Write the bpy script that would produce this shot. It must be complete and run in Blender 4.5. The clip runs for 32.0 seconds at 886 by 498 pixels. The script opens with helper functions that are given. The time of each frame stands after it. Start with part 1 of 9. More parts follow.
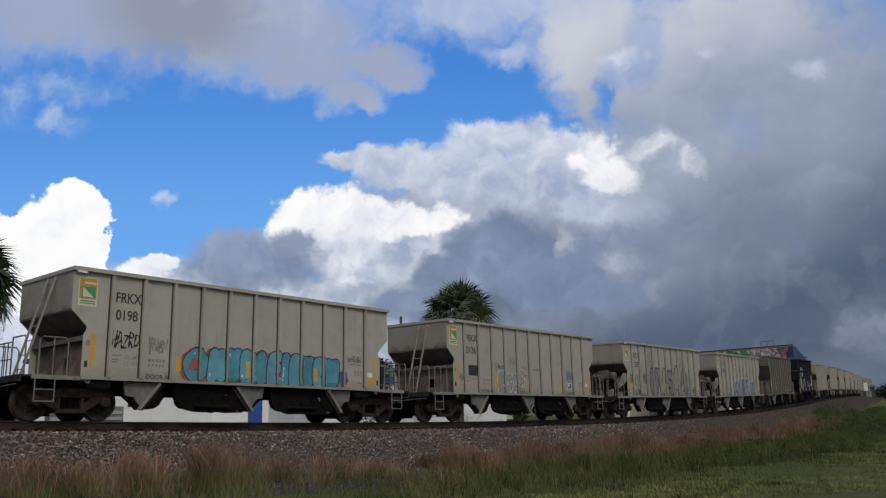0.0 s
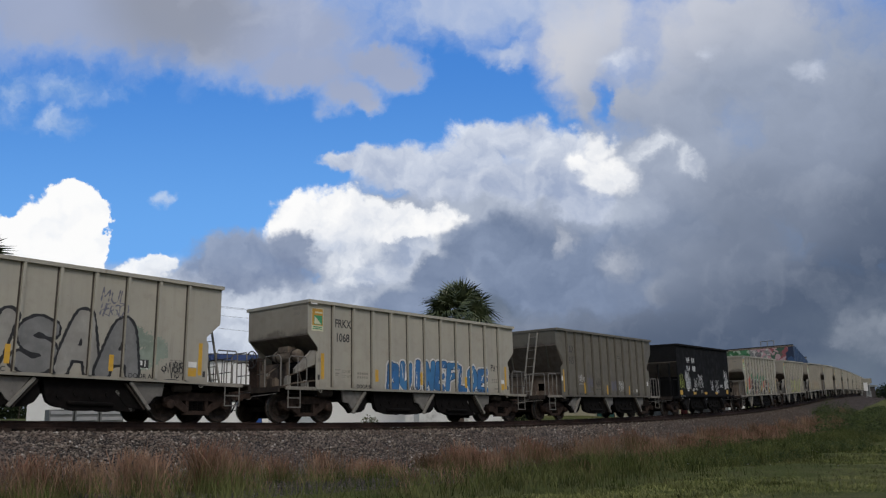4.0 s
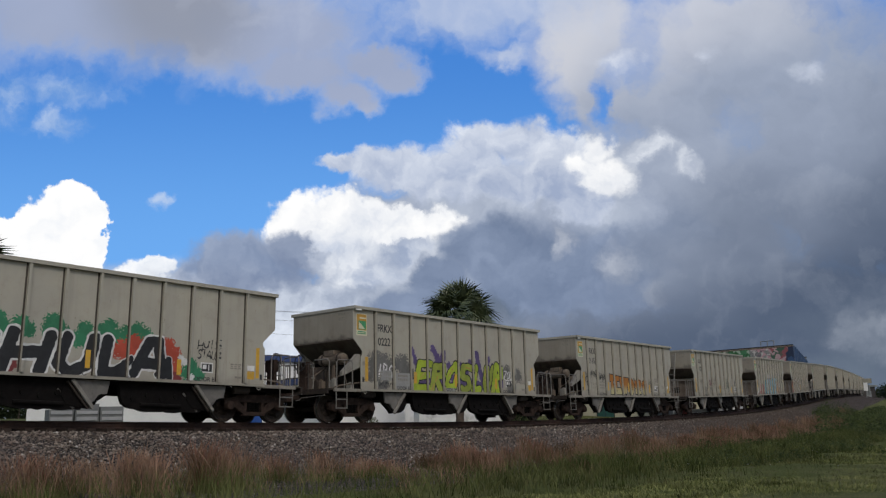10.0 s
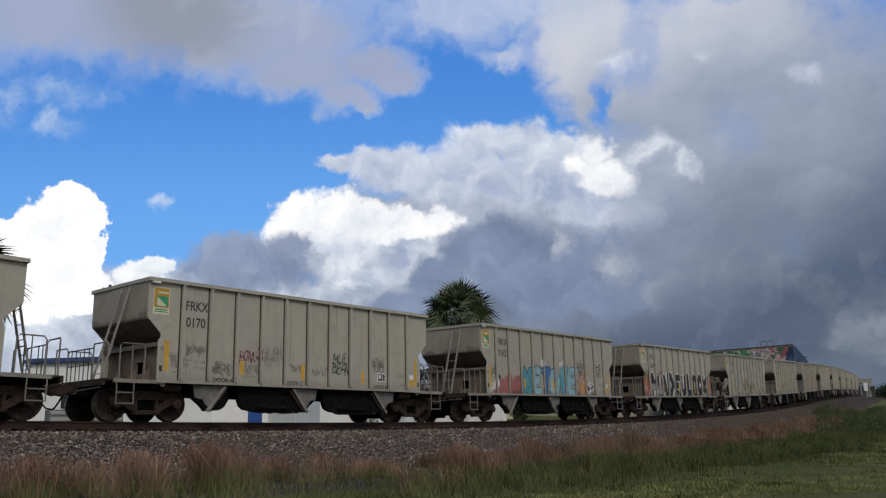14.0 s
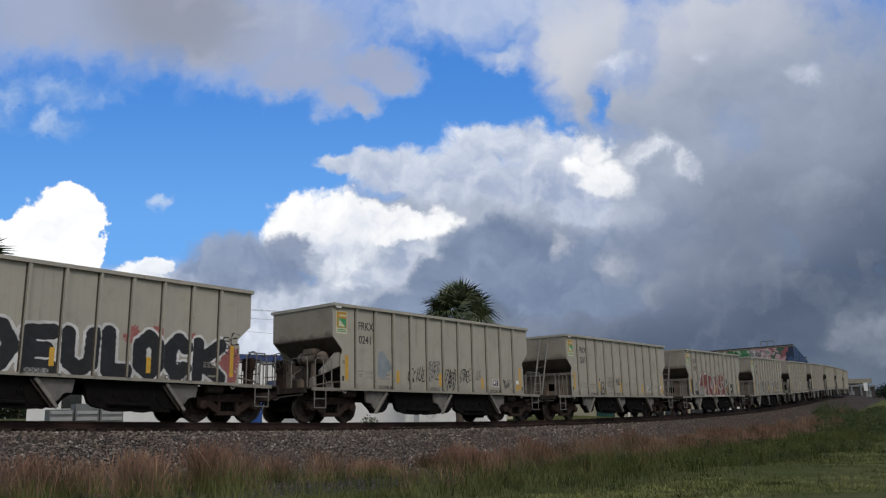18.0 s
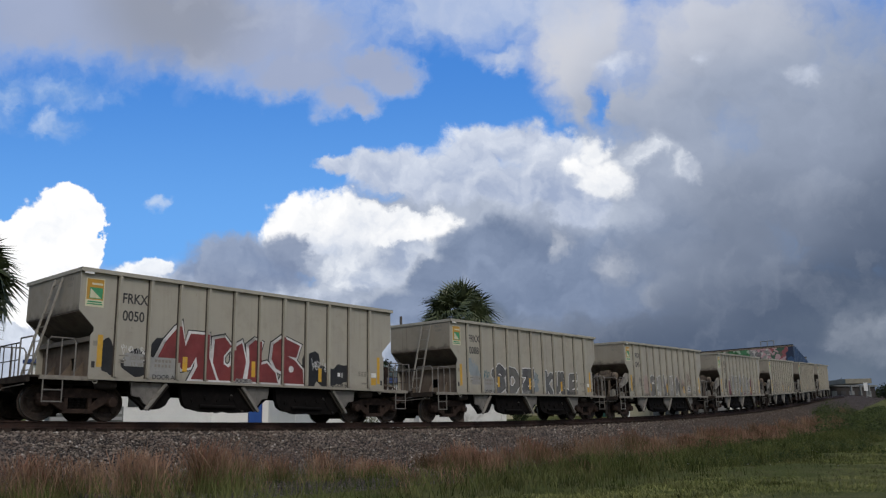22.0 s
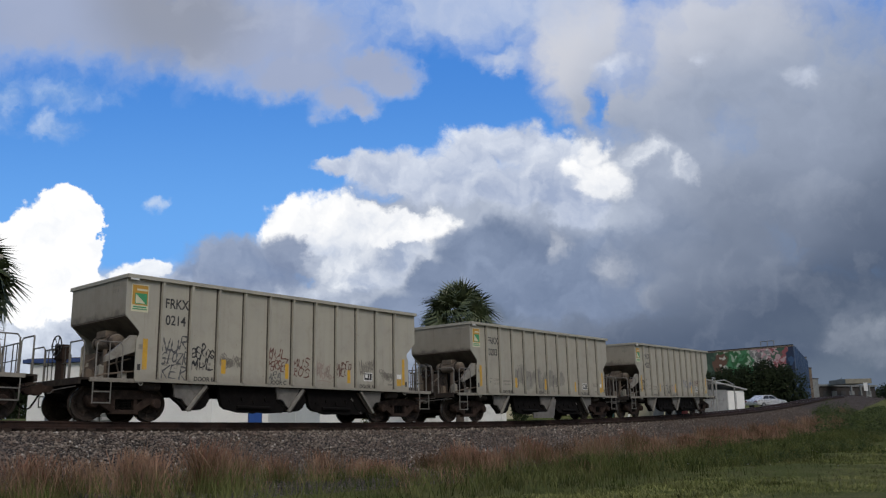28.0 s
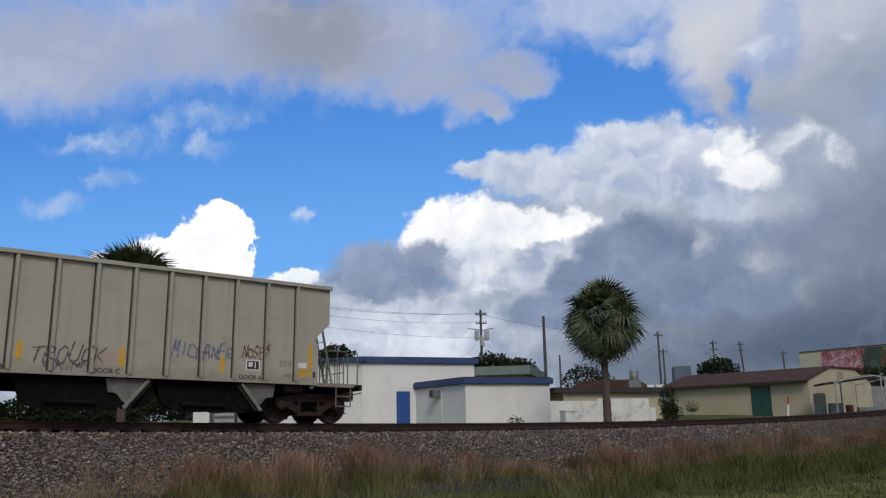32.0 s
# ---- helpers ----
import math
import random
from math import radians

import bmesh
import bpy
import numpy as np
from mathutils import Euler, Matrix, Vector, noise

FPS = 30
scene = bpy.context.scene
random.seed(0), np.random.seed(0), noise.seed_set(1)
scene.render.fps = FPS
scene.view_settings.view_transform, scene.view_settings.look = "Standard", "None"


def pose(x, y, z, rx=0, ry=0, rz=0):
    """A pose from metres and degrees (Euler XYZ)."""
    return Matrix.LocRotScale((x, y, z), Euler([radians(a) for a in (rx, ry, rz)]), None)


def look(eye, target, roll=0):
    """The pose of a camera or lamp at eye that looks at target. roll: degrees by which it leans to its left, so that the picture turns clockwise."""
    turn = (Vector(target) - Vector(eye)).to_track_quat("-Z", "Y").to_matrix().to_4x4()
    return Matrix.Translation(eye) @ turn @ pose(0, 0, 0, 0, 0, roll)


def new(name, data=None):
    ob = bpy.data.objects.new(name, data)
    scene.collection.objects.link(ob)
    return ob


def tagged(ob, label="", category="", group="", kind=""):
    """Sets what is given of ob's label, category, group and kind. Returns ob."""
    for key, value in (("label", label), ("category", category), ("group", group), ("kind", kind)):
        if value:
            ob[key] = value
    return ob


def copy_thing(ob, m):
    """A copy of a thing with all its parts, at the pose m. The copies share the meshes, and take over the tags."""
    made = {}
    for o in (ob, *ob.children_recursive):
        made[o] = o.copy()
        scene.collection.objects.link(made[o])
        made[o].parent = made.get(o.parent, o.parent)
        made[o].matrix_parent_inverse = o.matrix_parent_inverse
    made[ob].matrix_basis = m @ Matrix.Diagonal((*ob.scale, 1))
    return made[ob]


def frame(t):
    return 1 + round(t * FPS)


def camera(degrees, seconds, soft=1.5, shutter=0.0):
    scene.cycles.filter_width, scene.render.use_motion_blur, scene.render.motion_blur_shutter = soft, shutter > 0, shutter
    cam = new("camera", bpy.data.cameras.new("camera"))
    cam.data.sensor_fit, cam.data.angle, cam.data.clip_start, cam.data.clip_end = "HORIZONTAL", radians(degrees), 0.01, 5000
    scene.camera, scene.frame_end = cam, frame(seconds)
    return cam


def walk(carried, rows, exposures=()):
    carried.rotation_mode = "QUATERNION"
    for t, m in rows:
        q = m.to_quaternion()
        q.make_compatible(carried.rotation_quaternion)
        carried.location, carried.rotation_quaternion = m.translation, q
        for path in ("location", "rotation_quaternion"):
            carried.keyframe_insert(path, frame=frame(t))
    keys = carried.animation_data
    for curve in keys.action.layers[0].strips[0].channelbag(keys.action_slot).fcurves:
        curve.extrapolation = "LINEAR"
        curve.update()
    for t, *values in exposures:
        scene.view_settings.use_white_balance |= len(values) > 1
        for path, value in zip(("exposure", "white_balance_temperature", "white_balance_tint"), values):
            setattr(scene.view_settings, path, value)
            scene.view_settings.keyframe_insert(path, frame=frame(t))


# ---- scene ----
cam = camera(54.6, 32.0, soft=1.25, shutter=0.0)
EYE = (0.0, 0.0, -0.195)


def aim(yaw, tilt, roll):
    """Camera pose: yaw to the left of +Y, tilt above the horizon, roll."""
    return Matrix.Translation(EYE) @ pose(0, 0, 0, 0, 0, yaw) @ pose(0, 0, 0, 90 + tilt, 0, 0) @ pose(0, 0, 0, 0, 0, roll)


START = aim(0, 11.61, -1.054)
walk(cam, [(0, START), (10, START), (20, START), (31.4, START), (31.6, START), (31.7, aim(0.0, 11.61, -1.054)),
           (31.8, aim(2.1, 11.63, -1.1)), (31.9, aim(5.5, 11.72, -1.17)), (32, aim(9.5, 11.82, -1.25))],
     [(0, -0.06), (7, -0.06), (9.5, -0.03), (14, -0.01), (20, 0.0), (32, 0.0)])

# ---- daylight: broken cloud, soft sun high behind the camera ----
world = bpy.data.worlds.new("sky")
scene.world = world
world.use_nodes = True
wn = world.node_tree.nodes
sky = wn.new("ShaderNodeTexSky")
sky.sky_type = "NISHITA"
sky.sun_disc = False
sky.sun_elevation = radians(50)
sky.sun_rotation = radians(160)
sky.air_density, sky.dust_density, sky.ozone_density = 1.0, 2.5, 1.0
wn["Background"].inputs[1].default_value = 0.095
world.node_tree.links.new(sky.outputs[0], wn["Background"].inputs[0])
sun = new("sun", bpy.data.lights.new("sun", "SUN"))
sun.data.energy, sun.data.angle, sun.data.color = 0.94, radians(14), (1.0, 0.95, 0.87)
sun.matrix_world = look((17, -48, 46), (0, 0, 0))


# ---- the track: a gentle curve that falls and rises a little ----
def heading(s):
    if s < -20:
        s = -20
    if s > 80:
        return heading(80) + 0.035 * (1 - math.exp(-(s - 80) / 30))
    return radians(49.108) + 2.7879e-3 * s + 4.71e-5 * s * s / 2 - 2.0e-6 * s ** 3 / 6


def grade(s):
    if s < -14:
        return grade(-14) * math.exp((s + 14) / 12)
    if s > 80:
        return 0.024 + (grade(80) - 0.024) * math.exp(-(s - 80) / 20)
    return -0.0122 + 2 * 5.95e-4 * s - 3 * 2.2e-6 * s * s


S0, S1, STEP = -340.0, 460.0, 0.5
TRACK = {}
for sign, end in ((1, S1), (-1, S0)):
    x, y, z, k = -6.782, 26.446, 0.0, 0
    TRACK[0] = (x, y, z)
    while abs(k * STEP) < abs(end):
        m = sign * (k + 0.5) * STEP
        x, y = x + sign * STEP * math.cos(heading(m)), y + sign * STEP * math.sin(heading(m))
        z += sign * STEP * grade(m)
        k += 1
        TRACK[sign * k] = (x, y, z)
KMIN, KMAX = min(TRACK), max(TRACK)
TXY = np.array([TRACK[k] for k in range(KMIN, KMAX + 1)])


def track(s):
    q = min(max(s / STEP, KMIN), KMAX - 1e-6)
    k = math.floor(q)
    return Vector(TRACK[k]).lerp(Vector(TRACK[k + 1]), q - k)


def on_track(s, d=0.0, h=0.0):
    """Point at length s, d metres towards the camera's side, h above the rails."""
    p, a = track(s), heading(s)
    return Vector((p.x + math.sin(a) * d, p.y - math.cos(a) * d, p.z + h))


def car_pose(s):
    """A vehicle that stands on the track with its trucks 5.23 m before and behind s."""
    a, b = track(s - 5.23), track(s + 5.23)
    m = (a + b) / 2
    ax = (b - a).normalized()
    bank = radians(-0.76 + 0.0234 * min(max(s, -30), 110))
    ay = Vector((0, 0, 1)).cross(ax).normalized()
    az = ax.cross(ay)
    ay, az = ay * math.cos(bank) + az * math.sin(bank), az * math.cos(bank) - ay * math.sin(bank)
    return Matrix(((ax.x, ay.x, az.x, m.x), (ax.y, ay.y, az.y, m.y), (ax.z, ay.z, az.z, m.z), (0, 0, 0, 1)))


def sd_of(x, y):
    """Length along the track and offset towards the camera's side of a place."""
    i = int(np.argmin((TXY[:, 0] - x) ** 2 + (TXY[:, 1] - y) ** 2))
    s = (i + KMIN) * STEP
    p, a = track(s), heading(s)
    return s, (x - p.x) * math.sin(a) - (y - p.y) * math.cos(a)


def lerp_rows(rows, q):
    if q <= rows[0][0]:
        return rows[0][1]
    for (a, u), (b, v) in zip(rows, rows[1:]):
        if q <= b:
            return u + (v - u) * (q - a) / (b - a)
    return rows[-1][1]


NEAR = [(0, -0.235), (1.2, -0.265), (1.6, -0.31), (2.3, -0.44), (5.4, -1.32), (7.0, -1.56), (10, -1.66), (14, -1.72), (400, -1.9)]
FAR = [(0, -0.20), (1.2, -0.205), (2.2, -0.36), (4.2, -0.8), (8, -0.66), (12, -0.5), (40, 0.75), (60, 1.1), (500, 1.6)]
VERGE = [(0, 1.0), (4.6, 1.0), (7, 0.78), (10, 0.58), (16, 0.42), (60, 0.3)]
CALM = [(15, 1.0), (60, 0.8), (150, 0.45), (500, 0.3)]


def height(s, d):
    if d >= 0:
        z = track(s).z
        return (z * lerp_rows(VERGE, d) if z > 0 else z) + lerp_rows(NEAR, d)
    return track(s).z * lerp_rows(CALM, -d) + lerp_rows(FAR, -d)


def ground_at(x, y):
    s, d = sd_of(x, y)
    return height(s, d)


# ---- mesh helpers ----
def box(bm, x0, x1, y0, y1, z0, z1, m=None):
    v = [bm.verts.new((x, y, z)) for z in (z0, z1) for y in (y0, y1) for x in (x0, x1)]
    if m is not None:
        for p in v:
            p.co = m @ p.co
    for f in ((0, 2, 3, 1), (4, 5, 7, 6), (0, 1, 5, 4), (2, 6, 7, 3), (0, 4, 6, 2), (1, 3, 7, 5)):
        bm.faces.new([v[i] for i in f])
    return v


def prism(bm, pts, a, b, plane="xz"):
    """A polygon drawn in a plane and pulled from a to b across it."""
    def at(p, q):
        return {"xz": (p[0], q, p[1]), "yz": (q, p[0], p[1]), "xy": (p[0], p[1], q)}[plane]
    lo, hi = [bm.verts.new(at(p, a)) for p in pts], [bm.verts.new(at(p, b)) for p in pts]
    n = len(pts)
    bm.faces.new(lo[::-1]), bm.faces.new(hi)
    for i in range(n):
        bm.faces.new((lo[i], lo[(i + 1) % n], hi[(i + 1) % n], hi[i]))
    bmesh.ops.recalc_face_normals(bm, faces=bm.faces)


def tube(bm, pts, r, n=6, r2=None):
    """A round bar through the points."""
    pts = [Vector(p) for p in pts]
    rings = []
    for i, p in enumerate(pts):
        t = (pts[min(i + 1, len(pts) - 1)] - pts[max(i - 1, 0)]).normalized()
        u = t.orthogonal().normalized() if abs(t.z) > 0.9 else t.cross(Vector((0, 0, 1))).normalized()
        w = t.cross(u)
        rad = r if r2 is None else r + (r2 - r) * i / max(1, len(pts) - 1)
        rings.append([bm.verts.new(p + (u * math.cos(k * math.tau / n) + w * math.sin(k * math.tau / n)) * rad) for k in range(n)])
    for a, b in zip(rings, rings[1:]):
        for k in range(n):
            bm.faces.new((a[k], a[(k + 1) % n], b[(k + 1) % n], b[k]))
    bm.faces.new(rings[0][::-1]), bm.faces.new(rings[-1])


def lathe(bm, rows, axis="y", n=24, centre=(0, 0, 0)):
    """Rings of (offset along the axis, radius), joined and closed."""
    c = Vector(centre)
    rings = []
    for o, r in rows:
        ring = []
        for k in range(n):
            a, b = r * math.cos(k * math.tau / n), r * math.sin(k * math.tau / n)
            ring.append(bm.verts.new(c + Vector({"y": (a, o, b), "x": (o, a, b), "z": (a, b, o)}[axis])))
        rings.append(ring)
    for a, b in zip(rings, rings[1:]):
        for k in range(n):
            bm.faces.new((a[k], a[(k + 1) % n], b[(k + 1) % n], b[k]))
    bm.faces.new(rings[0][::-1]), bm.faces.new(rings[-1])
    bmesh.ops.recalc_face_normals(bm, faces=bm.faces)


def mesh_of(name, bm, material, bevel=0.0, smooth=False):
    if bevel:
        bmesh.ops.bevel(bm, geom=[e for e in bm.edges if e.calc_face_angle(0) > 0.6], offset=bevel, segments=1, affect="EDGES")
    me = bpy.data.meshes.new(name)
    bm.normal_update()
    bm.to_mesh(me)
    bm.free()
    for m in material if isinstance(material, (list, tuple)) else [material]:
        me.materials.append(m)
    if smooth:
        me.polygons.foreach_set("use_smooth", [True] * len(me.polygons))
    return me


def part(name, bm, material, parent, label="", bevel=0.0, smooth=False, at=None):
    me = bm if isinstance(bm, bpy.types.Mesh) else mesh_of(name, bm, material, bevel, smooth)
    ob = new(name, me)
    ob.parent = parent
    if at is not None:
        ob.matrix_basis = at
    return tagged(ob, label)


def thing(name, m, label, category, group="", kind=""):
    ob = new(name)
    ob.empty_display_size = 0.3
    ob.matrix_basis = m
    return tagged(ob, label, category, group, kind)


def raw_mesh(name, verts, faces, material):
    me = bpy.data.meshes.new(name)
    me.from_pydata(verts, [], faces)
    for m in material if isinstance(material, (list, tuple)) else [material]:
        me.materials.append(m)
    return me


# ---- materials ----
def srgb(r, g, b):
    return tuple(((c / 255 + 0.055) / 1.055) ** 2.4 if c > 10 else c / 255 / 12.92 for c in (r, g, b))


class Nodes:
    """Short forms for building node trees."""
    def __init__(self, name):
        self.m = bpy.data.materials.new(name)
        self.m.use_nodes = True
        self.t = self.m.node_tree
        self.bsdf = self.t.nodes["Principled BSDF"]

    def put(self, socket, v):
        if isinstance(v, bpy.types.NodeSocket):
            self.t.links.new(v, socket)
        elif v is not None:
            socket.default_value = v if not isinstance(v, tuple) or len(v) != 3 or socket.type != "RGBA" else (*v, 1)

    def math(self, op, a, b=None, c=None, clamp=False):
        n = self.t.nodes.new("ShaderNodeMath")
        n.operation, n.use_clamp = op, clamp
        for s, v in zip(n.inputs, (a, b, c)):
            self.put(s, v)
        return n.outputs[0]

    def vec(self, op, a, b=None):
        n = self.t.nodes.new("ShaderNodeVectorMath")
        n.operation = op
        for s, v in zip(n.inputs, (a, b)):
            self.put(s, v)
        return n.outputs["Value" if op == "LENGTH" else "Vector"]

    def coord(self, what="Object"):
        return self.t.nodes.new("ShaderNodeTexCoord").outputs[what]

    def world(self):
        return self.t.nodes.new("ShaderNodeNewGeometry").outputs["Position"]

    def noise(self, v, scale, detail=4, rough=0.55, warp=0.0, colour=False):
        n = self.t.nodes.new("ShaderNodeTexNoise")
        self.put(n.inputs["Vector"], v)
        n.inputs["Scale"].default_value, n.inputs["Detail"].default_value = scale, detail
        n.inputs["Roughness"].default_value, n.inputs["Distortion"].default_value = rough, warp
        return n.outputs["Color" if colour else "Fac"]

    def voronoi(self, v, scale, out="Distance", feature="F1"):
        n = self.t.nodes.new("ShaderNodeTexVoronoi")
        n.feature = feature
        self.put(n.inputs["Vector"], v)
        n.inputs["Scale"].default_value = scale
        return n.outputs[out]

    def step(self, v, a, b, lo=0.0, hi=1.0):
        n = self.t.nodes.new("ShaderNodeMapRange")
        n.interpolation_type = "SMOOTHSTEP"
        for s, x in zip(n.inputs, (v, a, b, lo, hi)):
            self.put(s, x)
        return n.outputs[0]

    def mix(self, f, a, b, mode="MIX"):
        n = self.t.nodes.new("ShaderNodeMix")
        n.data_type, n.blend_type = "RGBA", mode
        self.put(n.inputs["Factor"], f)
        self.put(n.inputs[6], a)
        self.put(n.inputs[7], b)
        return n.outputs[2]

    def sep(self, v):
        n = self.t.nodes.new("ShaderNodeSeparateXYZ")
        self.put(n.inputs[0], v)
        return n.outputs

    def join(self, x, y, z=0.0):
        n = self.t.nodes.new("ShaderNodeCombineXYZ")
        for s, v in zip(n.inputs, (x, y, z)):
            self.put(s, v)
        return n.outputs[0]

    def bump(self, h, strength=0.3, dist=0.02):
        n = self.t.nodes.new("ShaderNodeBump")
        n.inputs["Strength"].default_value, n.inputs["Distance"].default_value = strength, dist
        self.put(n.inputs["Height"], h)
        self.put(self.bsdf.inputs["Normal"], n.outputs[0])

    def done(self, colour=None, rough=None, metal=None, gloss=None):
        self.put(self.bsdf.inputs["Specular IOR Level"], gloss)
        self.put(self.bsdf.inputs["Base Color"], colour)
        self.put(self.bsdf.inputs["Roughness"], rough)
        self.put(self.bsdf.inputs["Metallic"], metal)
        return self.m


def surface(name, a, b, scale=2.0, rough=0.6, metal=0.0, bump=0.0, grain=40.0, grime=None, amount=0.5):
    """A worn surface: two tones by large noise, fine grain, and stains of a third tone."""
    k = Nodes(name)
    p = k.coord("Object")
    c = k.mix(k.step(k.noise(p, scale, 5, 0.6), 0.35, 0.65), a, b)
    g = k.noise(p, grain, 3, 0.6)
    c = k.mix(k.math("MULTIPLY", k.step(g, 0.4, 0.75), 0.22), c, tuple(x * 0.55 for x in a))
    if grime:
        s = k.step(k.noise(p, scale * 1.7, 6, 0.65, 0.4), 0.5, 0.72)
        c = k.mix(k.math("MULTIPLY", s, amount), c, grime)
    if bump:
        k.bump(g, bump, 0.01)
    r = k.step(k.noise(p, scale * 3, 3), 0.3, 0.7, max(0.05, rough - 0.1), min(1, rough + 0.12))
    return k.done(c, r, metal)


def plain(name, c, rough=0.5, metal=0.0):
    return surface(name, c, tuple(x * 0.86 for x in c), 1.5, rough, metal)
# ---- sky: blue with broken cloud, drawn on a far shell that drifts ----
def field_in(k, p, blob):
    x, y, a, b = blob
    d = k.vec("LENGTH", k.vec("MULTIPLY", k.vec("SUBTRACT", p, (x, y, 0)), (1 / a, 1 / b, 0)))
    return k.step(d, 1.1, 0.3)


def sky_material():
    k = Nodes("cloudy_sky")
    o = k.sep(k.coord("Object"))
    depth = k.math("MULTIPLY", o[2], -1.0)
    px = k.math("ADD", k.math("MULTIPLY", k.math("DIVIDE", o[0], depth), 1.519), 0.784)
    py = k.math("SUBTRACT", 0.441, k.math("MULTIPLY", k.math("DIVIDE", o[1], depth), 1.519))
    p = k.join(px, py)
    big = k.noise(p, 5.0, 3, 0.5, colour=True)
    fine = k.noise(p, 15.0, 8, 0.60, colour=True)
    w = k.vec("ADD", p, k.vec("MULTIPLY", k.vec("SUBTRACT", big, (0.5, 0.5, 0.5)), (0.09, 0.07, 0)))
    w = k.vec("ADD", w, k.vec("MULTIPLY", k.vec("SUBTRACT", fine, (0.5, 0.5, 0.5)), (0.09, 0.08, 0)))
    tiny = k.noise(p, 46.0, 6, 0.62, colour=True)
    w = k.vec("ADD", w, k.vec("MULTIPLY", k.vec("SUBTRACT", tiny, (0.5, 0.5, 0.5)), (0.020, 0.018, 0)))
    w2 = k.vec("ADD", p, k.vec("MULTIPLY", k.vec("SUBTRACT", big, (0.5, 0.5, 0.5)), (0.10, 0.08, 0)))
    puff = k.noise(w, 15.0, 6, 0.52)
    puff_up = k.noise(k.vec("ADD", w, (-0.012, -0.020, 0.0)), 15.0, 6, 0.52)
    relief = k.math("MULTIPLY", k.math("SUBTRACT", puff, puff_up), 1.7)
    soft = k.noise(k.vec("MULTIPLY", p, (1.0, 1.6, 1.0)), 3.2, 4, 0.45)
    mid = k.noise(k.vec("ADD", w, (3.1, 1.7, 0)), 6.5, 4, 0.45)
    s0 = k.math("SUBTRACT", soft, 0.5)
    m0 = k.math("SUBTRACT", mid, 0.5)

    def field(blobs, q=None):
        f = None
        for x, y, a, b in blobs:
            d = k.vec("LENGTH", k.vec("MULTIPLY", k.vec("SUBTRACT", q or w, (x, y, 0)), (1 / a, 1 / b, 0)))
            f = d if f is None else k.math("SMOOTH_MIN", f, d, 0.35)
        return k.math("SUBTRACT", 1.0, f)

    def over(below, blobs, dark, bright, tone, lo=0.0, hi=0.14, alpha=1.0, rough=0.5, q=None):
        f = k.math("ADD", field(blobs, q), k.math("MULTIPLY", k.math("SUBTRACT", puff, 0.5), rough))
        m = k.math("MULTIPLY", k.step(f, lo, hi), alpha)
        return k.mix(m, below, k.mix(tone, dark, bright))

    def tone(base, *terms):
        t = base
        for v, g in terms:
            t = k.math("MULTIPLY_ADD", v, g, t)
        return k.math("ADD", t, 0.0, clamp=True)

    # clear blue, paler towards the horizon
    c = k.mix(k.step(py, 0.06, 0.50), srgb(71, 133, 214), srgb(110, 172, 241))
    # thin veils
    c = over(c, [(0.10, 0.222, 0.085, 0.034), (0.12, 0.165, 0.15, 0.035), (0.02, 0.165, 0.06, 0.05), (-0.06, 0.20, 0.12, 0.04)], srgb(126, 164, 216), srgb(190, 208, 235), tone(0.40, (relief, 1.4), (m0, 1.5)), 0.0, 1.15, 0.72, 1.7)
    c = over(c, [(-0.10, 0.275, 0.09, 0.022), (-0.22, 0.31, 0.09, 0.028), (-0.14, 0.20, 0.12, 0.026)], srgb(140, 172, 220), srgb(205, 219, 240), tone(0.45, (relief, 1.2), (m0, 1.2)), 0.0, 1.0, 0.62, 1.3)
    c = over(c, [(0.283, 0.362, 0.034, 0.018)], srgb(140, 175, 225), srgb(206, 220, 240), tone(0.7, (relief, 1)), 0.0, 0.9, 0.75, 0.9)
    # pale banks low in the sky
    low = k.step(k.math("MULTIPLY_ADD", m0, 0.12, k.math("MULTIPLY_ADD", relief, 0.03, py)), 0.455, 0.50)
    lowc = k.mix(k.step(px, 0.60, 0.90), k.mix(tone(0.55, (m0, 1.8), (relief, 0.8), (s0, 0.8)), srgb(134, 148, 174), srgb(222, 229, 241)),
                 k.mix(tone(0.45, (s0, 1.2)), srgb(88, 101, 118), srgb(112, 125, 142)))
    c = k.mix(low, c, lowc)
    # grey bed behind the great cumulus
    c = over(c, [(0.86, 0.42, 0.40, 0.13), (0.64, 0.44, 0.19, 0.08), (1.10, 0.36, 0.24, 0.16), (1.2, 0.28, 0.12, 0.10)], srgb(140, 152, 176), srgb(196, 205, 220), tone(0.45, (m0, 1.2), (relief, 0.5)), 0.0, 0.35, 1.0, 0.5)
    # bright tower at the left
    c = over(c, [(0.095, 0.44, 0.085, 0.105), (0.02, 0.455, 0.12, 0.08), (0.160, 0.43, 0.034, 0.08), (-0.07, 0.47, 0.12, 0.07), (0.115, 0.375, 0.05, 0.045), (0.09, 0.52, 0.12, 0.06)],
             srgb(206, 218, 236), srgb(255, 255, 255), tone(1.0, (relief, 0.7)), 0.0, 0.13, 1.0, 0.55)
    c = over(c, [(0.285, 0.470, 0.030, 0.022), (0.25, 0.5, 0.05, 0.04)], srgb(190, 204, 226), srgb(250, 252, 255), tone(0.75, (relief, 1)), 0.0, 0.3, 1.0, 0.5)
    # the great cumulus: white foot, grey crown over it, a white knob at its shoulder
    c = over(c, [(0.60, 0.44, 0.14, 0.06), (0.74, 0.45, 0.10, 0.05), (0.66, 0.48, 0.14, 0.04)], srgb(160, 174, 200), srgb(246, 249, 253), tone(0.50, (relief, 1.0), (m0, 1.6)), 0.0, 0.8, 0.95, 0.8)
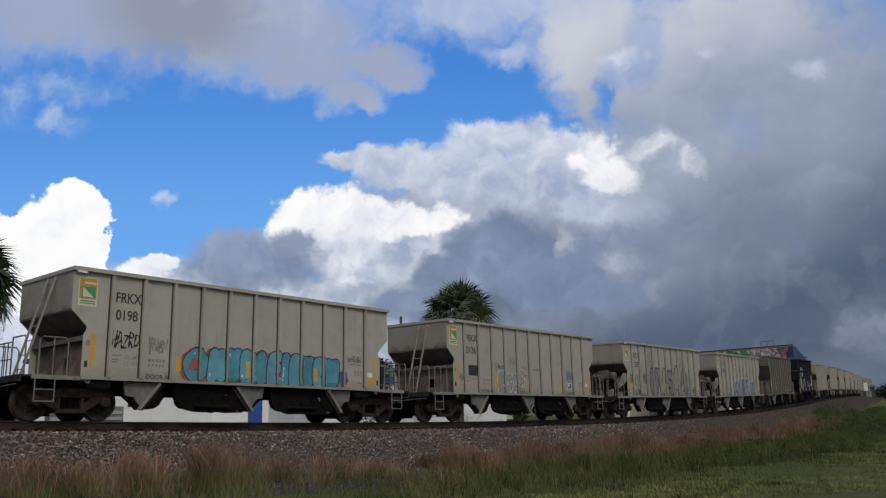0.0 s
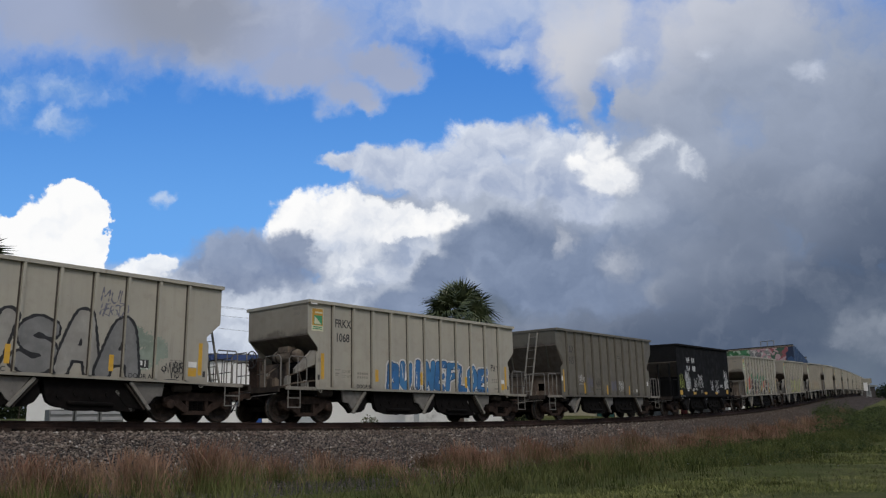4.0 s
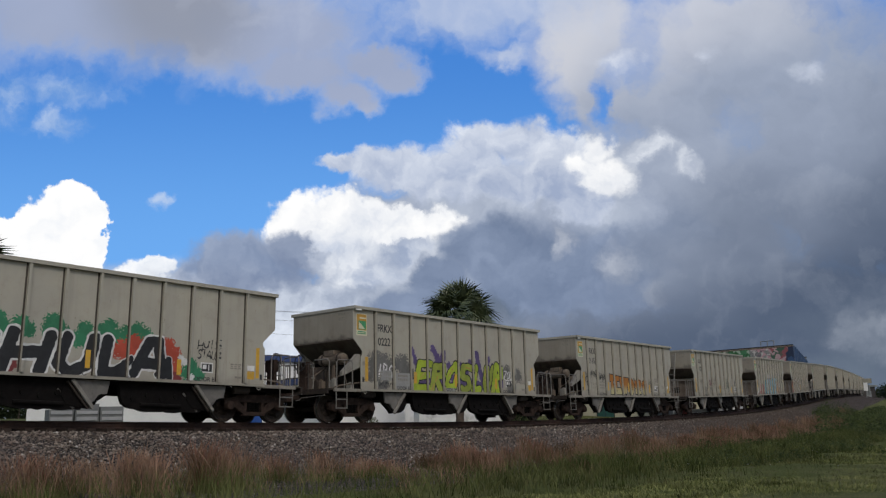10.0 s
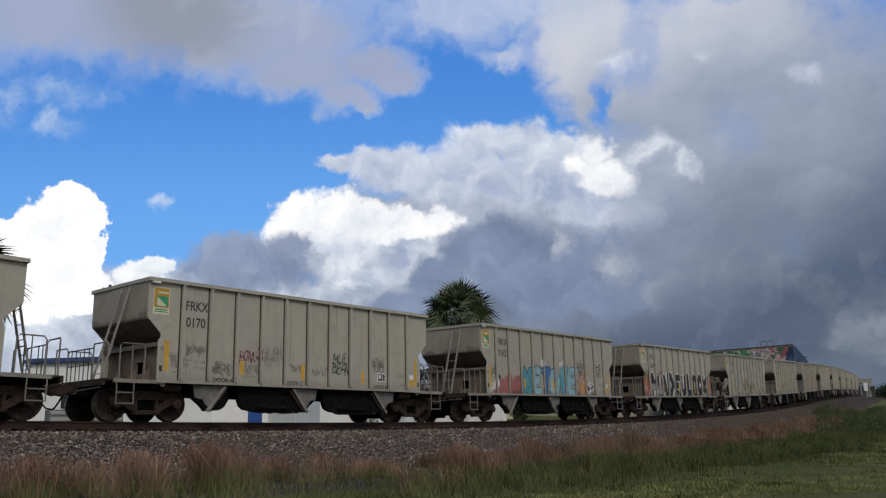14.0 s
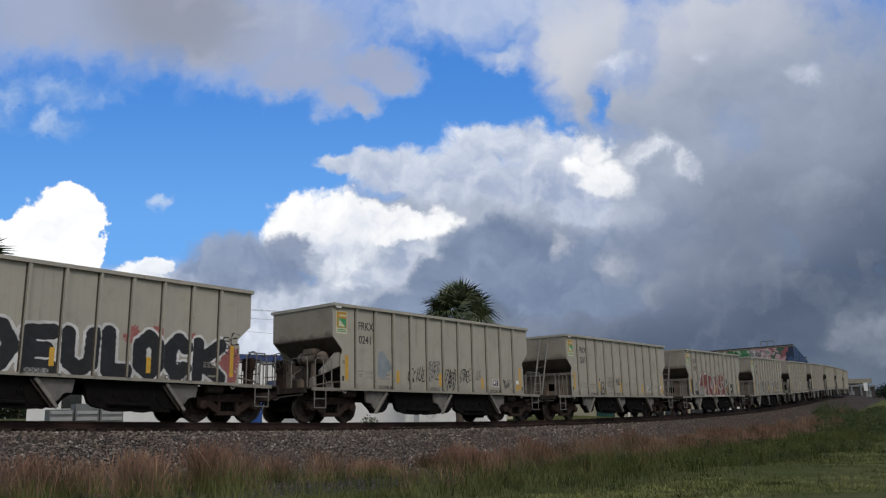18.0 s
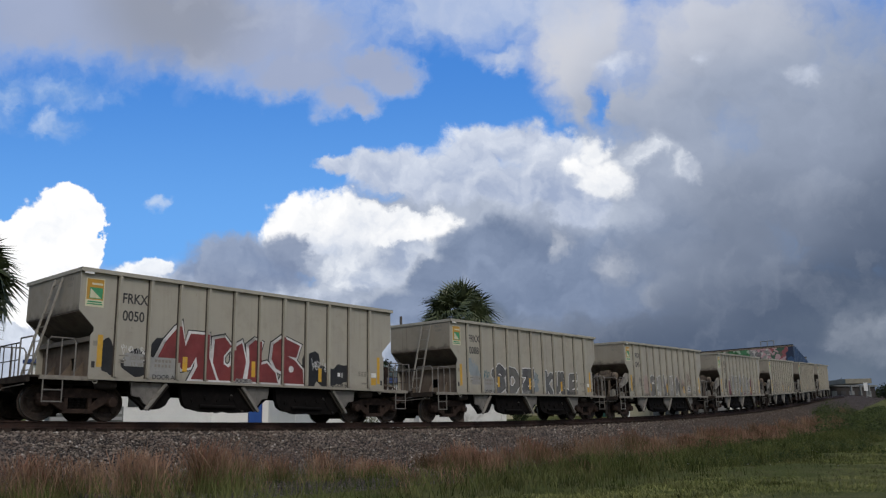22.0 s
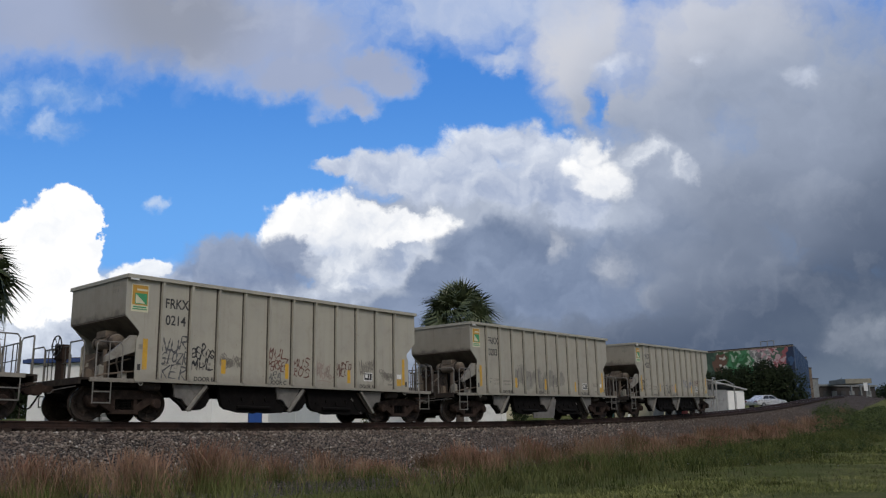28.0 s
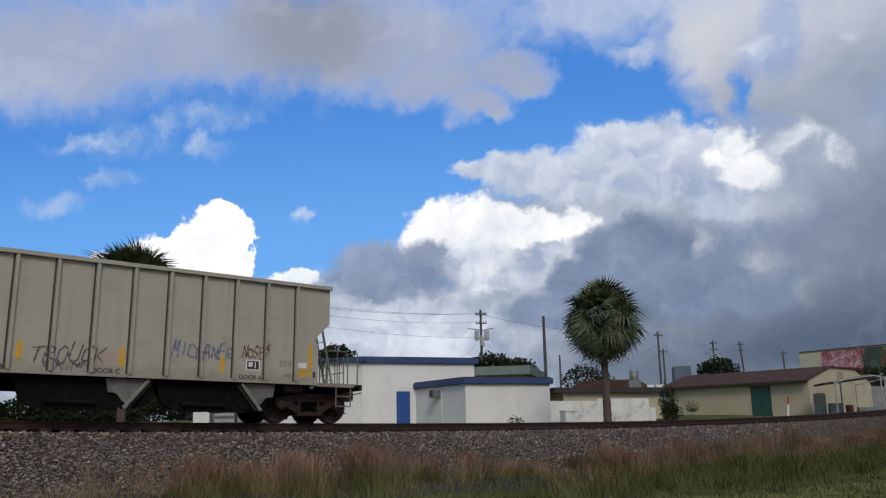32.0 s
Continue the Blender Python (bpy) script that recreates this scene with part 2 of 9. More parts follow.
    foot = [(0.60, 0.385, 0.13, 0.052), (0.515, 0.388, 0.05, 0.045), (0.71, 0.393, 0.13, 0.036), (0.56, 0.42, 0.08, 0.035)]
    c = over(c, foot, srgb(196, 206, 224), srgb(255, 255, 255), tone(0.80, (relief, 0.95), (m0, 0.8), (k.step(k.math("MULTIPLY_ADD", m0, 0.10, py), 0.405, 0.46), -0.7)), 0.0, 0.32, 1.0, 0.62)
    crown = [(0.595, 0.285, 0.055, 0.028), (0.69, 0.292, 0.11, 0.046), (0.80, 0.315, 0.13, 0.055), (0.84, 0.260, 0.075, 0.056), (0.92, 0.256, 0.085, 0.056), (1.0, 0.284, 0.09, 0.06), (0.92, 0.335, 0.16, 0.045), (1.03, 0.365, 0.07, 0.05)]
    rise = k.step(k.math("MULTIPLY_ADD", m0, 0.12, py), 0.335, 0.225)
    c = over(c, crown, srgb(158, 172, 200), srgb(244, 248, 254), tone(0.22, (relief, 0.65), (m0, 0.9), (rise, 0.36), (s0, 0.5)), 0.0, 0.40, 0.97, 0.62)
    knob = [(1.080, 0.315, 0.060, 0.055), (1.066, 0.262, 0.030, 0.032), (1.03, 0.292, 0.045, 0.030)]
    c = over(c, knob, srgb(204, 212, 226), srgb(255, 255, 255), tone(0.82, (relief, 0.9), (m0, 0.9)), 0.0, 0.62, 0.97, 0.55)
    # slate undersides
    c = over(c, [(0.44, 0.462, 0.13, 0.055), (0.512, 0.440, 0.04, 0.045), (0.42, 0.49, 0.16, 0.04)], srgb(122, 136, 164), srgb(172, 184, 206), tone(0.28, (relief, 0.6), (m0, 1.2)), 0.0, 0.50, 0.96, 0.6)
    c = over(c, [(0.87, 0.465, 0.12, 0.09), (0.97, 0.49, 0.20, 0.10), (1.1, 0.5, 0.2, 0.11), (0.76, 0.50, 0.07, 0.06), (0.74, 0.55, 0.12, 0.05), (1.26, 0.43, 0.14, 0.09)], srgb(106, 122, 150), srgb(156, 170, 196),
             tone(0.30, (relief, 0.45), (m0, 1.1), (s0, 0.5)), 0.0, 0.45, 1.0, 0.5)
    c = over(c, [(0.985, 0.43, 0.028, 0.04), (1.10, 0.475, 0.06, 0.045), (1.17, 0.53, 0.05, 0.03), (1.34, 0.44, 0.05, 0.04), (1.35, 0.52, 0.04, 0.025)], srgb(140, 150, 170), srgb(206, 211, 221), tone(0.45, (relief, 1.0), (m0, 0.8)), 0.0, 0.9, 0.8, 1.0)
    # the rain cloud that fills the right
    wall = [(1.03, 0.10, 0.080, 0.120), (1.04, 0.18, 0.062, 0.060), (1.11, 0.19, 0.06, 0.07), (0.99, 0.03, 0.07, 0.08), (1.50, 0.30, 0.34, 0.40), (1.32, 0.10, 0.30, 0.22), (1.32, 0.50, 0.26, 0.17), (1.9, 0.3, 0.5, 0.6), (1.04, 0.05, 0.13, 0.13), (1.2, 0.2, 0.14, 0.1), (1.15, 0.60, 0.5, 0.06), (1.30, 0.35, 0.16, 0.14)]
    shade = k.math("MULTIPLY_ADD", s0, 0.30, k.math("MULTIPLY_ADD", k.math("SUBTRACT", px, 1.25), 0.46, py))
    wallc = k.mix(k.step(shade, -0.05, 0.20), srgb(200, 204, 216), srgb(153, 164, 185))
    wallc = k.mix(k.step(shade, 0.19, 0.65), wallc, srgb(83, 96, 118))
    wallc = k.mix(tone(0.0, (relief, 0.16), (m0, 0.40)), wallc, srgb(206, 213, 226))
    wallc = k.mix(tone(0.0, (relief, -0.2), (m0, -0.45)), wallc, srgb(83, 96, 118))
    fw = k.math("ADD", field(wall), k.math("MULTIPLY", k.math("SUBTRACT", puff, 0.5), 0.5))
    wallc = k.mix(k.math("MULTIPLY", field_in(k, w2, (0.98, 0.06, 0.10, 0.17)), 0.6), wallc, srgb(206, 208, 216))
    fw = k.math("SUBTRACT", fw, k.math("MULTIPLY", field_in(k, w, (1.060, 0.184, 0.030, 0.040)), 0.42))
    c = k.mix(k.step(fw, -0.05, 0.62), c, wallc)
    c = over(c, [(1.215, 0.300, 0.038, 0.034), (1.155, 0.262, 0.055, 0.036)], srgb(150, 162, 186), srgb(242, 246, 252), tone(0.55, (relief, 1.3)), 0.0, 0.9, 0.78, 1.1)
    c = over(c, [(1.10, 0.115, 0.05, 0.035), (1.235, 0.10, 0.03, 0.03), (1.43, 0.13, 0.035, 0.03)], srgb(180, 190, 212), srgb(226, 232, 244), tone(0.6, (relief, 1)), 0.0, 1.1, 0.7, 0.7)
    c = over(c, [(1.52, 0.595, 0.085, 0.050), (1.6, 0.60, 0.16, 0.065)], srgb(106, 117, 134), srgb(150, 158, 172), tone(0.45, (relief, 0.8), (m0, 0.8)), 0.0, 0.6, 0.75, 0.6)
    # the layer overhead, thin towards its edge
    c = over(c, [(0.82, 0.015, 0.22, 0.080), (0.90, 0.095, 0.05, 0.028), (0.86, 0.0, 0.26, 0.085)], srgb(152, 174, 214), srgb(202, 210, 228), tone(0.5, (relief, 0.6), (s0, 1.0)), -0.1, 0.8, 0.90, 0.9)
    lid = [(0.2, 0.02, 0.5, 0.118), (0.45, 0.065, 0.27, 0.11), (0.615, 0.170, 0.07, 0.038), (0.53, 0.135, 0.15, 0.048), (0.705, 0.140, 0.060, 0.034), (0.645, 0.188, 0.045, 0.026), (-0.25, 0.03, 0.4, 0.14), (0.67, 0.115, 0.08, 0.034), (0.3, -0.34, 1.6, 0.38)]
    lid_f = k.math("ADD", field(lid), k.math("MULTIPLY", k.math("SUBTRACT", puff, 0.5), 0.55))
    lidc = k.mix(k.step(lid_f, 0.0, 0.6), srgb(184, 198, 225), srgb(161, 172, 199))
    lidc = k.mix(k.math("MULTIPLY", field_in(k, w2, (0.31, 0.0, 0.19, 0.17)), 0.75), lidc, srgb(143, 147, 158))
    lidc = k.mix(tone(0.0, (s0, 1.3), (relief, 0.25), (m0, 0.4)), lidc, srgb(206, 213, 230))
    lidc = k.mix(tone(0.0, (m0, -0.5), (s0, -0.7)), lidc, srgb(134, 148, 180))
    c = k.mix(k.math("MULTIPLY", k.step(lid_f, -0.10, 0.62), 0.98), c, lidc)
    # haze along the horizon
    c = k.mix(k.math("MULTIPLY", k.step(py, 0.60, 0.76, 0.0, 0.5), k.step(px, 1.5, 0.7, 0.35, 1.0)), c, srgb(136, 147, 166))
    e = k.t.nodes.new("ShaderNodeEmission")
    k.put(e.inputs[0], c)
    e.inputs[1].default_value = 1.02
    k.t.links.new(e.outputs[0], k.t.nodes["Material Output"].inputs[0])
    k.t.nodes.remove(k.bsdf)
    return k.m


def build_sky():
    verts, faces, nu, nv = [], [], 40, 24
    for j in range(nv + 1):
        for i in range(nu + 1):
            u, v = -1.35 + 2.7 * i / nu, -0.29 + 1.35 * j / nv
            q = Vector((u, v, -1)).normalized() * 3200
            verts.append(tuple(q))
    for j in range(nv):
        for i in range(nu):
            a = j * (nu + 1) + i
            faces.append((a, a + 1, a + nu + 2, a + nu + 1))
    ob = new("sky_backdrop", raw_mesh("sky_backdrop", verts, faces, sky_material()))
    ob.matrix_basis = START
    return tagged(ob, "blue sky with white cumulus and grey rain cloud", "sky", kind="structure")


sky_shell = build_sky()


# ---- ground, ballast, track ----
def ground_material():
    k = Nodes("grassy_ground")
    p = k.world()
    c = k.mix(k.step(k.noise(p, 0.35, 5, 0.6), 0.4, 0.62), (0.092, 0.106, 0.034), (0.150, 0.150, 0.062))
    c = k.mix(k.step(k.noise(p, 1.7, 6, 0.65), 0.52, 0.72), c, (0.130, 0.112, 0.062))
    c = k.mix(k.math("MULTIPLY", k.step(k.noise(p, 26, 3, 0.7), 0.4, 0.7), 0.6), c, (0.022, 0.042, 0.010))
    k.bump(k.noise(p, 18, 6, 0.7), 0.9, 0.06)
    return k.done(c, 0.95, None, 0.03)


def ballast_material():
    k = Nodes("crushed_stone")
    p = k.world()
    v = k.voronoi(p, 19.0, "Color")
    d = k.voronoi(p, 19.0)
    g = k.sep(v)[0]
    c = k.mix(g, (0.076, 0.060, 0.049), (0.290, 0.246, 0.208))
    c = k.mix(k.step(g, 0.93, 0.97), c, (0.40, 0.37, 0.33))
    c = k.mix(k.step(k.noise(p, 0.8, 5, 0.6), 0.45, 0.65), c, k.mix(0.5, c, (0.15, 0.115, 0.095)))
    c = k.mix(k.step(d, 0.30, 0.62), c, (0.030, 0.028, 0.028))
    # the bed is darker and browner further along
    c = k.mix(k.step(k.math("MULTIPLY_ADD", k.noise(p, 0.3, 4, 0.6), 14, k.sep(p)[0]), 11, 23, 0.0, 0.65), c, (0.074, 0.060, 0.050))
    k.bump(k.math("SUBTRACT", 1.0, d), 1.0, 0.05)
    return k.done(c, 0.95, None, 0.05)


BROWNBED = surface("dark_brown_track_bed", (0.052, 0.037, 0.030), (0.034, 0.026, 0.022), 6.0, 0.95, 0, 0.8, 22, (0.085, 0.068, 0.058), 0.5)
GROUND, BALLAST = ground_material(), ballast_material()
ds = [-500, -300, -180, -120, -80, -60, -45, -34, -26, -20, -15, -12, -10, -8, -6.5, -5.2, -4.2, -3.4, -2.7, -2.2, -1.8, -1.5, -1.2, 1.2, 1.45, 1.8, 2.2, 2.6, 3.1, 3.6, 4.1, 4.6, 5.0, 5.4, 6.0, 6.6, 7.4, 8.4, 10, 12, 14, 17, 20, 24, 30, 40, 60, 90, 140, 220, 350]


def build_ground():
    verts, faces, mats = [], [], []
    ss = [-340, -250, -180, -130, -95, -70, -55] + [-45 + 1.0 * i for i in range(0, 150)] + [106, 112, 120, 130, 145, 165, 190, 220, 260, 300, 350, 400, 455, 458]
    for j, s in enumerate(ss):
        far = max(0, s - 110)
        for d in ds:
            q = on_track(s, d)
            j1 = 0.045 * noise.noise(Vector((q.x * 0.55, q.y * 0.55, 0))) + 0.03 * noise.noise(Vector((q.x * 1.7, q.y * 1.7, 3)))
            lump = 0.14 * noise.noise(Vector((q.x * 0.16, q.y * 0.16, 7))) if abs(d) > 6 else 0
            verts.append((q.x, q.y, height(s, d) + j1 * (1 if abs(d) > 2 else 0.2) + lump))
    n = len(ds)
    for j in range(len(ss) - 1):
        for i in range(n - 1):
            faces.append((j * n + i, (j + 1) * n + i, (j + 1) * n + i + 1, j * n + i + 1))
            mats.append(2 if abs(ds[i] + ds[i + 1]) < 0.1 else 1 if -4.3 < (ds[i] + ds[i + 1]) / 2 < 5.2 + 3.4 * min(1, max(0, (14 - ss[j]) / 16)) else 0)
    me = raw_mesh("ground", verts, faces, [GROUND, BALLAST, BROWNBED])
    me.polygons.foreach_set("material_index", mats)
    me.polygons.foreach_set("use_smooth", [True] * len(faces))
    return tagged(new("ground", me), "grassy ground with a grey crushed-stone track bed", "ground", kind="structure")


build_ground()
RUST = surface("rusty_rail", (0.052, 0.032, 0.026), (0.036, 0.025, 0.022), 3.0, 0.75, 0.2, 0.3, 60, (0.075, 0.042, 0.030), 0.4)
SHINE = surface("worn_rail_head", (0.32, 0.30, 0.28), (0.25, 0.23, 0.22), 3.0, 0.35, 0.9)
TIE = surface("old_tie", (0.048, 0.036, 0.029), (0.034, 0.027, 0.023), 4.0, 0.9, 0, 0.5, 30)
RAIL_SECTION = [(-0.075, -0.185), (0.075, -0.185), (0.075, -0.170), (0.012, -0.150), (0.010, -0.050), (0.037, -0.038), (0.037, -0.006), (0.028, 0.0), (-0.028, 0.0), (-0.037, -0.006), (-0.037, -0.038), (-0.010, -0.050), (-0.012, -0.150), (-0.075, -0.170)]


def build_rail(offset):
    t = thing("rail", Matrix.Identity(4), "rust-brown steel rail with a worn bright head", "rail", "rails of the track")
    cuts = [-330, -200, -110, -60] + [-36 + 11.9 * i for i in range(16)] + [180, 230, 300, 444]
    for lo, hi in zip(cuts, cuts[1:]):
        rail_length(t, offset, lo, hi)


def rail_length(t, offset, lo, hi):
    verts, faces, mats = [], [], []
    parts = 8 if hi - lo < 15 else max(4, int((hi - lo) / 6))
    ss = [lo + (hi - lo) * i / parts for i in range(parts + 1)]
    n = len(RAIL_SECTION)
    for s in ss:
        for a, b in RAIL_SECTION:
            q = on_track(s, offset + a, b)
            verts.append(tuple(q))
    for j in range(len(ss) - 1):
        for i in range(n):
            faces.append((j * n + i, j * n + (i + 1) % n, (j + 1) * n + (i + 1) % n, (j + 1) * n + i))
            mats.append(1 if i == 7 else 0)
    me = raw_mesh("rail", verts, faces, [RUST, SHINE])
    me.polygons.foreach_set("material_index", mats)
    part("rail_length", me, None, t)
    if hi - lo < 15:
        # joint bars bolted over the web
        a = heading(lo)
        m = Matrix.Translation(on_track(lo, offset, -0.1)) @ Matrix.Rotation(a, 4, "Z")
        bm = bmesh.new()
        for sy in (-1, 1):
            box(bm, -0.3, 0.3, sy * 0.012, sy * 0.035, -0.045, 0.045)
            for x in (-0.22, -0.08, 0.08, 0.22):
                box(bm, x - 0.02, x + 0.02, sy * 0.035, sy * 0.055, -0.02, 0.02)
        part("joint_bar", bm, RUST, t, at=m)


build_rail(0.753)
build_rail(-0.753)


def build_ties():
    bm = bmesh.new()
    for i in range(330):
        s = -45 + 0.51 * i
        a = heading(s)
        m = Matrix.Translation(on_track(s, 0, -0.305)) @ Matrix.Rotation(a + random.uniform(-0.01, 0.01), 4, "Z")
        box(bm, -0.11, 0.11, -1.28, 1.28, -0.06, 0.115, m)
    ob = new("railway_ties", mesh_of("railway_ties", bm, TIE))
    return tagged(ob, "weathered dark wooden ties under the rails", "railway ties", kind="stuff")


build_ties()
# ---- hopper cars ----
def paint(name, a, b, grime, rust, rough=0.6, edge_z=0.0):
    """Old car paint: broad fading, rain streaks running down, chips and dust; with a height given, the part below it is
    darker.
    """
    k = Nodes(name)
    here = k.coord("Object")
    tint = k.t.nodes.new("ShaderNodeObjectInfo").outputs["Random"]
    p = k.vec("ADD", here, k.join(k.math("MULTIPLY", tint, 37.0), k.math("MULTIPLY", tint, 11.0), 0.0))
    c = k.mix(k.step(k.noise(p, 0.7, 4, 0.6), 0.3, 0.7), a, b)
    c = k.mix(k.math("MULTIPLY", tint, 0.12), c, grime)
    streak = k.noise(k.vec("MULTIPLY", p, (4.0, 4.0, 0.22)), 1.3, 5, 0.6)
    c = k.mix(k.math("MULTIPLY", k.step(streak, 0.46, 0.80), 0.26), c, grime)
    if edge_z:
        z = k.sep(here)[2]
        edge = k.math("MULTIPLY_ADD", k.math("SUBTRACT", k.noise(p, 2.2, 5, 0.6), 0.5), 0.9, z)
        c = k.mix(k.math("MULTIPLY", k.step(edge, edge_z + 0.20, edge_z - 0.08), 0.62), c, (0.060, 0.045, 0.036))
    run = k.noise(k.vec("MULTIPLY", p, (9.0, 9.0, 0.30)), 1.1, 4, 0.6)
    gate = k.noise(p, 0.45, 3, 0.5)
    c = k.mix(k.math("MULTIPLY", k.math("MULTIPLY", k.step(run, 0.56, 0.74), k.step(gate, 0.46, 0.62)), 0.55), c, tuple(0.5 * (x + y) for x, y in zip(grime, rust)))
    splash = k.step(k.math("MULTIPLY_ADD", k.math("SUBTRACT", k.noise(p, 3.0, 5, 0.65), 0.5), 0.7, k.sep(here)[2]), 1.42, 1.02)
    c = k.mix(k.math("MULTIPLY", splash, 0.45), c, grime)
    dust = k.noise(p, 2.3, 6, 0.65, 0.3)
    c = k.mix(k.math("MULTIPLY", k.step(dust, 0.5, 0.75), 0.35), c, tuple(x * 1.25 for x in grime))
    chip = k.noise(p, 9.0, 6, 0.7)
    c = k.mix(k.math("MULTIPLY", k.step(chip, 0.64, 0.72), 0.6), c, rust)
    k.bump(k.noise(k.vec("MULTIPLY", p, (1.0, 1.0, 0.5)), 3.0, 3), 0.25, 0.02)
    return k.done(c, k.step(dust, 0.3, 0.7, rough - 0.12, rough + 0.15))


BEIGE = paint("beige_car_paint", (0.385, 0.364, 0.300), (0.345, 0.328, 0.278), (0.205, 0.183, 0.148), (0.16, 0.10, 0.065))
OLIVE = paint("olive_grey_car_paint", (0.148, 0.136, 0.106), (0.130, 0.120, 0.098), (0.080, 0.071, 0.058), (0.10, 0.06, 0.04))
BLACK = paint("black_car_paint", (0.0085, 0.0085, 0.009), (0.011, 0.011, 0.0115), (0.019, 0.0175, 0.0165), (0.025, 0.018, 0.015), 0.85)
BEIGE_END = paint("grimy_beige_car_paint", (0.315, 0.284, 0.225), (0.265, 0.237, 0.188), (0.170, 0.142, 0.108), (0.14, 0.09, 0.06), 0.65, 2.74)
OLIVE_END = paint("grimy_olive_car_paint", (0.128, 0.118, 0.093), (0.110, 0.102, 0.084), (0.070, 0.062, 0.051), (0.08, 0.05, 0.04), 0.65, 3.30)
SOOT = surface("sooty_brown_plate", (0.046, 0.038, 0.032), (0.032, 0.027, 0.024), 2.0, 0.85, 0, 0.2, 25, (0.085, 0.066, 0.052), 0.5)
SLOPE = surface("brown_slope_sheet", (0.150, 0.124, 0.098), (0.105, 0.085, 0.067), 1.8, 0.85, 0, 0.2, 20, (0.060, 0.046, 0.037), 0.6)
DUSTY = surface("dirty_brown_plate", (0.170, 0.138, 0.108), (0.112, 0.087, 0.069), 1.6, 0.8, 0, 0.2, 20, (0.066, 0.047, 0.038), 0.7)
# dark tone that paints the shade line next to the ribs
RIBSHADE = surface("dark_seam_dirt", (0.075, 0.064, 0.054), (0.055, 0.047, 0.040), 3.0, 0.9)
GREYISH = surface("dusty_steel", (0.30, 0.285, 0.245), (0.24, 0.225, 0.195), 2.0, 0.65, 0.1, 0.2, 30, (0.12, 0.09, 0.07), 0.6)
PLATE = surface("dirty_platform_steel", (0.27, 0.25, 0.21), (0.20, 0.18, 0.15), 2.4, 0.75, 0.0, 0.2, 30, (0.07, 0.055, 0.045), 0.8)
RAILING = surface("dull_railing_steel", (0.21, 0.20, 0.18), (0.15, 0.14, 0.125), 3.0, 0.65, 0.1, 0.1, 30, (0.09, 0.07, 0.06), 0.6)
RAILDARK = surface("dark_railing_steel", (0.06, 0.052, 0.046), (0.04, 0.035, 0.032), 3.0, 0.8, 0, 0.1, 30, (0.10, 0.08, 0.065), 0.4)
ARM = surface("dull_grey_arm", (0.225, 0.212, 0.185), (0.18, 0.17, 0.148), 2.0, 0.7, 0.0, 0.2, 30, (0.09, 0.07, 0.057), 0.7)
CHUTE = surface("dirty_grey_steel", (0.17, 0.16, 0.145), (0.125, 0.118, 0.108), 2.0, 0.75, 0.0, 0.2, 30, (0.06, 0.05, 0.043), 0.7)
UNDER = surface("near_black_underframe", (0.0075, 0.0066, 0.0062), (0.005, 0.0045, 0.0043), 2.0, 0.95, 0, 0.3, 25, (0.013, 0.010, 0.009), 0.5)
CAST = surface("rust_brown_casting", (0.044, 0.030, 0.024), (0.027, 0.019, 0.016), 4.0, 0.85, 0.0, 0.3, 30, (0.078, 0.055, 0.043), 0.5)
WHEEL = surface("dirty_wheel_steel", (0.052, 0.040, 0.034), (0.033, 0.027, 0.023), 5.0, 0.65, 0.2, 0.2, 30, (0.095, 0.070, 0.055), 0.5)
TREAD = surface("bright_wheel_tread", (0.34, 0.33, 0.32), (0.28, 0.27, 0.26), 5.0, 0.35, 0.9)
YELLOW = surface("faded_yellow", (0.62, 0.36, 0.03), (0.52, 0.30, 0.035), 5.0, 0.55, 0, 0, 40, (0.40, 0.33, 0.22), 0.5)
INK = surface("black_stencil", (0.022, 0.022, 0.024), (0.035, 0.034, 0.034), 8.0, 0.6)
FAINT = surface("faded_stencil", (0.19, 0.175, 0.150), (0.25, 0.23, 0.195), 8.0, 0.7)
WHITE = surface("white_paint", (0.74, 0.74, 0.72), (0.64, 0.64, 0.62), 5.0, 0.55)
PATCH = surface("grey_paint_patch", (0.29, 0.29, 0.28), (0.25, 0.25, 0.24), 5.0, 0.65)
GREEN = surface("emblem_green", (0.05, 0.30, 0.13), (0.045, 0.25, 0.11), 6.0, 0.5)
AMBER = surface("emblem_amber", (0.50, 0.27, 0.035), (0.44, 0.24, 0.035), 6.0, 0.5)
CREAM = surface("emblem_cream", (0.62, 0.60, 0.42), (0.55, 0.53, 0.38), 6.0, 0.5)


def spray(name, c, d=None):
    return surface(name, c, d or tuple(x * 0.72 for x in c), 1.6, 0.55, 0, 0, 60, tuple(min(1, x * 1.25 + 0.02) for x in c), 0.35)


TEAL, SKYB, BLUE, LIME = spray("teal_spray", (0.085, 0.29, 0.36)), spray("pale_blue_spray", (0.26, 0.45, 0.52)), spray("blue_spray", (0.035, 0.15, 0.36)), spray("lime_spray", (0.36, 0.47, 0.035))
ORANGE, CRIMSON, SILVER, PURPLE = spray("orange_spray", (0.42, 0.17, 0.05), (0.50, 0.42, 0.16)), spray("crimson_spray", (0.20, 0.035, 0.035)), spray("silver_spray", (0.20, 0.20, 0.20), (0.30, 0.30, 0.29)), spray("violet_spray", (0.10, 0.07, 0.19))
JET, CHALK, LEAFGREEN, RED, ROSE = spray("jet_spray", (0.014, 0.014, 0.016)), spray("white_spray", (0.66, 0.66, 0.65)), spray("green_spray", (0.03, 0.19, 0.09)), spray("red_spray", (0.46, 0.07, 0.035)), spray("rose_spray", (0.35, 0.12, 0.11))

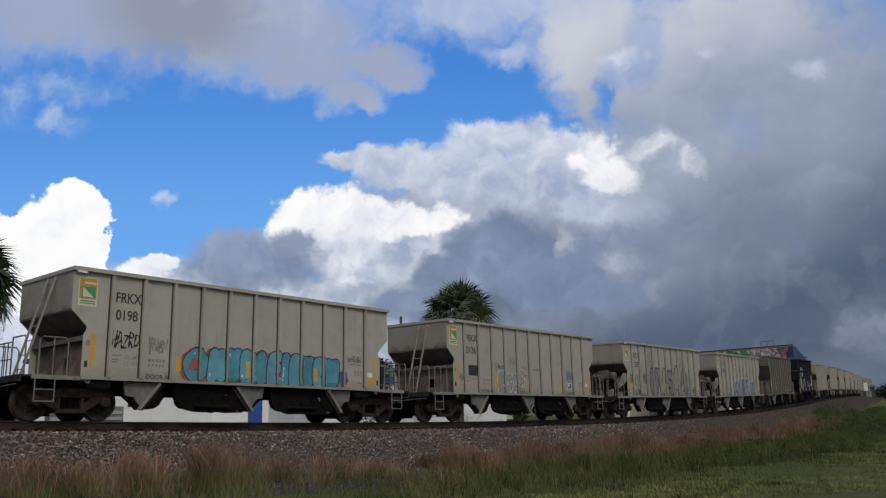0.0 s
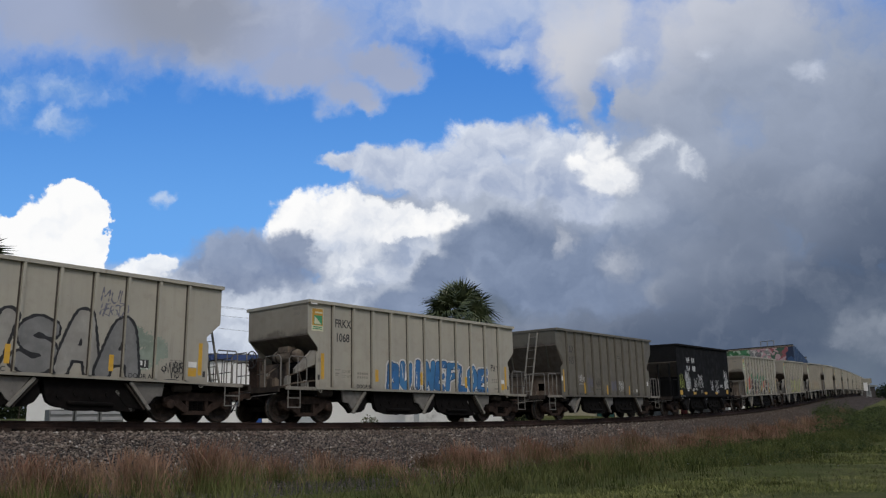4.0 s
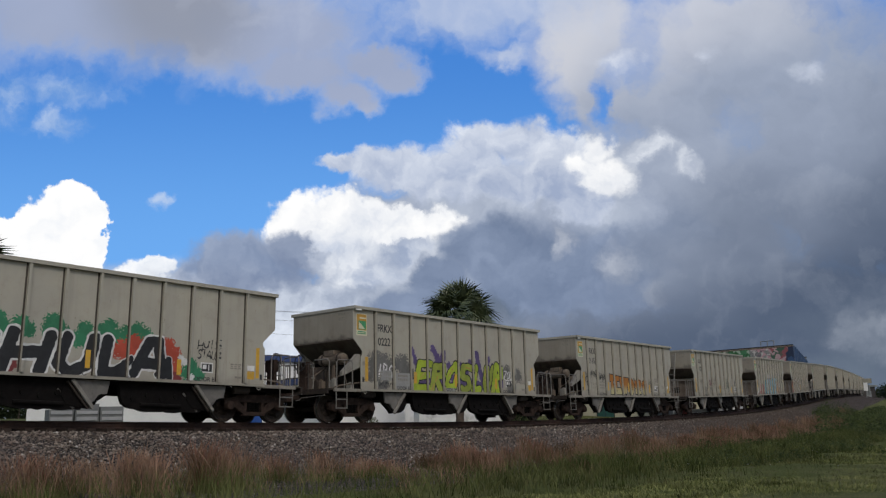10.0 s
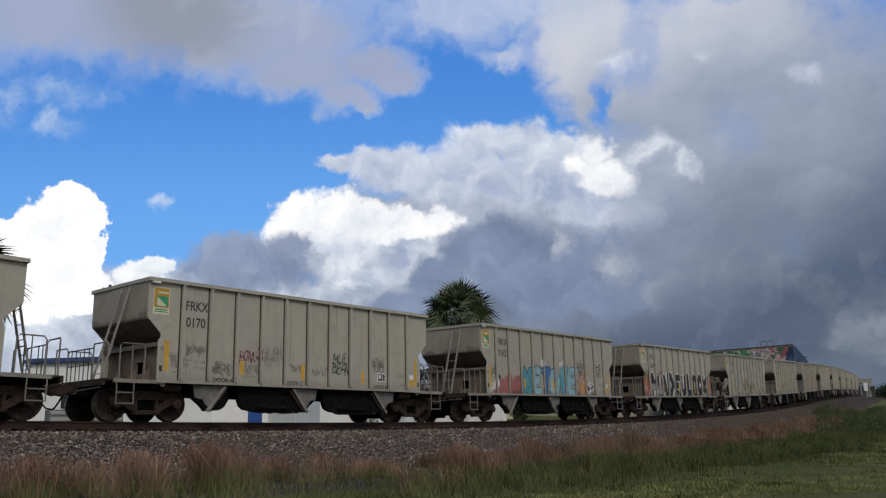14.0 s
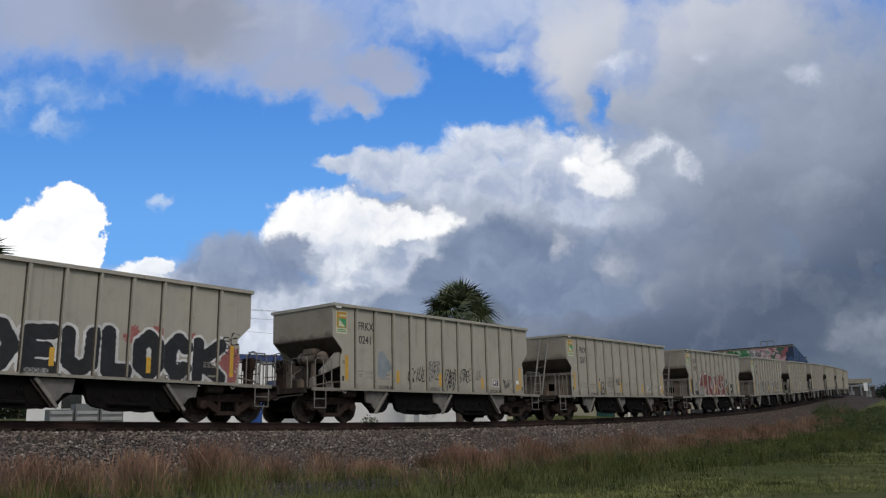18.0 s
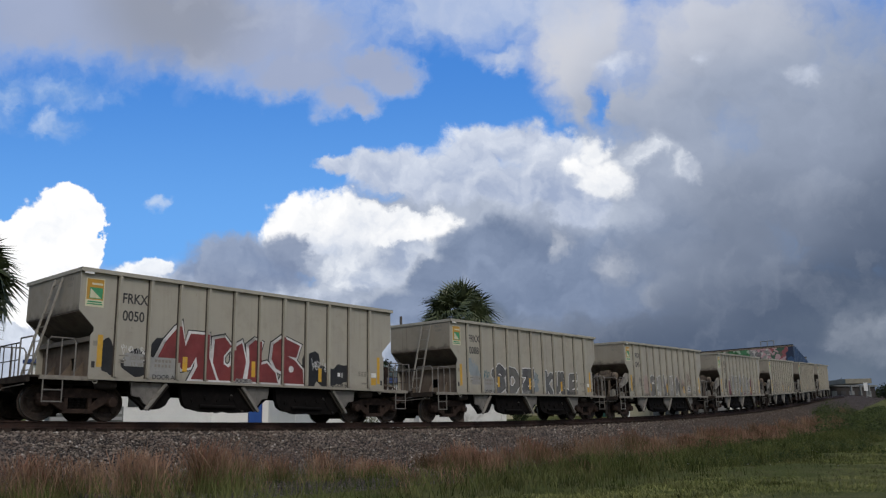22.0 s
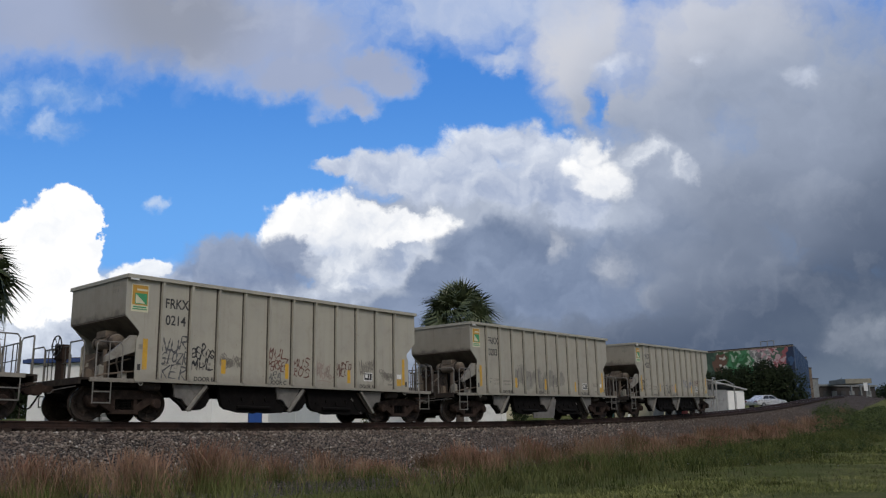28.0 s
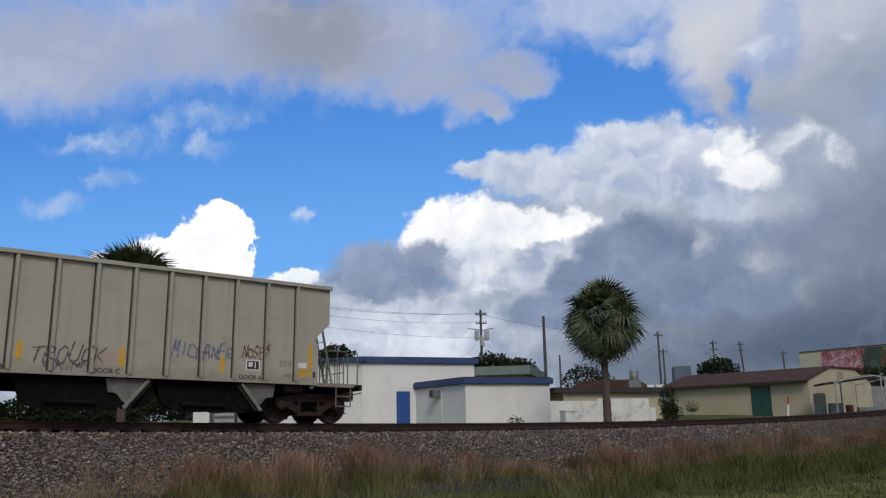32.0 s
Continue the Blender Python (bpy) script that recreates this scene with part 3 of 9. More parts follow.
RESERVOIR = surface("grimy_reservoir", (0.205, 0.172, 0.135), (0.125, 0.100, 0.080), 3.0, 0.8, 0, 0.2, 20, (0.055, 0.043, 0.036), 0.8)
BLACK.node_tree.nodes["Principled BSDF"].inputs["Roughness"].default_value = 0.85
for dull in (UNDER, SOOT, CAST, WHEEL, BLACK, RIBSHADE, DUSTY, RESERVOIR, TIE, RUST):
    dull.node_tree.nodes["Principled BSDF"].inputs["Specular IOR Level"].default_value = 0.12

P0, HALF, TOP, SILL = 14.4228, 5.595, 3.82, 1.05
RIBS = [(-5 + i) * 0.907 for i in range(11)]
SIDE = [(-HALF, TOP), (-HALF, 2.74), (-5.17, 2.32), (-5.17, 2.22), (-5.24, 2.12), (-5.24, SILL), (5.24, SILL), (5.24, 2.12), (5.17, 2.22), (5.17, 2.32), (HALF, 2.74), (HALF, TOP)]
SIDE_OLIVE = [(-HALF, TOP), (-HALF, 3.30), (-5.02, 2.62), (-5.02, 2.46), (-5.24, 2.30), (-5.24, SILL), (5.24, SILL), (5.24, 2.30), (5.02, 2.46), (5.02, 2.62), (HALF, 3.30), (HALF, TOP)]
SIDE_BLACK = [(-HALF, TOP), (-HALF, SILL - 0.03), (HALF, SILL - 0.03), (HALF, TOP)]


def truck_meshes():
    out = {}
    bm = bmesh.new()
    # cast side frame, drawn from the side, with its two windows left open between top and bottom members
    top = [(-1.06, 0.50), (-1.06, 0.64), (-0.80, 0.70), (-0.45, 0.80), (0.45, 0.80), (0.80, 0.70), (1.06, 0.64), (1.06, 0.48), (0.76, 0.44), (0.62, 0.56), (-0.62, 0.56), (-0.76, 0.44)]
    prism(bm, top, -0.08, 0.08)
    for sx in (-1, 1):
        prism(bm, [(sx * 0.78, 0.46), (sx * 0.58, 0.62), (sx * 0.26, 0.34), (sx * 0.30, 0.17)], -0.08, 0.08)
        prism(bm, [(sx * 0.26, 0.62), (sx * 0.36, 0.62), (sx * 0.36, 0.30), (sx * 0.26, 0.30)], -0.07, 0.07)
        lathe(bm, [(-0.19, 0.05), (-0.18, 0.125), (-0.06, 0.145), (0.06, 0.145)], "y", 14, (sx * 0.882, 0, 0.457))
        box(bm, sx * 0.882 - 0.15, sx * 0.882 + 0.15, -0.075, 0.075, 0.42, 0.60)
    prism(bm, [(-0.42, 0.17), (0.42, 0.17), (0.34, 0.29), (-0.34, 0.29)], -0.09, 0.09)
    out["side_frame"] = mesh_of("side_frame", bm, CAST, 0.012)
    bm = bmesh.new()
    for sx in (-0.16, 0.0, 0.16):
        pts = [(sx + 0.062 * math.cos(a * 0.9), 0.062 * math.sin(a * 0.9), 0.29 + a * 0.0095) for a in range(30)]
        tube(bm, pts, 0.017, 5)
    out["spring_nest"] = mesh_of("spring_nest", bm, UNDER)
    bm = bmesh.new()
    prism(bm, [(-0.98, 0.56), (0.98, 0.56), (0.98, 0.68), (0.4, 0.80), (-0.4, 0.80), (-0.98, 0.68)], -0.20, 0.20, "yz")
    box(bm, -0.34, 0.34, -0.90, 0.90, 0.26, 0.60)
    out["bolster"] = mesh_of("bolster", bm, UNDER, 0.015)
    bm = bmesh.new()
    for sx in (-0.40, 0.40):
        box(bm, sx - 0.05, sx + 0.05, -0.85, 0.85, 0.34, 0.44)
        for sy in (-0.75, 0.75):
            s2 = 1 if sx > 0 else -1
            box(bm, sx + s2 * 0.03, sx + s2 * 0.09, sy - 0.06, sy + 0.06, 0.28, 0.56)
    out["brake_beam"] = mesh_of("brake_beam", bm, UNDER, 0.01)
    bm = bmesh.new()
    lathe(bm, [(-1.05, 0.07), (-0.80, 0.08), (-0.79, 0.10), (0.79, 0.10), (0.80, 0.08), (1.05, 0.07)], "y", 14)
    out_me = bm
    for sy in (-1, 1):
        rows = [(0.690, 0.16), (0.682, 0.21), (0.715, 0.25), (0.740, 0.36), (0.682, 0.385), (0.682, 0.485), (0.712, 0.482), (0.722, 0.459), (0.818, 0.452), (0.822, 0.388), (0.785, 0.365), (0.760, 0.27), (0.800, 0.22), (0.815, 0.15), (0.815, 0.08)]
        lathe(out_me, [(sy * o, r) for o, r in rows], "y", 28)
        # cast ribs behind the plate let the turning show
        for i in range(5):
            a = i * math.tau / 5
            tube(out_me, [(0.20 * math.cos(a), sy * 0.80, 0.20 * math.sin(a)), (0.37 * math.cos(a), sy * 0.792, 0.37 * math.sin(a))], 0.016, 5)
    me = mesh_of("wheelset", out_me, [WHEEL, TREAD], 0, False)
    idx = []
    for f in me.polygons:
        c = f.center
        r = math.hypot(c.x, c.z)
        idx.append(1 if 0.452 < r < 0.462 and 0.72 < abs(c.y) < 0.82 else 0)
    me.polygons.foreach_set("material_index", idx)
    out["wheelset"] = me
    return out


TRUCK = truck_meshes()


def add_truck(parent, x):
    t = part("truck", TRUCK["bolster"], None, parent, "rust-brown two-axle truck", at=pose(x, 0, 0))
    for sy in (-1, 1):
        f = part("side_frame", TRUCK["side_frame"], None, t, at=pose(0, sy * 1.0, 0, 0, 0, 0 if sy < 0 else 180))
        part("spring_nest", TRUCK["spring_nest"], None, t, at=pose(0, sy * 1.0, 0))
    part("brake_beam", TRUCK["brake_beam"], None, t)
    for sx in (-1, 1):
        part("wheelset", TRUCK["wheelset"], None, t, at=pose(sx * 0.882, 0, 0.457))
    return t


def handrail(pts, r=0.021):
    bm = bmesh.new()
    tube(bm, pts, r, 6)
    return bm


def make_hopper(paint_m, side, style):
    """style: 'plain' or 'gear' for the end at -x; the other end is the opposite one; 'black' for the smooth-sided car."""
    car = thing("hopper_car", Matrix.Identity(4), "", "")
    black = style == "black"
    th = 0.03
    for sy in (-1, 1):
        bm = bmesh.new()
        prism(bm, side, sy * 1.50, sy * (1.50 - th))
        p = part("side_sheet", bm, paint_m, car)
        bm = bmesh.new()
        box(bm, -HALF - 0.03, HALF + 0.03, sy * 1.485, sy * 1.60, TOP - 0.10, TOP)
        part("top_rail", bm, paint_m, car, bevel=0.012)
        bm = bmesh.new()
        box(bm, -5.24, 5.24, sy * 1.43, sy * 1.535, SILL - 0.05, SILL + 0.02)
        part("side_sill", bm, paint_m if not black else UNDER, car, bevel=0.008)
        if not black:
            rib = bmesh.new()
            prism(rib, [(-0.045, 0), (0.045, 0), (0.035, -0.085), (-0.035, -0.085)], SILL + 0.03, TOP - 0.09, "xy")
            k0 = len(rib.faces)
            # thin dark strip along one flank, standing in for the rib's shade on the sheet
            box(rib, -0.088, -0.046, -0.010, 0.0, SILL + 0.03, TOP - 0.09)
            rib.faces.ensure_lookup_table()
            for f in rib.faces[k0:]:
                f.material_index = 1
            me = mesh_of("rib", rib, [paint_m, RIBSHADE])
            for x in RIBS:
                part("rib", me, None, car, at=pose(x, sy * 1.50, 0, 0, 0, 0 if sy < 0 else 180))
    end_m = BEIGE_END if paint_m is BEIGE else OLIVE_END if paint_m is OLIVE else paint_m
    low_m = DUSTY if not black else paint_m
    for sx in (-1, 1):
        geared = (sx < 0) == (style == "gear") and not black
        bm = bmesh.new()
        box(bm, sx * (HALF - 0.06), sx * (HALF + 0.035), -1.485, 1.485, TOP - 0.10, TOP)
        part("end_rail", bm, paint_m, car, bevel=0.012)
        zlo = 2.74 if side is SIDE else 3.30 if side is SIDE_OLIVE else 3.05
        bm = bmesh.new()
        inner, zin = (3.9, 1.75)
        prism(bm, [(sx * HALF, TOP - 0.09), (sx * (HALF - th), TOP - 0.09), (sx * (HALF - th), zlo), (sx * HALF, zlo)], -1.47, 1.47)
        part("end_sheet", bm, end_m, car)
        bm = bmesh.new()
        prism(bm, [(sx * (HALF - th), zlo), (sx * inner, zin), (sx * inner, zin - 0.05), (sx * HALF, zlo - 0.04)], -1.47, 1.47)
        part("slope_sheet", bm, SLOPE, car, "brown slope sheet under the end")
        # end sill, platform, draft gear
        bm = bmesh.new()
        box(bm, sx * 5.2, sx * 6.40, -1.48, 1.48, 1.03, 1.07)
        box(bm, sx * 5.0, sx * 6.44, -1.50, -1.44, 0.97, 1.07)
        box(bm, sx * 5.0, sx * 6.44, 1.44, 1.50, 0.97, 1.07)
        part("platform", bm, PLATE if not black else UNDER, car, "dusty steel end platform", bevel=0.006)
        bm = bmesh.new()
        box(bm, sx * 6.60, sx * 7.00, -0.10, 0.10, 0.74, 0.92)
        prism(bm, [(sx * 6.98, 0.70), (sx * 6.98, 0.96), (sx * 7.16, 1.00), (sx * 7.30, 0.94), (sx * 7.28, 0.70), (sx * 7.10, 0.66)], -0.13, 0.07)
        part("coupler", bm, CAST, car, bevel=0.015)
        bm = bmesh.new()
        prism(bm, [(sx * 5.5, 0.50), (sx * 6.45, 0.56), (sx * 6.68, 0.70), (sx * 6.68, 1.03), (sx * 5.5, 1.03)], -0.46, 0.46)
        part("draft_sill", bm, UNDER, car, bevel=0.02)
        for y0 in (-1.18, 0.98):
            bm = bmesh.new()
            prism(bm, [(sx * 4.7, 1.03), (sx * 6.55, 1.03), (sx * 6.35, 0.88), (sx * 4.9, 0.88)], y0, y0 + 0.2)
            part("end_beam", bm, UNDER, car)
        bm = bmesh.new()
        hose = [(sx * 6.70, 0.34, 0.86), (sx * 6.86, 0.36, 0.70), (sx * 6.98, 0.34, 0.50), (sx * 7.10, 0.28, 0.36), (sx * 7.22, 0.2, 0.33)]
        tube(bm, hose, 0.024, 6)
        part("air_hose", bm, UNDER, car)
        bm = bmesh.new()
        tube(bm, [(sx * 6.76, -1.4, 0.84), (sx * 6.80, -0.3, 0.80), (sx * 6.84, -0.25, 0.72), (sx * 6.86, -0.12, 0.72)], 0.016, 5)
        part("uncoupling_lever", bm, CHUTE, car)
        bm = bmesh.new()
        box(bm, sx * 6.41, sx * 6.72, -1.46, 1.46, 1.02, 1.065)
        box(bm, sx * 6.66, sx * 6.74, -1.46, 1.46, 0.90, 1.06)
        part("end_sill", bm, SOOT, car, "sooty end sill", bevel=0.006)
        # bulkhead or machinery under the slope
        if geared:
            bm = bmesh.new()
            lathe(bm, [(-0.62, 0.05), (-0.58, 0.17), (-0.50, 0.20), (0.50, 0.20), (0.58, 0.17), (0.62, 0.05)], "y", 18, (sx * 5.42, sx * 0.35, 2.10))
            box(bm, sx * 5.30, sx * 5.62, sx * 0.35 - 0.22, sx * 0.35 + 0.25, 2.22, 2.40)
            res = part("air_reservoir", bm, RESERVOIR, car, "dusty cylindrical air reservoir", smooth=False)
            for yb in (sx * 0.72, sx * -0.02):
                bm = bmesh.new()
                lathe(bm, [(yb - 0.03, 0.195), (yb - 0.03, 0.215), (yb + 0.03, 0.215), (yb + 0.03, 0.195)], "y", 18, (sx * 5.42, 0, 2.10))
                part("strap", bm, SOOT, res)
            bm = bmesh.new()
            lathe(bm, [(-0.34, 0.04), (-0.31, 0.13), (0.31, 0.13), (0.34, 0.04)], "x", 14, (sx * 5.0, sx * 1.0, 1.84))
            part("brake_cylinder", bm, DUSTY, car)
            for pp in ([(sx * 5.42, -0.9, 1.80), (sx * 5.5, -1.0, 1.5), (sx * 5.4, -1.05, 1.1)], [(sx * 5.30, 0.2, 1.85), (sx * 5.7, 0.25, 1.6), (sx * 5.9, 0.2, 1.07)], [(sx * 4.8, -0.5, 1.7), (sx * 5.6, -0.5, 1.45), (sx * 5.75, -0.5, 1.07)], [(sx * 5.0, -1.3, 1.30), (sx * 5.95, -1.25, 1.18), (sx * 6.3, -1.1, 1.07)]):
                bm = bmesh.new()
                tube(bm, pp, 0.026, 6)
                part("air_pipe", bm, DUSTY, car)
            for sy in (sx,):
                bm = bmesh.new()
                prism(bm, [(sx * 5.18, 1.80), (sx * 5.18, 2.22), (sx * 5.34, 2.22), (sx * 6.02, 1.62), (sx * 6.02, 1.48)], sy * 1.42, sy * 1.30)
                part("gusset", bm, GREYISH, car)
            for i in range(9):
                a = random.uniform(5.1, 5.9)
                b = random.uniform(-1.35, 0.4)
                bm = bmesh.new()
                w, dpt, hgt = random.uniform(0.07, 0.18), random.uniform(0.08, 0.22), random.uniform(0.12, 0.40)
                box(bm, sx * a, sx * (a + w), b, b + dpt, 1.07, 1.07 + hgt)
                lathe(bm, [(1.07 + hgt, 0.3 * w), (1.10 + hgt, 0.3 * w)], "z", 8, (sx * (a + w / 2), b + dpt / 2, 0))
                part("brake_valve", bm, (GREYISH, DUSTY, SOOT)[i % 3], car, bevel=0.01)
            bm = bmesh.new()
            box(bm, sx * 6.50, sx * 6.62, -0.30, 0.06, 1.07, 1.98)
            box(bm, sx * 6.46, sx * 6.64, -0.34, 0.10, 1.60, 1.98)
            part("brake_post", bm, CAST, car, bevel=0.01)
            bm = bmesh.new()
            ring = [(sx * 6.70, -0.12 + 0.26 * math.cos(i * math.tau / 20), 1.95 + 0.26 * math.sin(i * math.tau / 20)) for i in range(21)]
            tube(bm, ring, 0.02, 6)
            wheel = part("brake_wheel", bm, INK, car, "spoked hand brake wheel")
            bm = bmesh.new()
            tube(bm, [(sx * 6.62, -0.12, 1.95), (sx * 6.72, -0.12, 1.95)], 0.05, 10)
            part("hub", bm, INK, wheel)
            for i in range(6):
                a = i * math.tau / 6
                bm = bmesh.new()
                tube(bm, [(sx * 6.67, -0.12, 1.95), (sx * 6.70, -0.12 + 0.25 * math.cos(a), 1.95 + 0.25 * math.sin(a))], 0.012, 5)
                part("spoke", bm, INK, wheel)
            bm = bmesh.new()
            box(bm, sx * 4.60, sx * 4.66, -1.44, 1.44, 1.07, 1.95)
            part("bulkhead", bm, SOOT, car)
            bm = bmesh.new()
            box(bm, sx * 5.16, sx * 5.20, min(0, -sx * 1.42), max(0, -sx * 1.42), 1.07, 1.92)
            part("side_panel", bm, DUSTY, car, "dusty beige panel beside the brake gear")
            for k, (yy, z0, z1) in enumerate(((0.55, 1.07, 1.9), (0.15, 1.07, 1.75), (-0.45, 1.5, 1.6))):
                bm = bmesh.new()
                box(bm, sx * 5.55, sx * 5.63, sx * yy - 0.05, sx * yy + 0.05, z0, z1)
                part("bracket", bm, (DUSTY, SOOT, GREYISH)[k], car)
        elif not black:
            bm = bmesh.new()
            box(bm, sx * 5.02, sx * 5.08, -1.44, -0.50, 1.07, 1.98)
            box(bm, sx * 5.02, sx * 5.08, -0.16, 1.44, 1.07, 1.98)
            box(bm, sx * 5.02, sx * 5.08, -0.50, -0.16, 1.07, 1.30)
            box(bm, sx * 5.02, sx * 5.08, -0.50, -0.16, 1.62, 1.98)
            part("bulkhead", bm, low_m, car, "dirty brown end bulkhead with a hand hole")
            bm = bmesh.new()
            prism(bm, [(sx * 5.22, 1.98), (sx * 5.22, 2.10), (sx * 4.3, 2.16), (sx * 4.3, 2.06)], -1.46, 1.46)
            part("cross_beam", bm, end_m, car)
            for y0 in (-0.9, -0.2, 0.7):
                bm = bmesh.new()
                prism(bm, [(sx * 5.08, 1.07), (sx * 5.40, 1.07), (sx * 5.08, 1.50)], y0, y0 + 0.03)
                part("brace", bm, low_m, car)
        else:
            for y0 in (-1.0, -0.35, 0.35, 1.0):
                bm = bmesh.new()
                prism(bm, [(sx * 5.5, 1.07), (sx * 5.6, 1.07), (sx * 5.55, 3.0), (sx * 5.45, 3.0)], y0 - 0.05, y0 + 0.05)
                part("end_post", bm, paint_m, car)
            bm = bmesh.new()
            box(bm, sx * 4.9, sx * 4.96, -1.44, 1.44, 1.07, 2.4)
            part("bulkhead", bm, paint_m, car)
        if side is SIDE_OLIVE:
            for y0 in (-1.0, 0.9):
                bm = bmesh.new()
                tube(bm, [(sx * 5.6, y0, 3.30), (sx * 4.9, y0 + 0.3, 2.35)], 0.05, 4)
                part("strut", bm, paint_m, car)
        # ladder stiles that lean in over the plain end
        if not geared and not black:
            for y0 in (-0.62, -0.20):
                bm = bmesh.new()
                tube(bm, [(sx * 5.66, y0, 3.66), (sx * 6.30, y0 + 0.10, 1.08)], 0.035, 4)
                part("ladder_stile", bm, GREYISH, car)
            for i in range(7):
                q = (i + 0.5) / 7
                bm = bmesh.new()
                tube(bm, [(sx * (5.66 + 0.64 * q), -0.62 + 0.1 * q, 3.66 - 2.58 * q), (sx * (5.66 + 0.64 * q), -0.20 + 0.1 * q, 3.66 - 2.58 * q)], 0.014, 5)
                part("ladder_rung", bm, GREYISH, car)
        # hand rails
        hr = RAILING if not black else BLACK
        for y0 in (-1.42, 1.42):
            part("handrail", handrail([(sx * 5.56, y0, 1.05), (sx * 5.56, y0, 1.90), (sx * 5.63, y0, 2.0), (sx * 6.20, y0, 2.0), (sx * 6.27, y0, 1.92), (sx * 6.27, y0, 1.05)]), hr, car, "bent tube handrail")
        part("handrail", handrail([(sx * 6.60, -1.42, 1.05), (sx * 6.60, -1.42, 1.92), (sx * 6.62, -1.36, 2.0), (sx * 6.62, -0.72, 2.0), (sx * 6.60, -0.66, 1.92), (sx * 6.60, -0.66, 1.05)]), hr, car)
        part("handrail", handrail([(sx * 6.60, 1.42, 1.05), (sx * 6.60, 1.42, 1.92), (sx * 6.62, 1.36, 2.0), (sx * 6.62, 0.8, 2.0), (sx * 6.60, 0.74, 1.92), (sx * 6.60, 0.74, 1.05)]), hr, car)
        # railing across the end, between the corner loops
        bm = bmesh.new()
        tube(bm, [(sx * 6.60, -0.66, 1.90), (sx * 6.60, 0.74, 1.90)], 0.018, 6)
        tube(bm, [(sx * 6.60, -0.66, 1.48), (sx * 6.60, 0.74, 1.48)], 0.014, 5)
        part("end_railing", bm, RAILDARK if not black else BLACK, car, "dark cross railing")
        for yy in (-0.42, -0.16, 0.28, 0.52):
            bm = bmesh.new()
            tube(bm, [(sx * 6.60, yy, 1.06), (sx * 6.60, yy, 1.90)], 0.015, 5)
            part("baluster", bm, RAILDARK if not black else BLACK, car)
        for yy in (-1.42, 1.42):
            bm = bmesh.new()
            tube(bm, [(sx * 5.92, yy, 1.05), (sx * 5.92, yy, 2.0)], 0.016, 5)
            part("baluster", bm, hr, car)
        # side ladder steps at the corner
        for y0 in (-1.47, 1.47):
            bm = bmesh.new()
            xa, xb = sx * 5.86, sx * 6.34
            tube(bm, [(xa, y0, 1.06), (xa, y0, 0.42)], 0.018, 5)
            tube(bm, [(xb, y0, 1.06), (xb, y0, 0.42)], 0.018, 5)
            for zz in (0.44, 0.72):
                box(bm, min(xa, xb), max(xa, xb), y0 - 0.03, y0 + 0.03, zz - 0.015, zz + 0.015)
            part("corner_step", bm, hr, car)
        bm = bmesh.new()
        ring = [(sx * 5.05 + 0.06 * math.cos(i * math.tau / 12), -1.50, 0.97 + 0.06 * math.sin(i * math.tau / 12)) for i in range(13)]
        tube(bm, ring, 0.014, 5)
        part("tow_ring", bm, GREYISH, car)
        add_truck(car, sx * 5.23)
        # air cylinder beside the truck
        bm = bmesh.new()
        lathe(bm, [(-0.3, 0.05), (-0.26, 0.12), (0.26, 0.12), (0.3, 0.05)], "x", 12, (sx * 4.62, -1.22, 0.90))
        part("slack_adjuster", bm, SOOT, car)
    bm = bmesh.new()
    box(bm, -6.62, 6.62, -0.17, 0.17, 0.70, 1.05)
    part("centre_sill", bm, UNDER, car, bevel=0.01)
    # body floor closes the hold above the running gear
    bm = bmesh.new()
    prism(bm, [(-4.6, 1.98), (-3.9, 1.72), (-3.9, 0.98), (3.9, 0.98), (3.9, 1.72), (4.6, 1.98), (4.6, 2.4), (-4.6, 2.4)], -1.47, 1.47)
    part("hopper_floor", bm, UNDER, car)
    # three cross hoppers with their doors; lean is the side to which each door arm rises
    jag = random.Random(17)

    def ragged(pts, amount=0.018):
        """A grimy lower outline: each edge broken by small lumps."""
        out = []
        for a, b in zip(pts, pts[1:] + pts[:1]):
            out.append(a)
            n = int(math.hypot(b[0] - a[0], b[1] - a[1]) / 0.11)
            if (a[1] + b[1]) / 2 < 0.75:
                for q in range(1, n):
                    out.append((a[0] + (b[0] - a[0]) * q / n + jag.uniform(-amount, amount), a[1] + (b[1] - a[1]) * q / n + jag.uniform(-amount, amount)))
        return out

    cheek_m, arm_m = (CHUTE, ARM) if not black else (BLACK, BLACK)
    for hx, lean in ((-3.52, 1), (0.0, 1 if style == "gear" else -1), (3.50, -1)):
        def at(pts):
            q = [(hx + lean * x, z) for x, z in pts]
            return q if lean > 0 else q[::-1]
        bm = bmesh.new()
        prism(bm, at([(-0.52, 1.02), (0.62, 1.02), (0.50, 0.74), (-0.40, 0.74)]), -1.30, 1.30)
        part("hopper_chute", bm, UNDER, car, "near-black sloped hopper chute")
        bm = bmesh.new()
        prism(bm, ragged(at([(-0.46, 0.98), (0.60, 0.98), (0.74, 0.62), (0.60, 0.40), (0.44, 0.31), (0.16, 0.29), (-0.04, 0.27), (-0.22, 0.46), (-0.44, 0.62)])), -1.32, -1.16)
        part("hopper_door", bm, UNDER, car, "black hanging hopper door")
        for sy in (-1,):
            bm = bmesh.new()
            prism(bm, ragged(at([(-0.50, 1.0), (0.50, 1.0), (0.02, 0.38), (-0.10, 0.46), (-0.20, 0.60), (-0.43, 0.64)]), 0.03), sy * 1.33, sy * 1.39)
            part("chute_cheek", bm, cheek_m, car, "dusty grey hopper cheek plate")
            bm = bmesh.new()
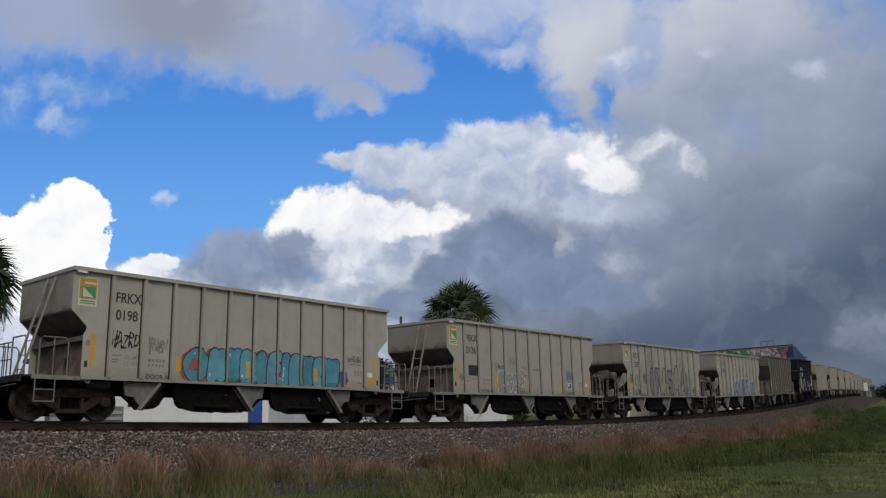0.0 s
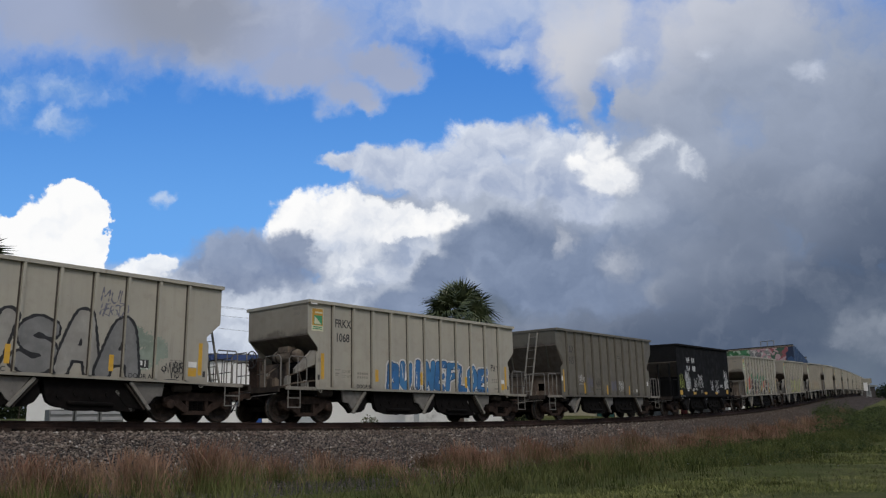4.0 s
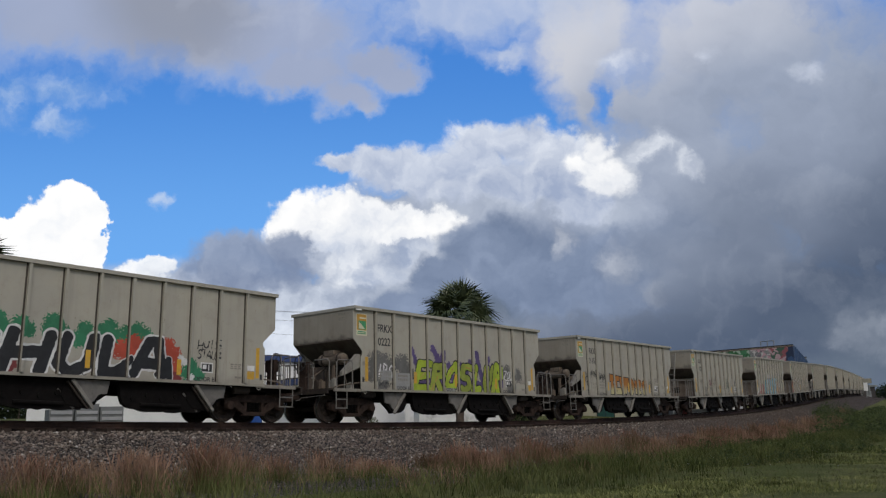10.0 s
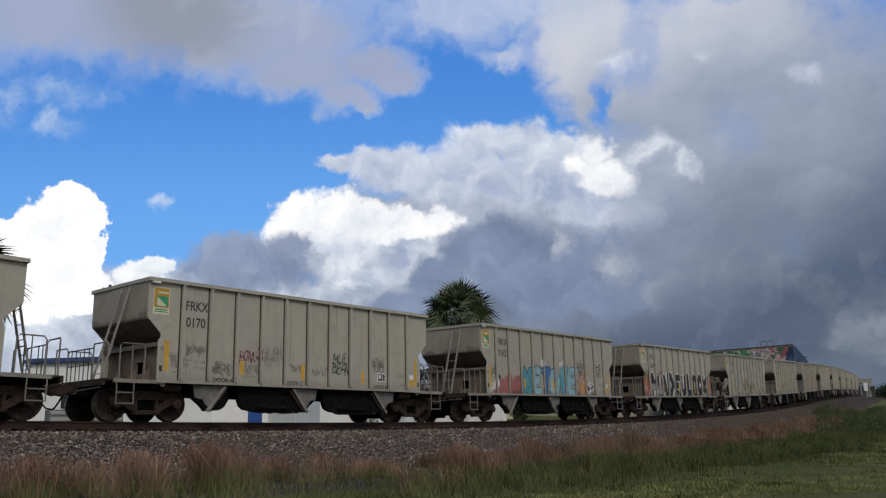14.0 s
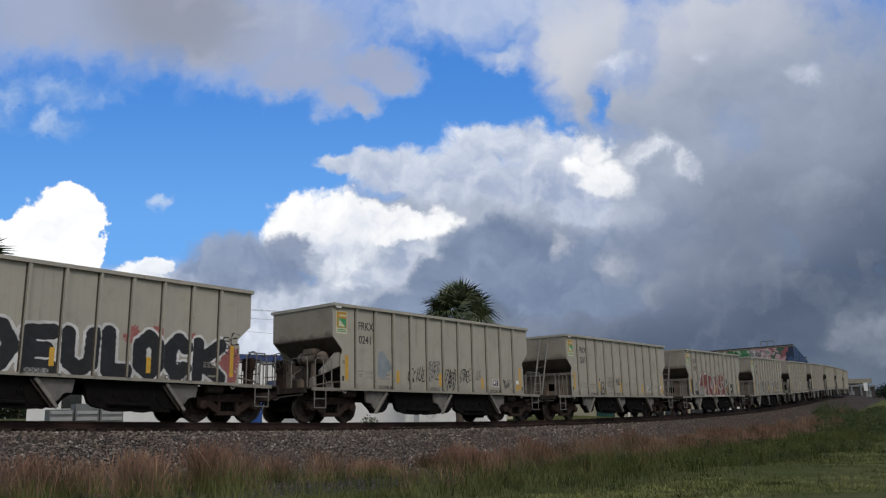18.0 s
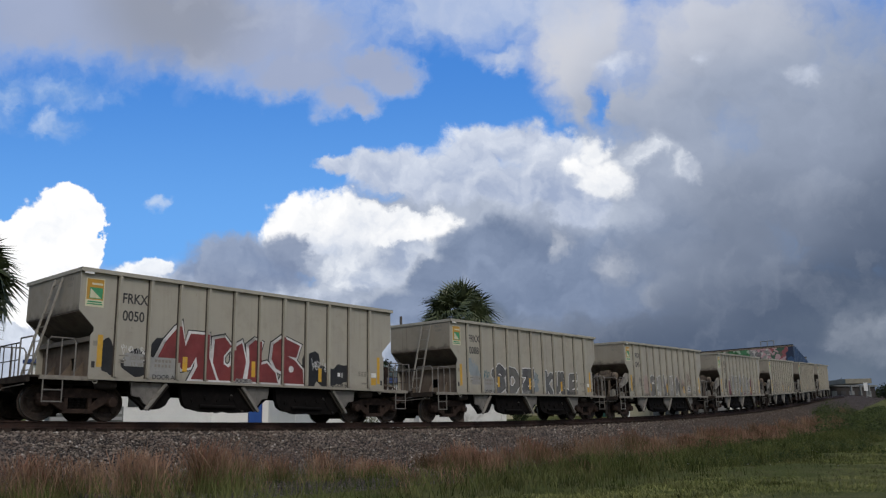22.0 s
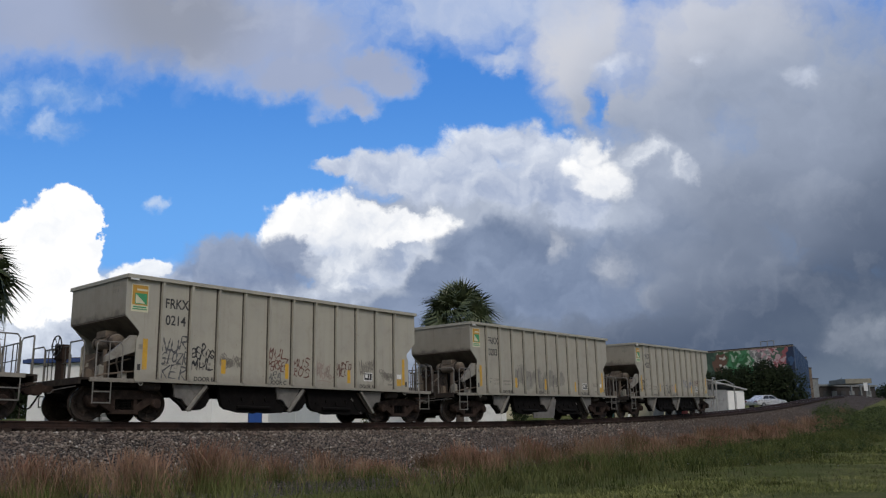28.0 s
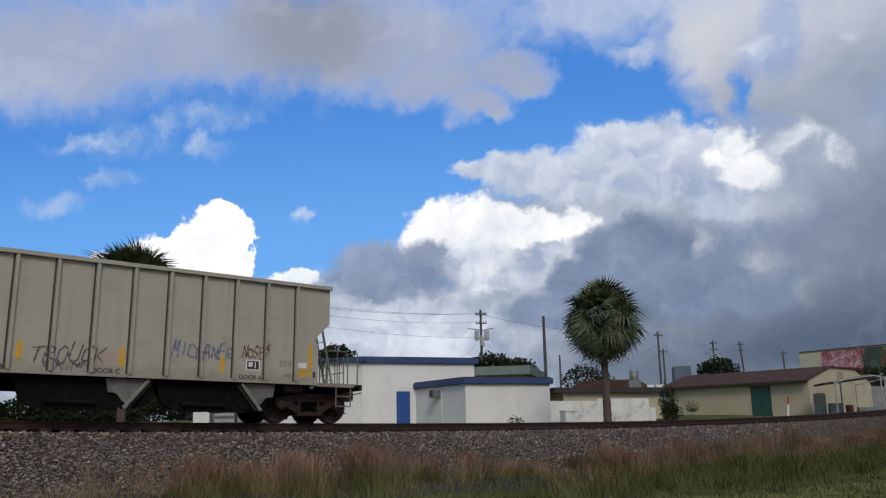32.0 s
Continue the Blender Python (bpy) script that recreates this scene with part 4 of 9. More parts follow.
            a, b = Vector((hx + lean * 0.52, 0, 0.97)), Vector((hx - lean * 0.06, 0, 0.27))
            t = (b - a).normalized()
            nrm = Vector((t.z, 0, -t.x)) * 0.045
            prism(bm, [((a + nrm).x, (a + nrm).z), ((a - nrm).x, (a - nrm).z), ((b - nrm).x, (b - nrm).z), ((b + nrm).x, (b + nrm).z)], sy * 1.40, sy * 1.48)
            part("door_arm", bm, arm_m, car, "pale hopper door arm", bevel=0.01)
            # the door's own edge stands beside the arm, in its shade
            bm = bmesh.new()
            a, b = a + Vector((lean * 0.10, 0, -0.04)), b + Vector((lean * 0.12, 0, 0.0))
            prism(bm, [((a + nrm * 0.5).x, (a + nrm * 0.5).z), ((a - nrm * 0.5).x, (a - nrm * 0.5).z), ((b - nrm * 0.5).x, (b - nrm * 0.5).z), ((b + nrm * 0.5).x, (b + nrm * 0.5).z)], sy * 1.34, sy * 1.42)
            part("door_edge", bm, SOOT if not black else BLACK, car)
            if lean < 0:
                bm = bmesh.new()
                a, b = Vector((hx - 0.82, 0, 0.74)), Vector((hx - 0.36, 0, 0.25))
                prism(bm, [((a + nrm * 0.7).x, (a + nrm * 0.7).z), ((a - nrm * 0.7).x, (a - nrm * 0.7).z), ((b - nrm * 0.7).x, (b - nrm * 0.7).z), ((b + nrm * 0.7).x, (b + nrm * 0.7).z)], sy * 1.22, sy * 1.30)
                part("door_link", bm, cheek_m, car, "dull door link bar")
        for k in range(3):
            bm = bmesh.new()
            bx = hx + lean * (0.08 + 0.16 * k)
            lathe(bm, [(-1.345, 0.02), (-1.345, 0.035), (-1.325, 0.035)], "y", 8, (bx - lean * 0.2, 0, 0.90 - 0.03 * k))
            part("bolt", bm, SOOT, car)
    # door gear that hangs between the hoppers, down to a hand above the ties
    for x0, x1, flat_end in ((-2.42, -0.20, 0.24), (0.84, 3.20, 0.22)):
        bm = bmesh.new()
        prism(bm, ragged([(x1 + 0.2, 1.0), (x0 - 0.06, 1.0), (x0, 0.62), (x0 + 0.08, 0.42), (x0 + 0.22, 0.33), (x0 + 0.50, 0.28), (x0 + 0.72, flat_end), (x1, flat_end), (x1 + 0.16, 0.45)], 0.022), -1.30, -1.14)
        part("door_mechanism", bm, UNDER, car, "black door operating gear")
        bm = bmesh.new()
        tube(bm, [(x0 + 0.55, -1.34, 0.40), (x0 + 1.75, -1.34, 0.38)], 0.05, 8)
        part("operating_rod", bm, UNDER, car)
        for k in range(4):
            bm = bmesh.new()
            lathe(bm, [(-1.34, 0.02), (-1.34, 0.07), (-1.29, 0.07)], "y", 10, (x0 + 0.35 + 0.42 * k, 0, 0.56 + 0.08 * (k % 2)))
            part("gear_boss", bm, UNDER, car)
    return car


# ---- lettering and paint on the near side ----
TEXTS = {}


def text_mesh(s, material, bold=0.0):
    key = (s, material.name, bold)
    if key not in TEXTS:
        cu = bpy.data.curves.new("lettering", "FONT")
        cu.body, cu.size, cu.align_x, cu.align_y, cu.offset = s, 1.0, "CENTER", "CENTER", bold
        ob = bpy.data.objects.new("lettering", cu)
        scene.collection.objects.link(ob)
        bpy.context.view_layer.update()
        me = bpy.data.meshes.new_from_object(ob.evaluated_get(bpy.context.evaluated_depsgraph_get()))
        bpy.data.objects.remove(ob)
        me.materials.clear()
        me.materials.append(material)
        TEXTS[key] = me
    return TEXTS[key]


FACE = 1.504


def letters(car, s, x, z, size, material, stretch=1.0, bold=0.0, y=FACE, tilt=0.0, label=""):
    m = Matrix.Translation((x, -y, z)) @ Matrix.Rotation(radians(90), 4, "X") @ Matrix.Rotation(radians(tilt), 4, "Z") @ Matrix.Diagonal((size * stretch, size, 1, 1))
    return part("lettering", text_mesh(s, material, bold), None, car, label, at=m)


def flat(bm, pts, y, mat=0):
    f = bm.faces.new([bm.verts.new((px, -y, pz)) for px, pz in pts])
    f.material_index = mat
    f.normal_update()
    if f.normal.y > 0:
        f.normal_flip()


def rect(bm, x0, x1, z0, z1, y=FACE, mat=0):
    flat(bm, [(x0, z0), (x1, z0), (x1, z1), (x0, z1)], y, mat)


def stroke(bm, pts, w, y, mat=0):
    for (x0, z0), (x1, z1) in zip(pts, pts[1:]):
        dx, dz = x1 - x0, z1 - z0
        n = math.hypot(dx, dz) or 1
        ux, uz = dx / n * w * 0.4, dz / n * w * 0.4
        ox, oz = -dz / n * w / 2, dx / n * w / 2
        flat(bm, [(x0 - ux + ox, z0 - uz + oz), (x0 - ux - ox, z0 - uz - oz), (x1 + ux - ox, z1 + uz - oz), (x1 + ux + ox, z1 + uz + oz)], y, mat)


def ribbon(bm, pts, w, y, mat=0):
    """One joined strip along the points, mitred at its corners."""
    n = len(pts)
    dirs = []
    for (x0, z0), (x1, z1) in zip(pts, pts[1:]):
        l = math.hypot(x1 - x0, z1 - z0) or 1
        dirs.append(((x1 - x0) / l, (z1 - z0) / l))
    rows = []
    for i, (x, z) in enumerate(pts):
        a, b = dirs[max(0, i - 1)], dirs[min(n - 2, i)]
        tx, tz = a[0] + b[0], a[1] + b[1]
        l = math.hypot(tx, tz)
        if l < 0.3:
            tx, tz, l = b[0], b[1], 1
        tx, tz = tx / l, tz / l
        c = max(0.55, tx * b[0] + tz * b[1])
        ex = -w * 0.35 if i == 0 else w * 0.35 if i == n - 1 else 0
        ox, oz = -tz * w / 2 / c, tx * w / 2 / c
        rows.append((bm.verts.new((x + ox + tx * ex, -y, z + oz + tz * ex)), bm.verts.new((x - ox + tx * ex, -y, z - oz + tz * ex))))
    for (a, b), (c, d) in zip(rows, rows[1:]):
        try:
            f = bm.faces.new((a, b, d, c))
        except ValueError:
            continue
        f.material_index = mat
        f.normal_update()
        if f.normal.y > 0:
            f.normal_flip()


def scribble(rng, bm, x, z, w, h, mat=0, strokes=5, wide=0.035, y=FACE + 0.001):
    """A hurried tag that cannot be read: one restless line of hooks and loops, an underline and a dot or two."""
    n = strokes * 2 + 3
    pts, up = [], True
    for i in range(n):
        q = (i + 0.5) / n
        x0 = x + w * q + rng.uniform(-0.5, 0.5) * w / n
        z0 = z + h * (rng.uniform(0.62, 1.0) if up else rng.uniform(0.0, 0.35))
        pts.append((x0, z0))
        if rng.random() < 0.45:
            r, s = h * rng.uniform(0.10, 0.2), 1 if up else -1
            for j in range(1, 6):
                a = j * 1.1
                pts.append((x0 + r * math.sin(a), z0 - s * r * (1 - math.cos(a))))
        up = not up
    ribbon(bm, pts, wide * 0.62, y, mat)
    if rng.random() < 0.6:
        z1 = z - h * 0.12
        ribbon(bm, [(x + w * 0.1, z1), (x + w * 0.55, z1 + h * 0.06), (x + w * 1.0, z1 - h * 0.03)], wide * 0.5, y + 0.0004, mat)


def blob(rng, cx, cz, w, h, n=26, rough=0.10, square=2.8, lean=0.0):
    pts, p1, p2 = [], rng.uniform(0, 6), rng.uniform(0, 6)
    for i in range(n):
        a = i * math.tau / n
        c, s = math.cos(a), math.sin(a)
        r = 1 / (abs(c) ** square + abs(s) ** square) ** (1 / square)
        r *= 1 + rough * math.sin(2 * a + p1) + rough * 0.7 * math.sin(5 * a + p2)
        pts.append((cx + w / 2 * r * c + lean * h / 2 * r * s, cz + h / 2 * r * s))
    return pts


# letters as strokes in a unit box, swept with a thick round nib
STROKES = {
    "A": [[(0, 0), (0.38, 0.98), (0.62, 0.98), (1, 0)], [(0.2, 0.34), (0.8, 0.34)]],
    "B": [[(0.08, 0), (0.08, 1), (0.75, 0.95), (0.8, 0.62), (0.2, 0.53), (0.9, 0.42), (0.9, 0.06), (0.08, 0)]],
    "C": [[(0.95, 0.8), (0.55, 1), (0.1, 0.75), (0.05, 0.3), (0.45, 0), (0.95, 0.18)]],
    "D": [[(0.08, 0), (0.08, 1), (0.6, 0.95), (0.97, 0.5), (0.6, 0.05), (0.08, 0)]],
    "E": [[(0.95, 1), (0.08, 0.96), (0.08, 0.02), (0.95, 0)], [(0.1, 0.5), (0.75, 0.52)]],
    "F": [[(0.95, 1), (0.1, 0.96), (0.1, 0)], [(0.1, 0.5), (0.75, 0.52)]],
    "H": [[(0.08, 0), (0.08, 1)], [(0.92, 0), (0.92, 1)], [(0.08, 0.47), (0.92, 0.53)]],
    "I": [[(0.5, 0), (0.5, 1)]],
    "K": [[(0.1, 0), (0.1, 1)], [(0.92, 1), (0.15, 0.48), (0.95, 0)]],
    "L": [[(0.12, 1), (0.1, 0.04), (0.92, 0.04)]],
    "M": [[(0.04, 0), (0.12, 1), (0.5, 0.35), (0.88, 1), (0.96, 0)]],
    "N": [[(0.08, 0), (0.1, 1), (0.9, 0), (0.92, 1)]],
    "O": [[(0.5, 1), (0.08, 0.75), (0.08, 0.25), (0.5, 0), (0.92, 0.25), (0.92, 0.75), (0.5, 1)]],
    "R": [[(0.1, 0), (0.1, 1), (0.8, 0.95), (0.85, 0.62), (0.15, 0.48), (0.92, 0)]],
    "S": [[(0.92, 0.85), (0.5, 1), (0.1, 0.78), (0.3, 0.54), (0.8, 0.46), (0.92, 0.2), (0.5, 0), (0.06, 0.14)]],
    "T": [[(0.02, 0.97), (0.98, 0.97)], [(0.5, 0.95), (0.5, 0)]],
    "U": [[(0.08, 1), (0.1, 0.25), (0.5, 0), (0.9, 0.25), (0.92, 1)]],
    "V": [[(0.04, 1), (0.5, 0.02), (0.96, 1)]],
    "W": [[(0.02, 1), (0.25, 0), (0.5, 0.7), (0.75, 0), (0.98, 1)]],
    "X": [[(0.05, 1), (0.95, 0)], [(0.95, 1), (0.05, 0)]],
    "Y": [[(0.05, 1), (0.5, 0.5), (0.95, 1)], [(0.5, 0.5), (0.5, 0)]],
    "Z": [[(0.06, 0.97), (0.94, 0.97), (0.06, 0.03), (0.94, 0.03)]],
}


def rounded(pts, n=5):
    """The same line bent into a smooth curve through its points."""
    out = []
    for i in range(len(pts) - 1):
        a, b, c, d = pts[max(0, i - 1)], pts[i], pts[i + 1], pts[min(len(pts) - 1, i + 2)]
        for j in range(n):
            t = j / n
            out.append(tuple(0.5 * (2 * q + (r - p) * t + (2 * p - 5 * q + 4 * r - w) * t * t + (3 * q - p - 3 * r + w) * t ** 3) for p, q, r, w in zip(a, b, c, d)))
    return out + [pts[-1]]


def letter_lines(ch, x, z, w, h, lean=0.0, curved=True, rng=None, loose=0.0):
    lines = []
    for ln in STROKES[ch]:
        pts = [(u + rng.uniform(-loose, loose), v + rng.uniform(-loose, loose)) for u, v in ln] if rng else ln
        if curved and len(pts) > 2:
            pts = rounded(pts)
        lines.append([(x + w * u + lean * (v - 0.5) * h, z + h * v) for u, v in pts])
    return lines


def nib_distance(lines, xs, zs):
    """Distance of each place of a grid from the nearest stroke, a little uneven as sprayed edges are."""
    gx, gz = np.meshgrid(xs, zs)
    best = np.full(gx.shape, 9.0)
    for ln in lines:
        for (x0, z0), (x1, z1) in zip(ln, ln[1:]):
            dx, dz = x1 - x0, z1 - z0
            t = np.clip(((gx - x0) * dx + (gz - z0) * dz) / max(1e-9, dx * dx + dz * dz), 0, 1)
            best = np.minimum(best, np.hypot(gx - x0 - t * dx, gz - z0 - t * dz))
    return best + 0.006 * np.sin(gx * 23 + 3 * np.sin(gz * 17)) + 0.005 * np.sin(gz * 31 + gx * 11)


def swept(name, f, xs, zs, y, material, car, label=""):
    """The region where f is below nought, as one flat sheet at the depth y."""
    verts, faces = [], []
    ins = f < 0
    count = ins[:-1, :-1].astype(int) + ins[1:, :-1] + ins[:-1, 1:] + ins[1:, 1:]
    if count.max() == 0:
        return None
    for j in range(len(zs) - 1):
        i, row = 0, count[j]
        while i < len(xs) - 1:
            k = len(verts)
            if row[i] == 4:
                e = i
                while e < len(xs) - 1 and row[e] == 4:
                    e += 1
                verts += [(xs[i], -y, zs[j]), (xs[e], -y, zs[j]), (xs[e], -y, zs[j + 1]), (xs[i], -y, zs[j + 1])]
                faces.append((k, k + 1, k + 2, k + 3))
                i = e
                continue
            if row[i]:
                ring4 = ((j, i), (j, i + 1), (j + 1, i + 1), (j + 1, i))
                poly = []
                for q in range(4):
                    (ja, ia), (jb, ib) = ring4[q], ring4[(q + 1) % 4]
                    if ins[ja, ia]:
                        poly.append((xs[ia], -y, zs[ja]))
                    if ins[ja, ia] != ins[jb, ib]:
                        t = f[ja, ia] / (f[ja, ia] - f[jb, ib])
                        poly.append((xs[ia] + (xs[ib] - xs[ia]) * t, -y, zs[ja] + (zs[jb] - zs[ja]) * t))
                if len(poly) > 2:
                    verts += poly
                    faces.append(tuple(range(k, k + len(poly))))
            i += 1
    ob = part(name, raw_mesh(name, verts, faces, material), None, car, label)
    return ob if name == "graffiti_letter" else tagged(ob, kind="stuff")


def sprayed(car, name, lines, r, y, material, label="", cell=0.022, floor_z=None, grain=0.0):
    """Strokes of half-width r sprayed on the sheet at depth y, and on the faces of the ribs that they cross."""
    floor_z = SILL + 0.03 if floor_z is None else floor_z
    px, pz = [p[0] for ln in lines for p in ln], [p[1] for ln in lines for p in ln]
    lo_x, hi_x, lo_z, hi_z = min(px) - r - 0.03, max(px) + r + 0.03, max(floor_z, min(pz) - r - 0.03), max(pz) + r + 0.03
    zs = np.linspace(lo_z, hi_z, max(3, int((hi_z - lo_z) / cell)))
    xs = np.linspace(lo_x, hi_x, max(3, int((hi_x - lo_x) / cell)))
    f = nib_distance(lines, xs, zs) - r
    if grain:
        f += grain * np.random.RandomState(int(abs(lo_x) * 97) + 1).normal(size=f.shape)
    swept(name, f, xs, zs, FACE + y, material, car, label)
    if RIBBED.get(car, True) and r > 0.012:
        for x in RIBS:
            if lo_x < x < hi_x:
                rx = np.linspace(x - 0.036, x + 0.036, 4)
                swept("rib_paint", nib_distance(lines, rx, zs) - r, rx, zs, 1.5862 + y, material, car)


RIBBED = {}


def piece(car, word, x0, x1, z0, z1, r, fill, line, w=0.035, halo=None, hw=0.05, cast=None, lean=0.0, curved=True, seed=1, loose=0.03, label="", widths=None, shine=CHALK, base=0.0):
    """A painted piece: fat letters side by side, each over the last, with an outline, a halo round the whole and a cast shade."""
    rng = random.Random(seed)
    n = len(word)
    widths = widths or [1.0] * n
    unit = (x1 - x0) / sum(widths)
    letters_of, x = [], x0
    for ch, k in zip(word, widths):
        wide = unit * k
        up, tall = rng.uniform(-0.02, 0.03), rng.uniform(0.93, 1.06)
        letters_of.append(letter_lines(ch, x + r * 0.85, z0 + r + up, max(0.06, wide - r * 1.55), (z1 - z0) * tall - 2 * r, lean + rng.uniform(-0.06, 0.06), curved, rng, loose))
        x += wide
    every = [ln for ls in letters_of for ln in ls]
    y = 0.0004 + base
    if cast:
        sprayed(car, "graffiti_shadow", [[(px - 0.10, pz - 0.03) for px, pz in ln] for ln in every], r + w, y, cast)
    if halo:
        sprayed(car, "graffiti_halo", every, r + w + hw, y + 0.0004, halo)
    y += 0.0008
    for i, ls in enumerate(letters_of):
        sprayed(car, "graffiti_outline", ls, r + w, y, line)
        sprayed(car, "graffiti_letter", ls, r, y + 0.00018, fill[i % len(fill)] if isinstance(fill, tuple) else fill, label)
        if shine:
            (ax, az), (bx, bz) = ls[0][0], ls[0][min(len(ls[0]) - 1, 2)]
            sprayed(car, "graffiti_shine", [[(ax - r * 0.45, az), (ax - r * 0.45 + (bx - ax) * 0.6, az + (bz - az) * 0.6)]], 0.016, y + 0.0003, shine)
        y += 0.00042


def handstyle(car, words, x, z, w, h, material, r=0.016, lean=0.15, seed=1, curved=False, loose=0.09, y=0.0054):
    """A tag in quick thin letters; words stand under one another."""
    rng = random.Random(seed)
    rows = words.split()
    hh = h / len(rows)
    lines = []
    for k, word in enumerate(rows):
        step = w / len(word)
        for i, ch in enumerate(word):
            up = rng.uniform(-0.12, 0.12) * hh
            lines += letter_lines(ch, x + step * i, z + h - hh * (k + 1) + up, step * 0.86, hh * rng.uniform(0.72, 1.05), lean, curved, rng, loose)
    sprayed(car, "graffiti_tag", lines, r, y, material, "hand-sprayed tag", 0.012)


def cloud(car, spots, material, seed=1, y=0.0002, label="", speckle=0.16):
    """Soft-edged patches of one colour, (x, z, radius) each."""
    for x, z, r in spots:
        k = random.Random(seed + int(x * 100))
        lines = [[(x - r * 0.4, z + k.uniform(-0.3, 0.3) * r), (x + r * 0.4, z + k.uniform(-0.3, 0.3) * r)], [(x, z), (x + k.uniform(-0.5, 0.5) * r, z + r * 0.5)]]
        sprayed(car, "graffiti_cloud", lines, r * 0.62, y + 0.00003 * k.randint(0, 6), material, label, 0.026, None, r * speckle)


def tag(car, seed, x, z, w, h, material, strokes=5, wide=0.035):
    rng = random.Random(seed)
    bm = bmesh.new()
    scribble(rng, bm, x, z, w, h, 0, strokes, wide)
    tagged(part("graffiti_tag", bm, material, car, "hand-sprayed scribbled tag"), kind="stuff")


def bars(car, x, z, w, rows, material=None, h=0.055, y=0.0072):
    for r in range(rows):
        decal(car, "stencil", (x, x + w * (1 if r % 2 == 0 else 0.78), z - r * h * 1.7 - h, z - r * h * 1.7), material or FAINT, FACE + y)


def stripe(car, x, z0, z1, w=0.13, material=None):
    bm = bmesh.new()
    rect(bm, x - w / 2, x + w / 2, z0, z1, FACE + 0.0066)
    part("reflector_stripe", bm, material or YELLOW, car, "faded yellow reflector strip")


def emblem(car, x, z):
    bm = bmesh.new()
    rect(bm, x - 0.25, x + 0.25, z - 0.38, z + 0.36, FACE, 0)
    rect(bm, x - 0.225, x + 0.225, z - 0.20, z + 0.335, FACE + 0.001, 1)
    rect(bm, x - 0.15, x + 0.20, z - 0.17, z + 0.12, FACE + 0.0016, 2)
    flat(bm, [(x - 0.13, z + 0.10), (x - 0.13, z - 0.15), (x + 0.16, z - 0.15)], FACE + 0.0022, 0)
    flat(bm, [(x + 0.12 + 0.09 * math.cos(a * math.tau / 14), z + 0.02 + 0.09 * math.sin(a * math.tau / 14)) for a in range(14)], FACE + 0.0026, 2)
    rect(bm, x - 0.10, x + 0.20, z + 0.19, z + 0.24, FACE + 0.0018, 0)
    rect(bm, x - 0.19, x + 0.19, z - 0.27, z - 0.235, FACE + 0.001, 2)
    rect(bm, x - 0.21, x + 0.21, z - 0.325, z - 0.295, FACE + 0.001, 2)
    part("emblem", mesh_of("emblem", bm, [CREAM, AMBER, GREEN]), None, car, "yellow and green square emblem")


def decal(car, name, q, material, y=FACE, label=""):
    bm = bmesh.new()
    rect(bm, *q, y)
    return part(name, bm, material, car, label)


def markings(car, mark, number, doors, patches=False):
    letters(car, mark, -4.08, 3.14, 0.375, INK, 0.80, 0.018, label="black reporting mark")
    letters(car, number, -4.10, 2.68, 0.375, INK, 0.84, 0.018, label="black car number")
    emblem(car, -5.20, 3.22)
    end = HALF + 0.006
    for txt, zz in ((mark, 3.58), (number, 3.42)):
        m = Matrix.Translation((-end, -0.95, zz)) @ Matrix.Rotation(radians(-90), 4, "Z") @ Matrix.Rotation(radians(90), 4, "X") @ Matrix.Diagonal((0.15, 0.13, 1, 1))
        part("lettering", text_mesh(txt, FAINT, 0.01), None, car, at=m)
    bm = bmesh.new()
    rect(bm, -5.55, -5.30, 3.665, 3.715, 1.602)
    part("corner_label", bm, WHITE, car, "small white corner label")
    stripe(car, -4.98, 1.32, 2.14, 0.14)
    stripe(car, -2.50, 1.32, 1.72, 0.15)
    stripe(car, -0.20, 1.26, 1.72, 0.13)
    stripe(car, 2.38, 1.22, 1.64, 0.13)
    stripe(car, 4.98, 1.24, 2.14, 0.12)
    if patches:
        for q in ((-4.30, -3.75, 1.38, 1.72), (-3.55, -2.80, 1.12, 1.66), (-0.85, -0.25, 1.08, 1.2)):
            decal(car, "paint_patch", q, PATCH, FACE + 0.0062)
    for txt, zz in (("LD LMT", 1.60), ("LT WT", 1.43)):
        letters(car, txt, -3.90, zz, 0.14, FAINT, 0.95, 0.012, FACE + (0.0072 if patches else 0.0001))
    up = 0.0072 if patches else 0.0001
    bars(car, -4.45, 1.66, 0.26, 1, h=0.03, y=up)
    bars(car, -4.45, 1.55, 0.20, 2, h=0.035, y=up)
    for k in range(5):
        bars(car, -3.42 + 0.105 * k, 1.60, 0.075, 2, h=0.075, y=up)
    for k in range(4):
        bars(car, 4.05 + 0.13 * k, 1.62, 0.10, 3, h=0.034, y=up)
    bars(car, 4.20, 1.26, 0.26, 1)
    for x, d in zip((-3.14, -0.55, 3.2), doors):
        letters(car, "DOOR " + d, x, 1.13, 0.17, INK, 1.0, 0.012, FACE + 0.0078)
    bm = bmesh.new()
    rect(bm, 3.06, 3.46, 1.32, 1.60, FACE, 0)
    rect(bm, 3.09, 3.43, 1.35, 1.57, FACE + 0.001, 1)
    rect(bm, 3.13, 3.25, 1.42, 1.54, FACE + 0.0016, 0)
    rect(bm, 3.31, 3.34, 1.38, 1.55, FACE + 0.0016, 0)
    part("service_panel", mesh_of("service_panel", bm, [WHITE, INK]), None, car, "black and white service stencil panel")
    for q, m in (((4.60, 4.88, 1.45, 1.60), WHITE), ((4.58, 4.88, 1.20, 1.43), YELLOW), ((-5.17, -5.05, 1.85, 1.98), GREYISH), ((-5.18, -5.09, 1.30, 1.46), INK), ((5.08, 5.16, 1.2, 1.36), INK)):
        decal(car, "label", q, m)


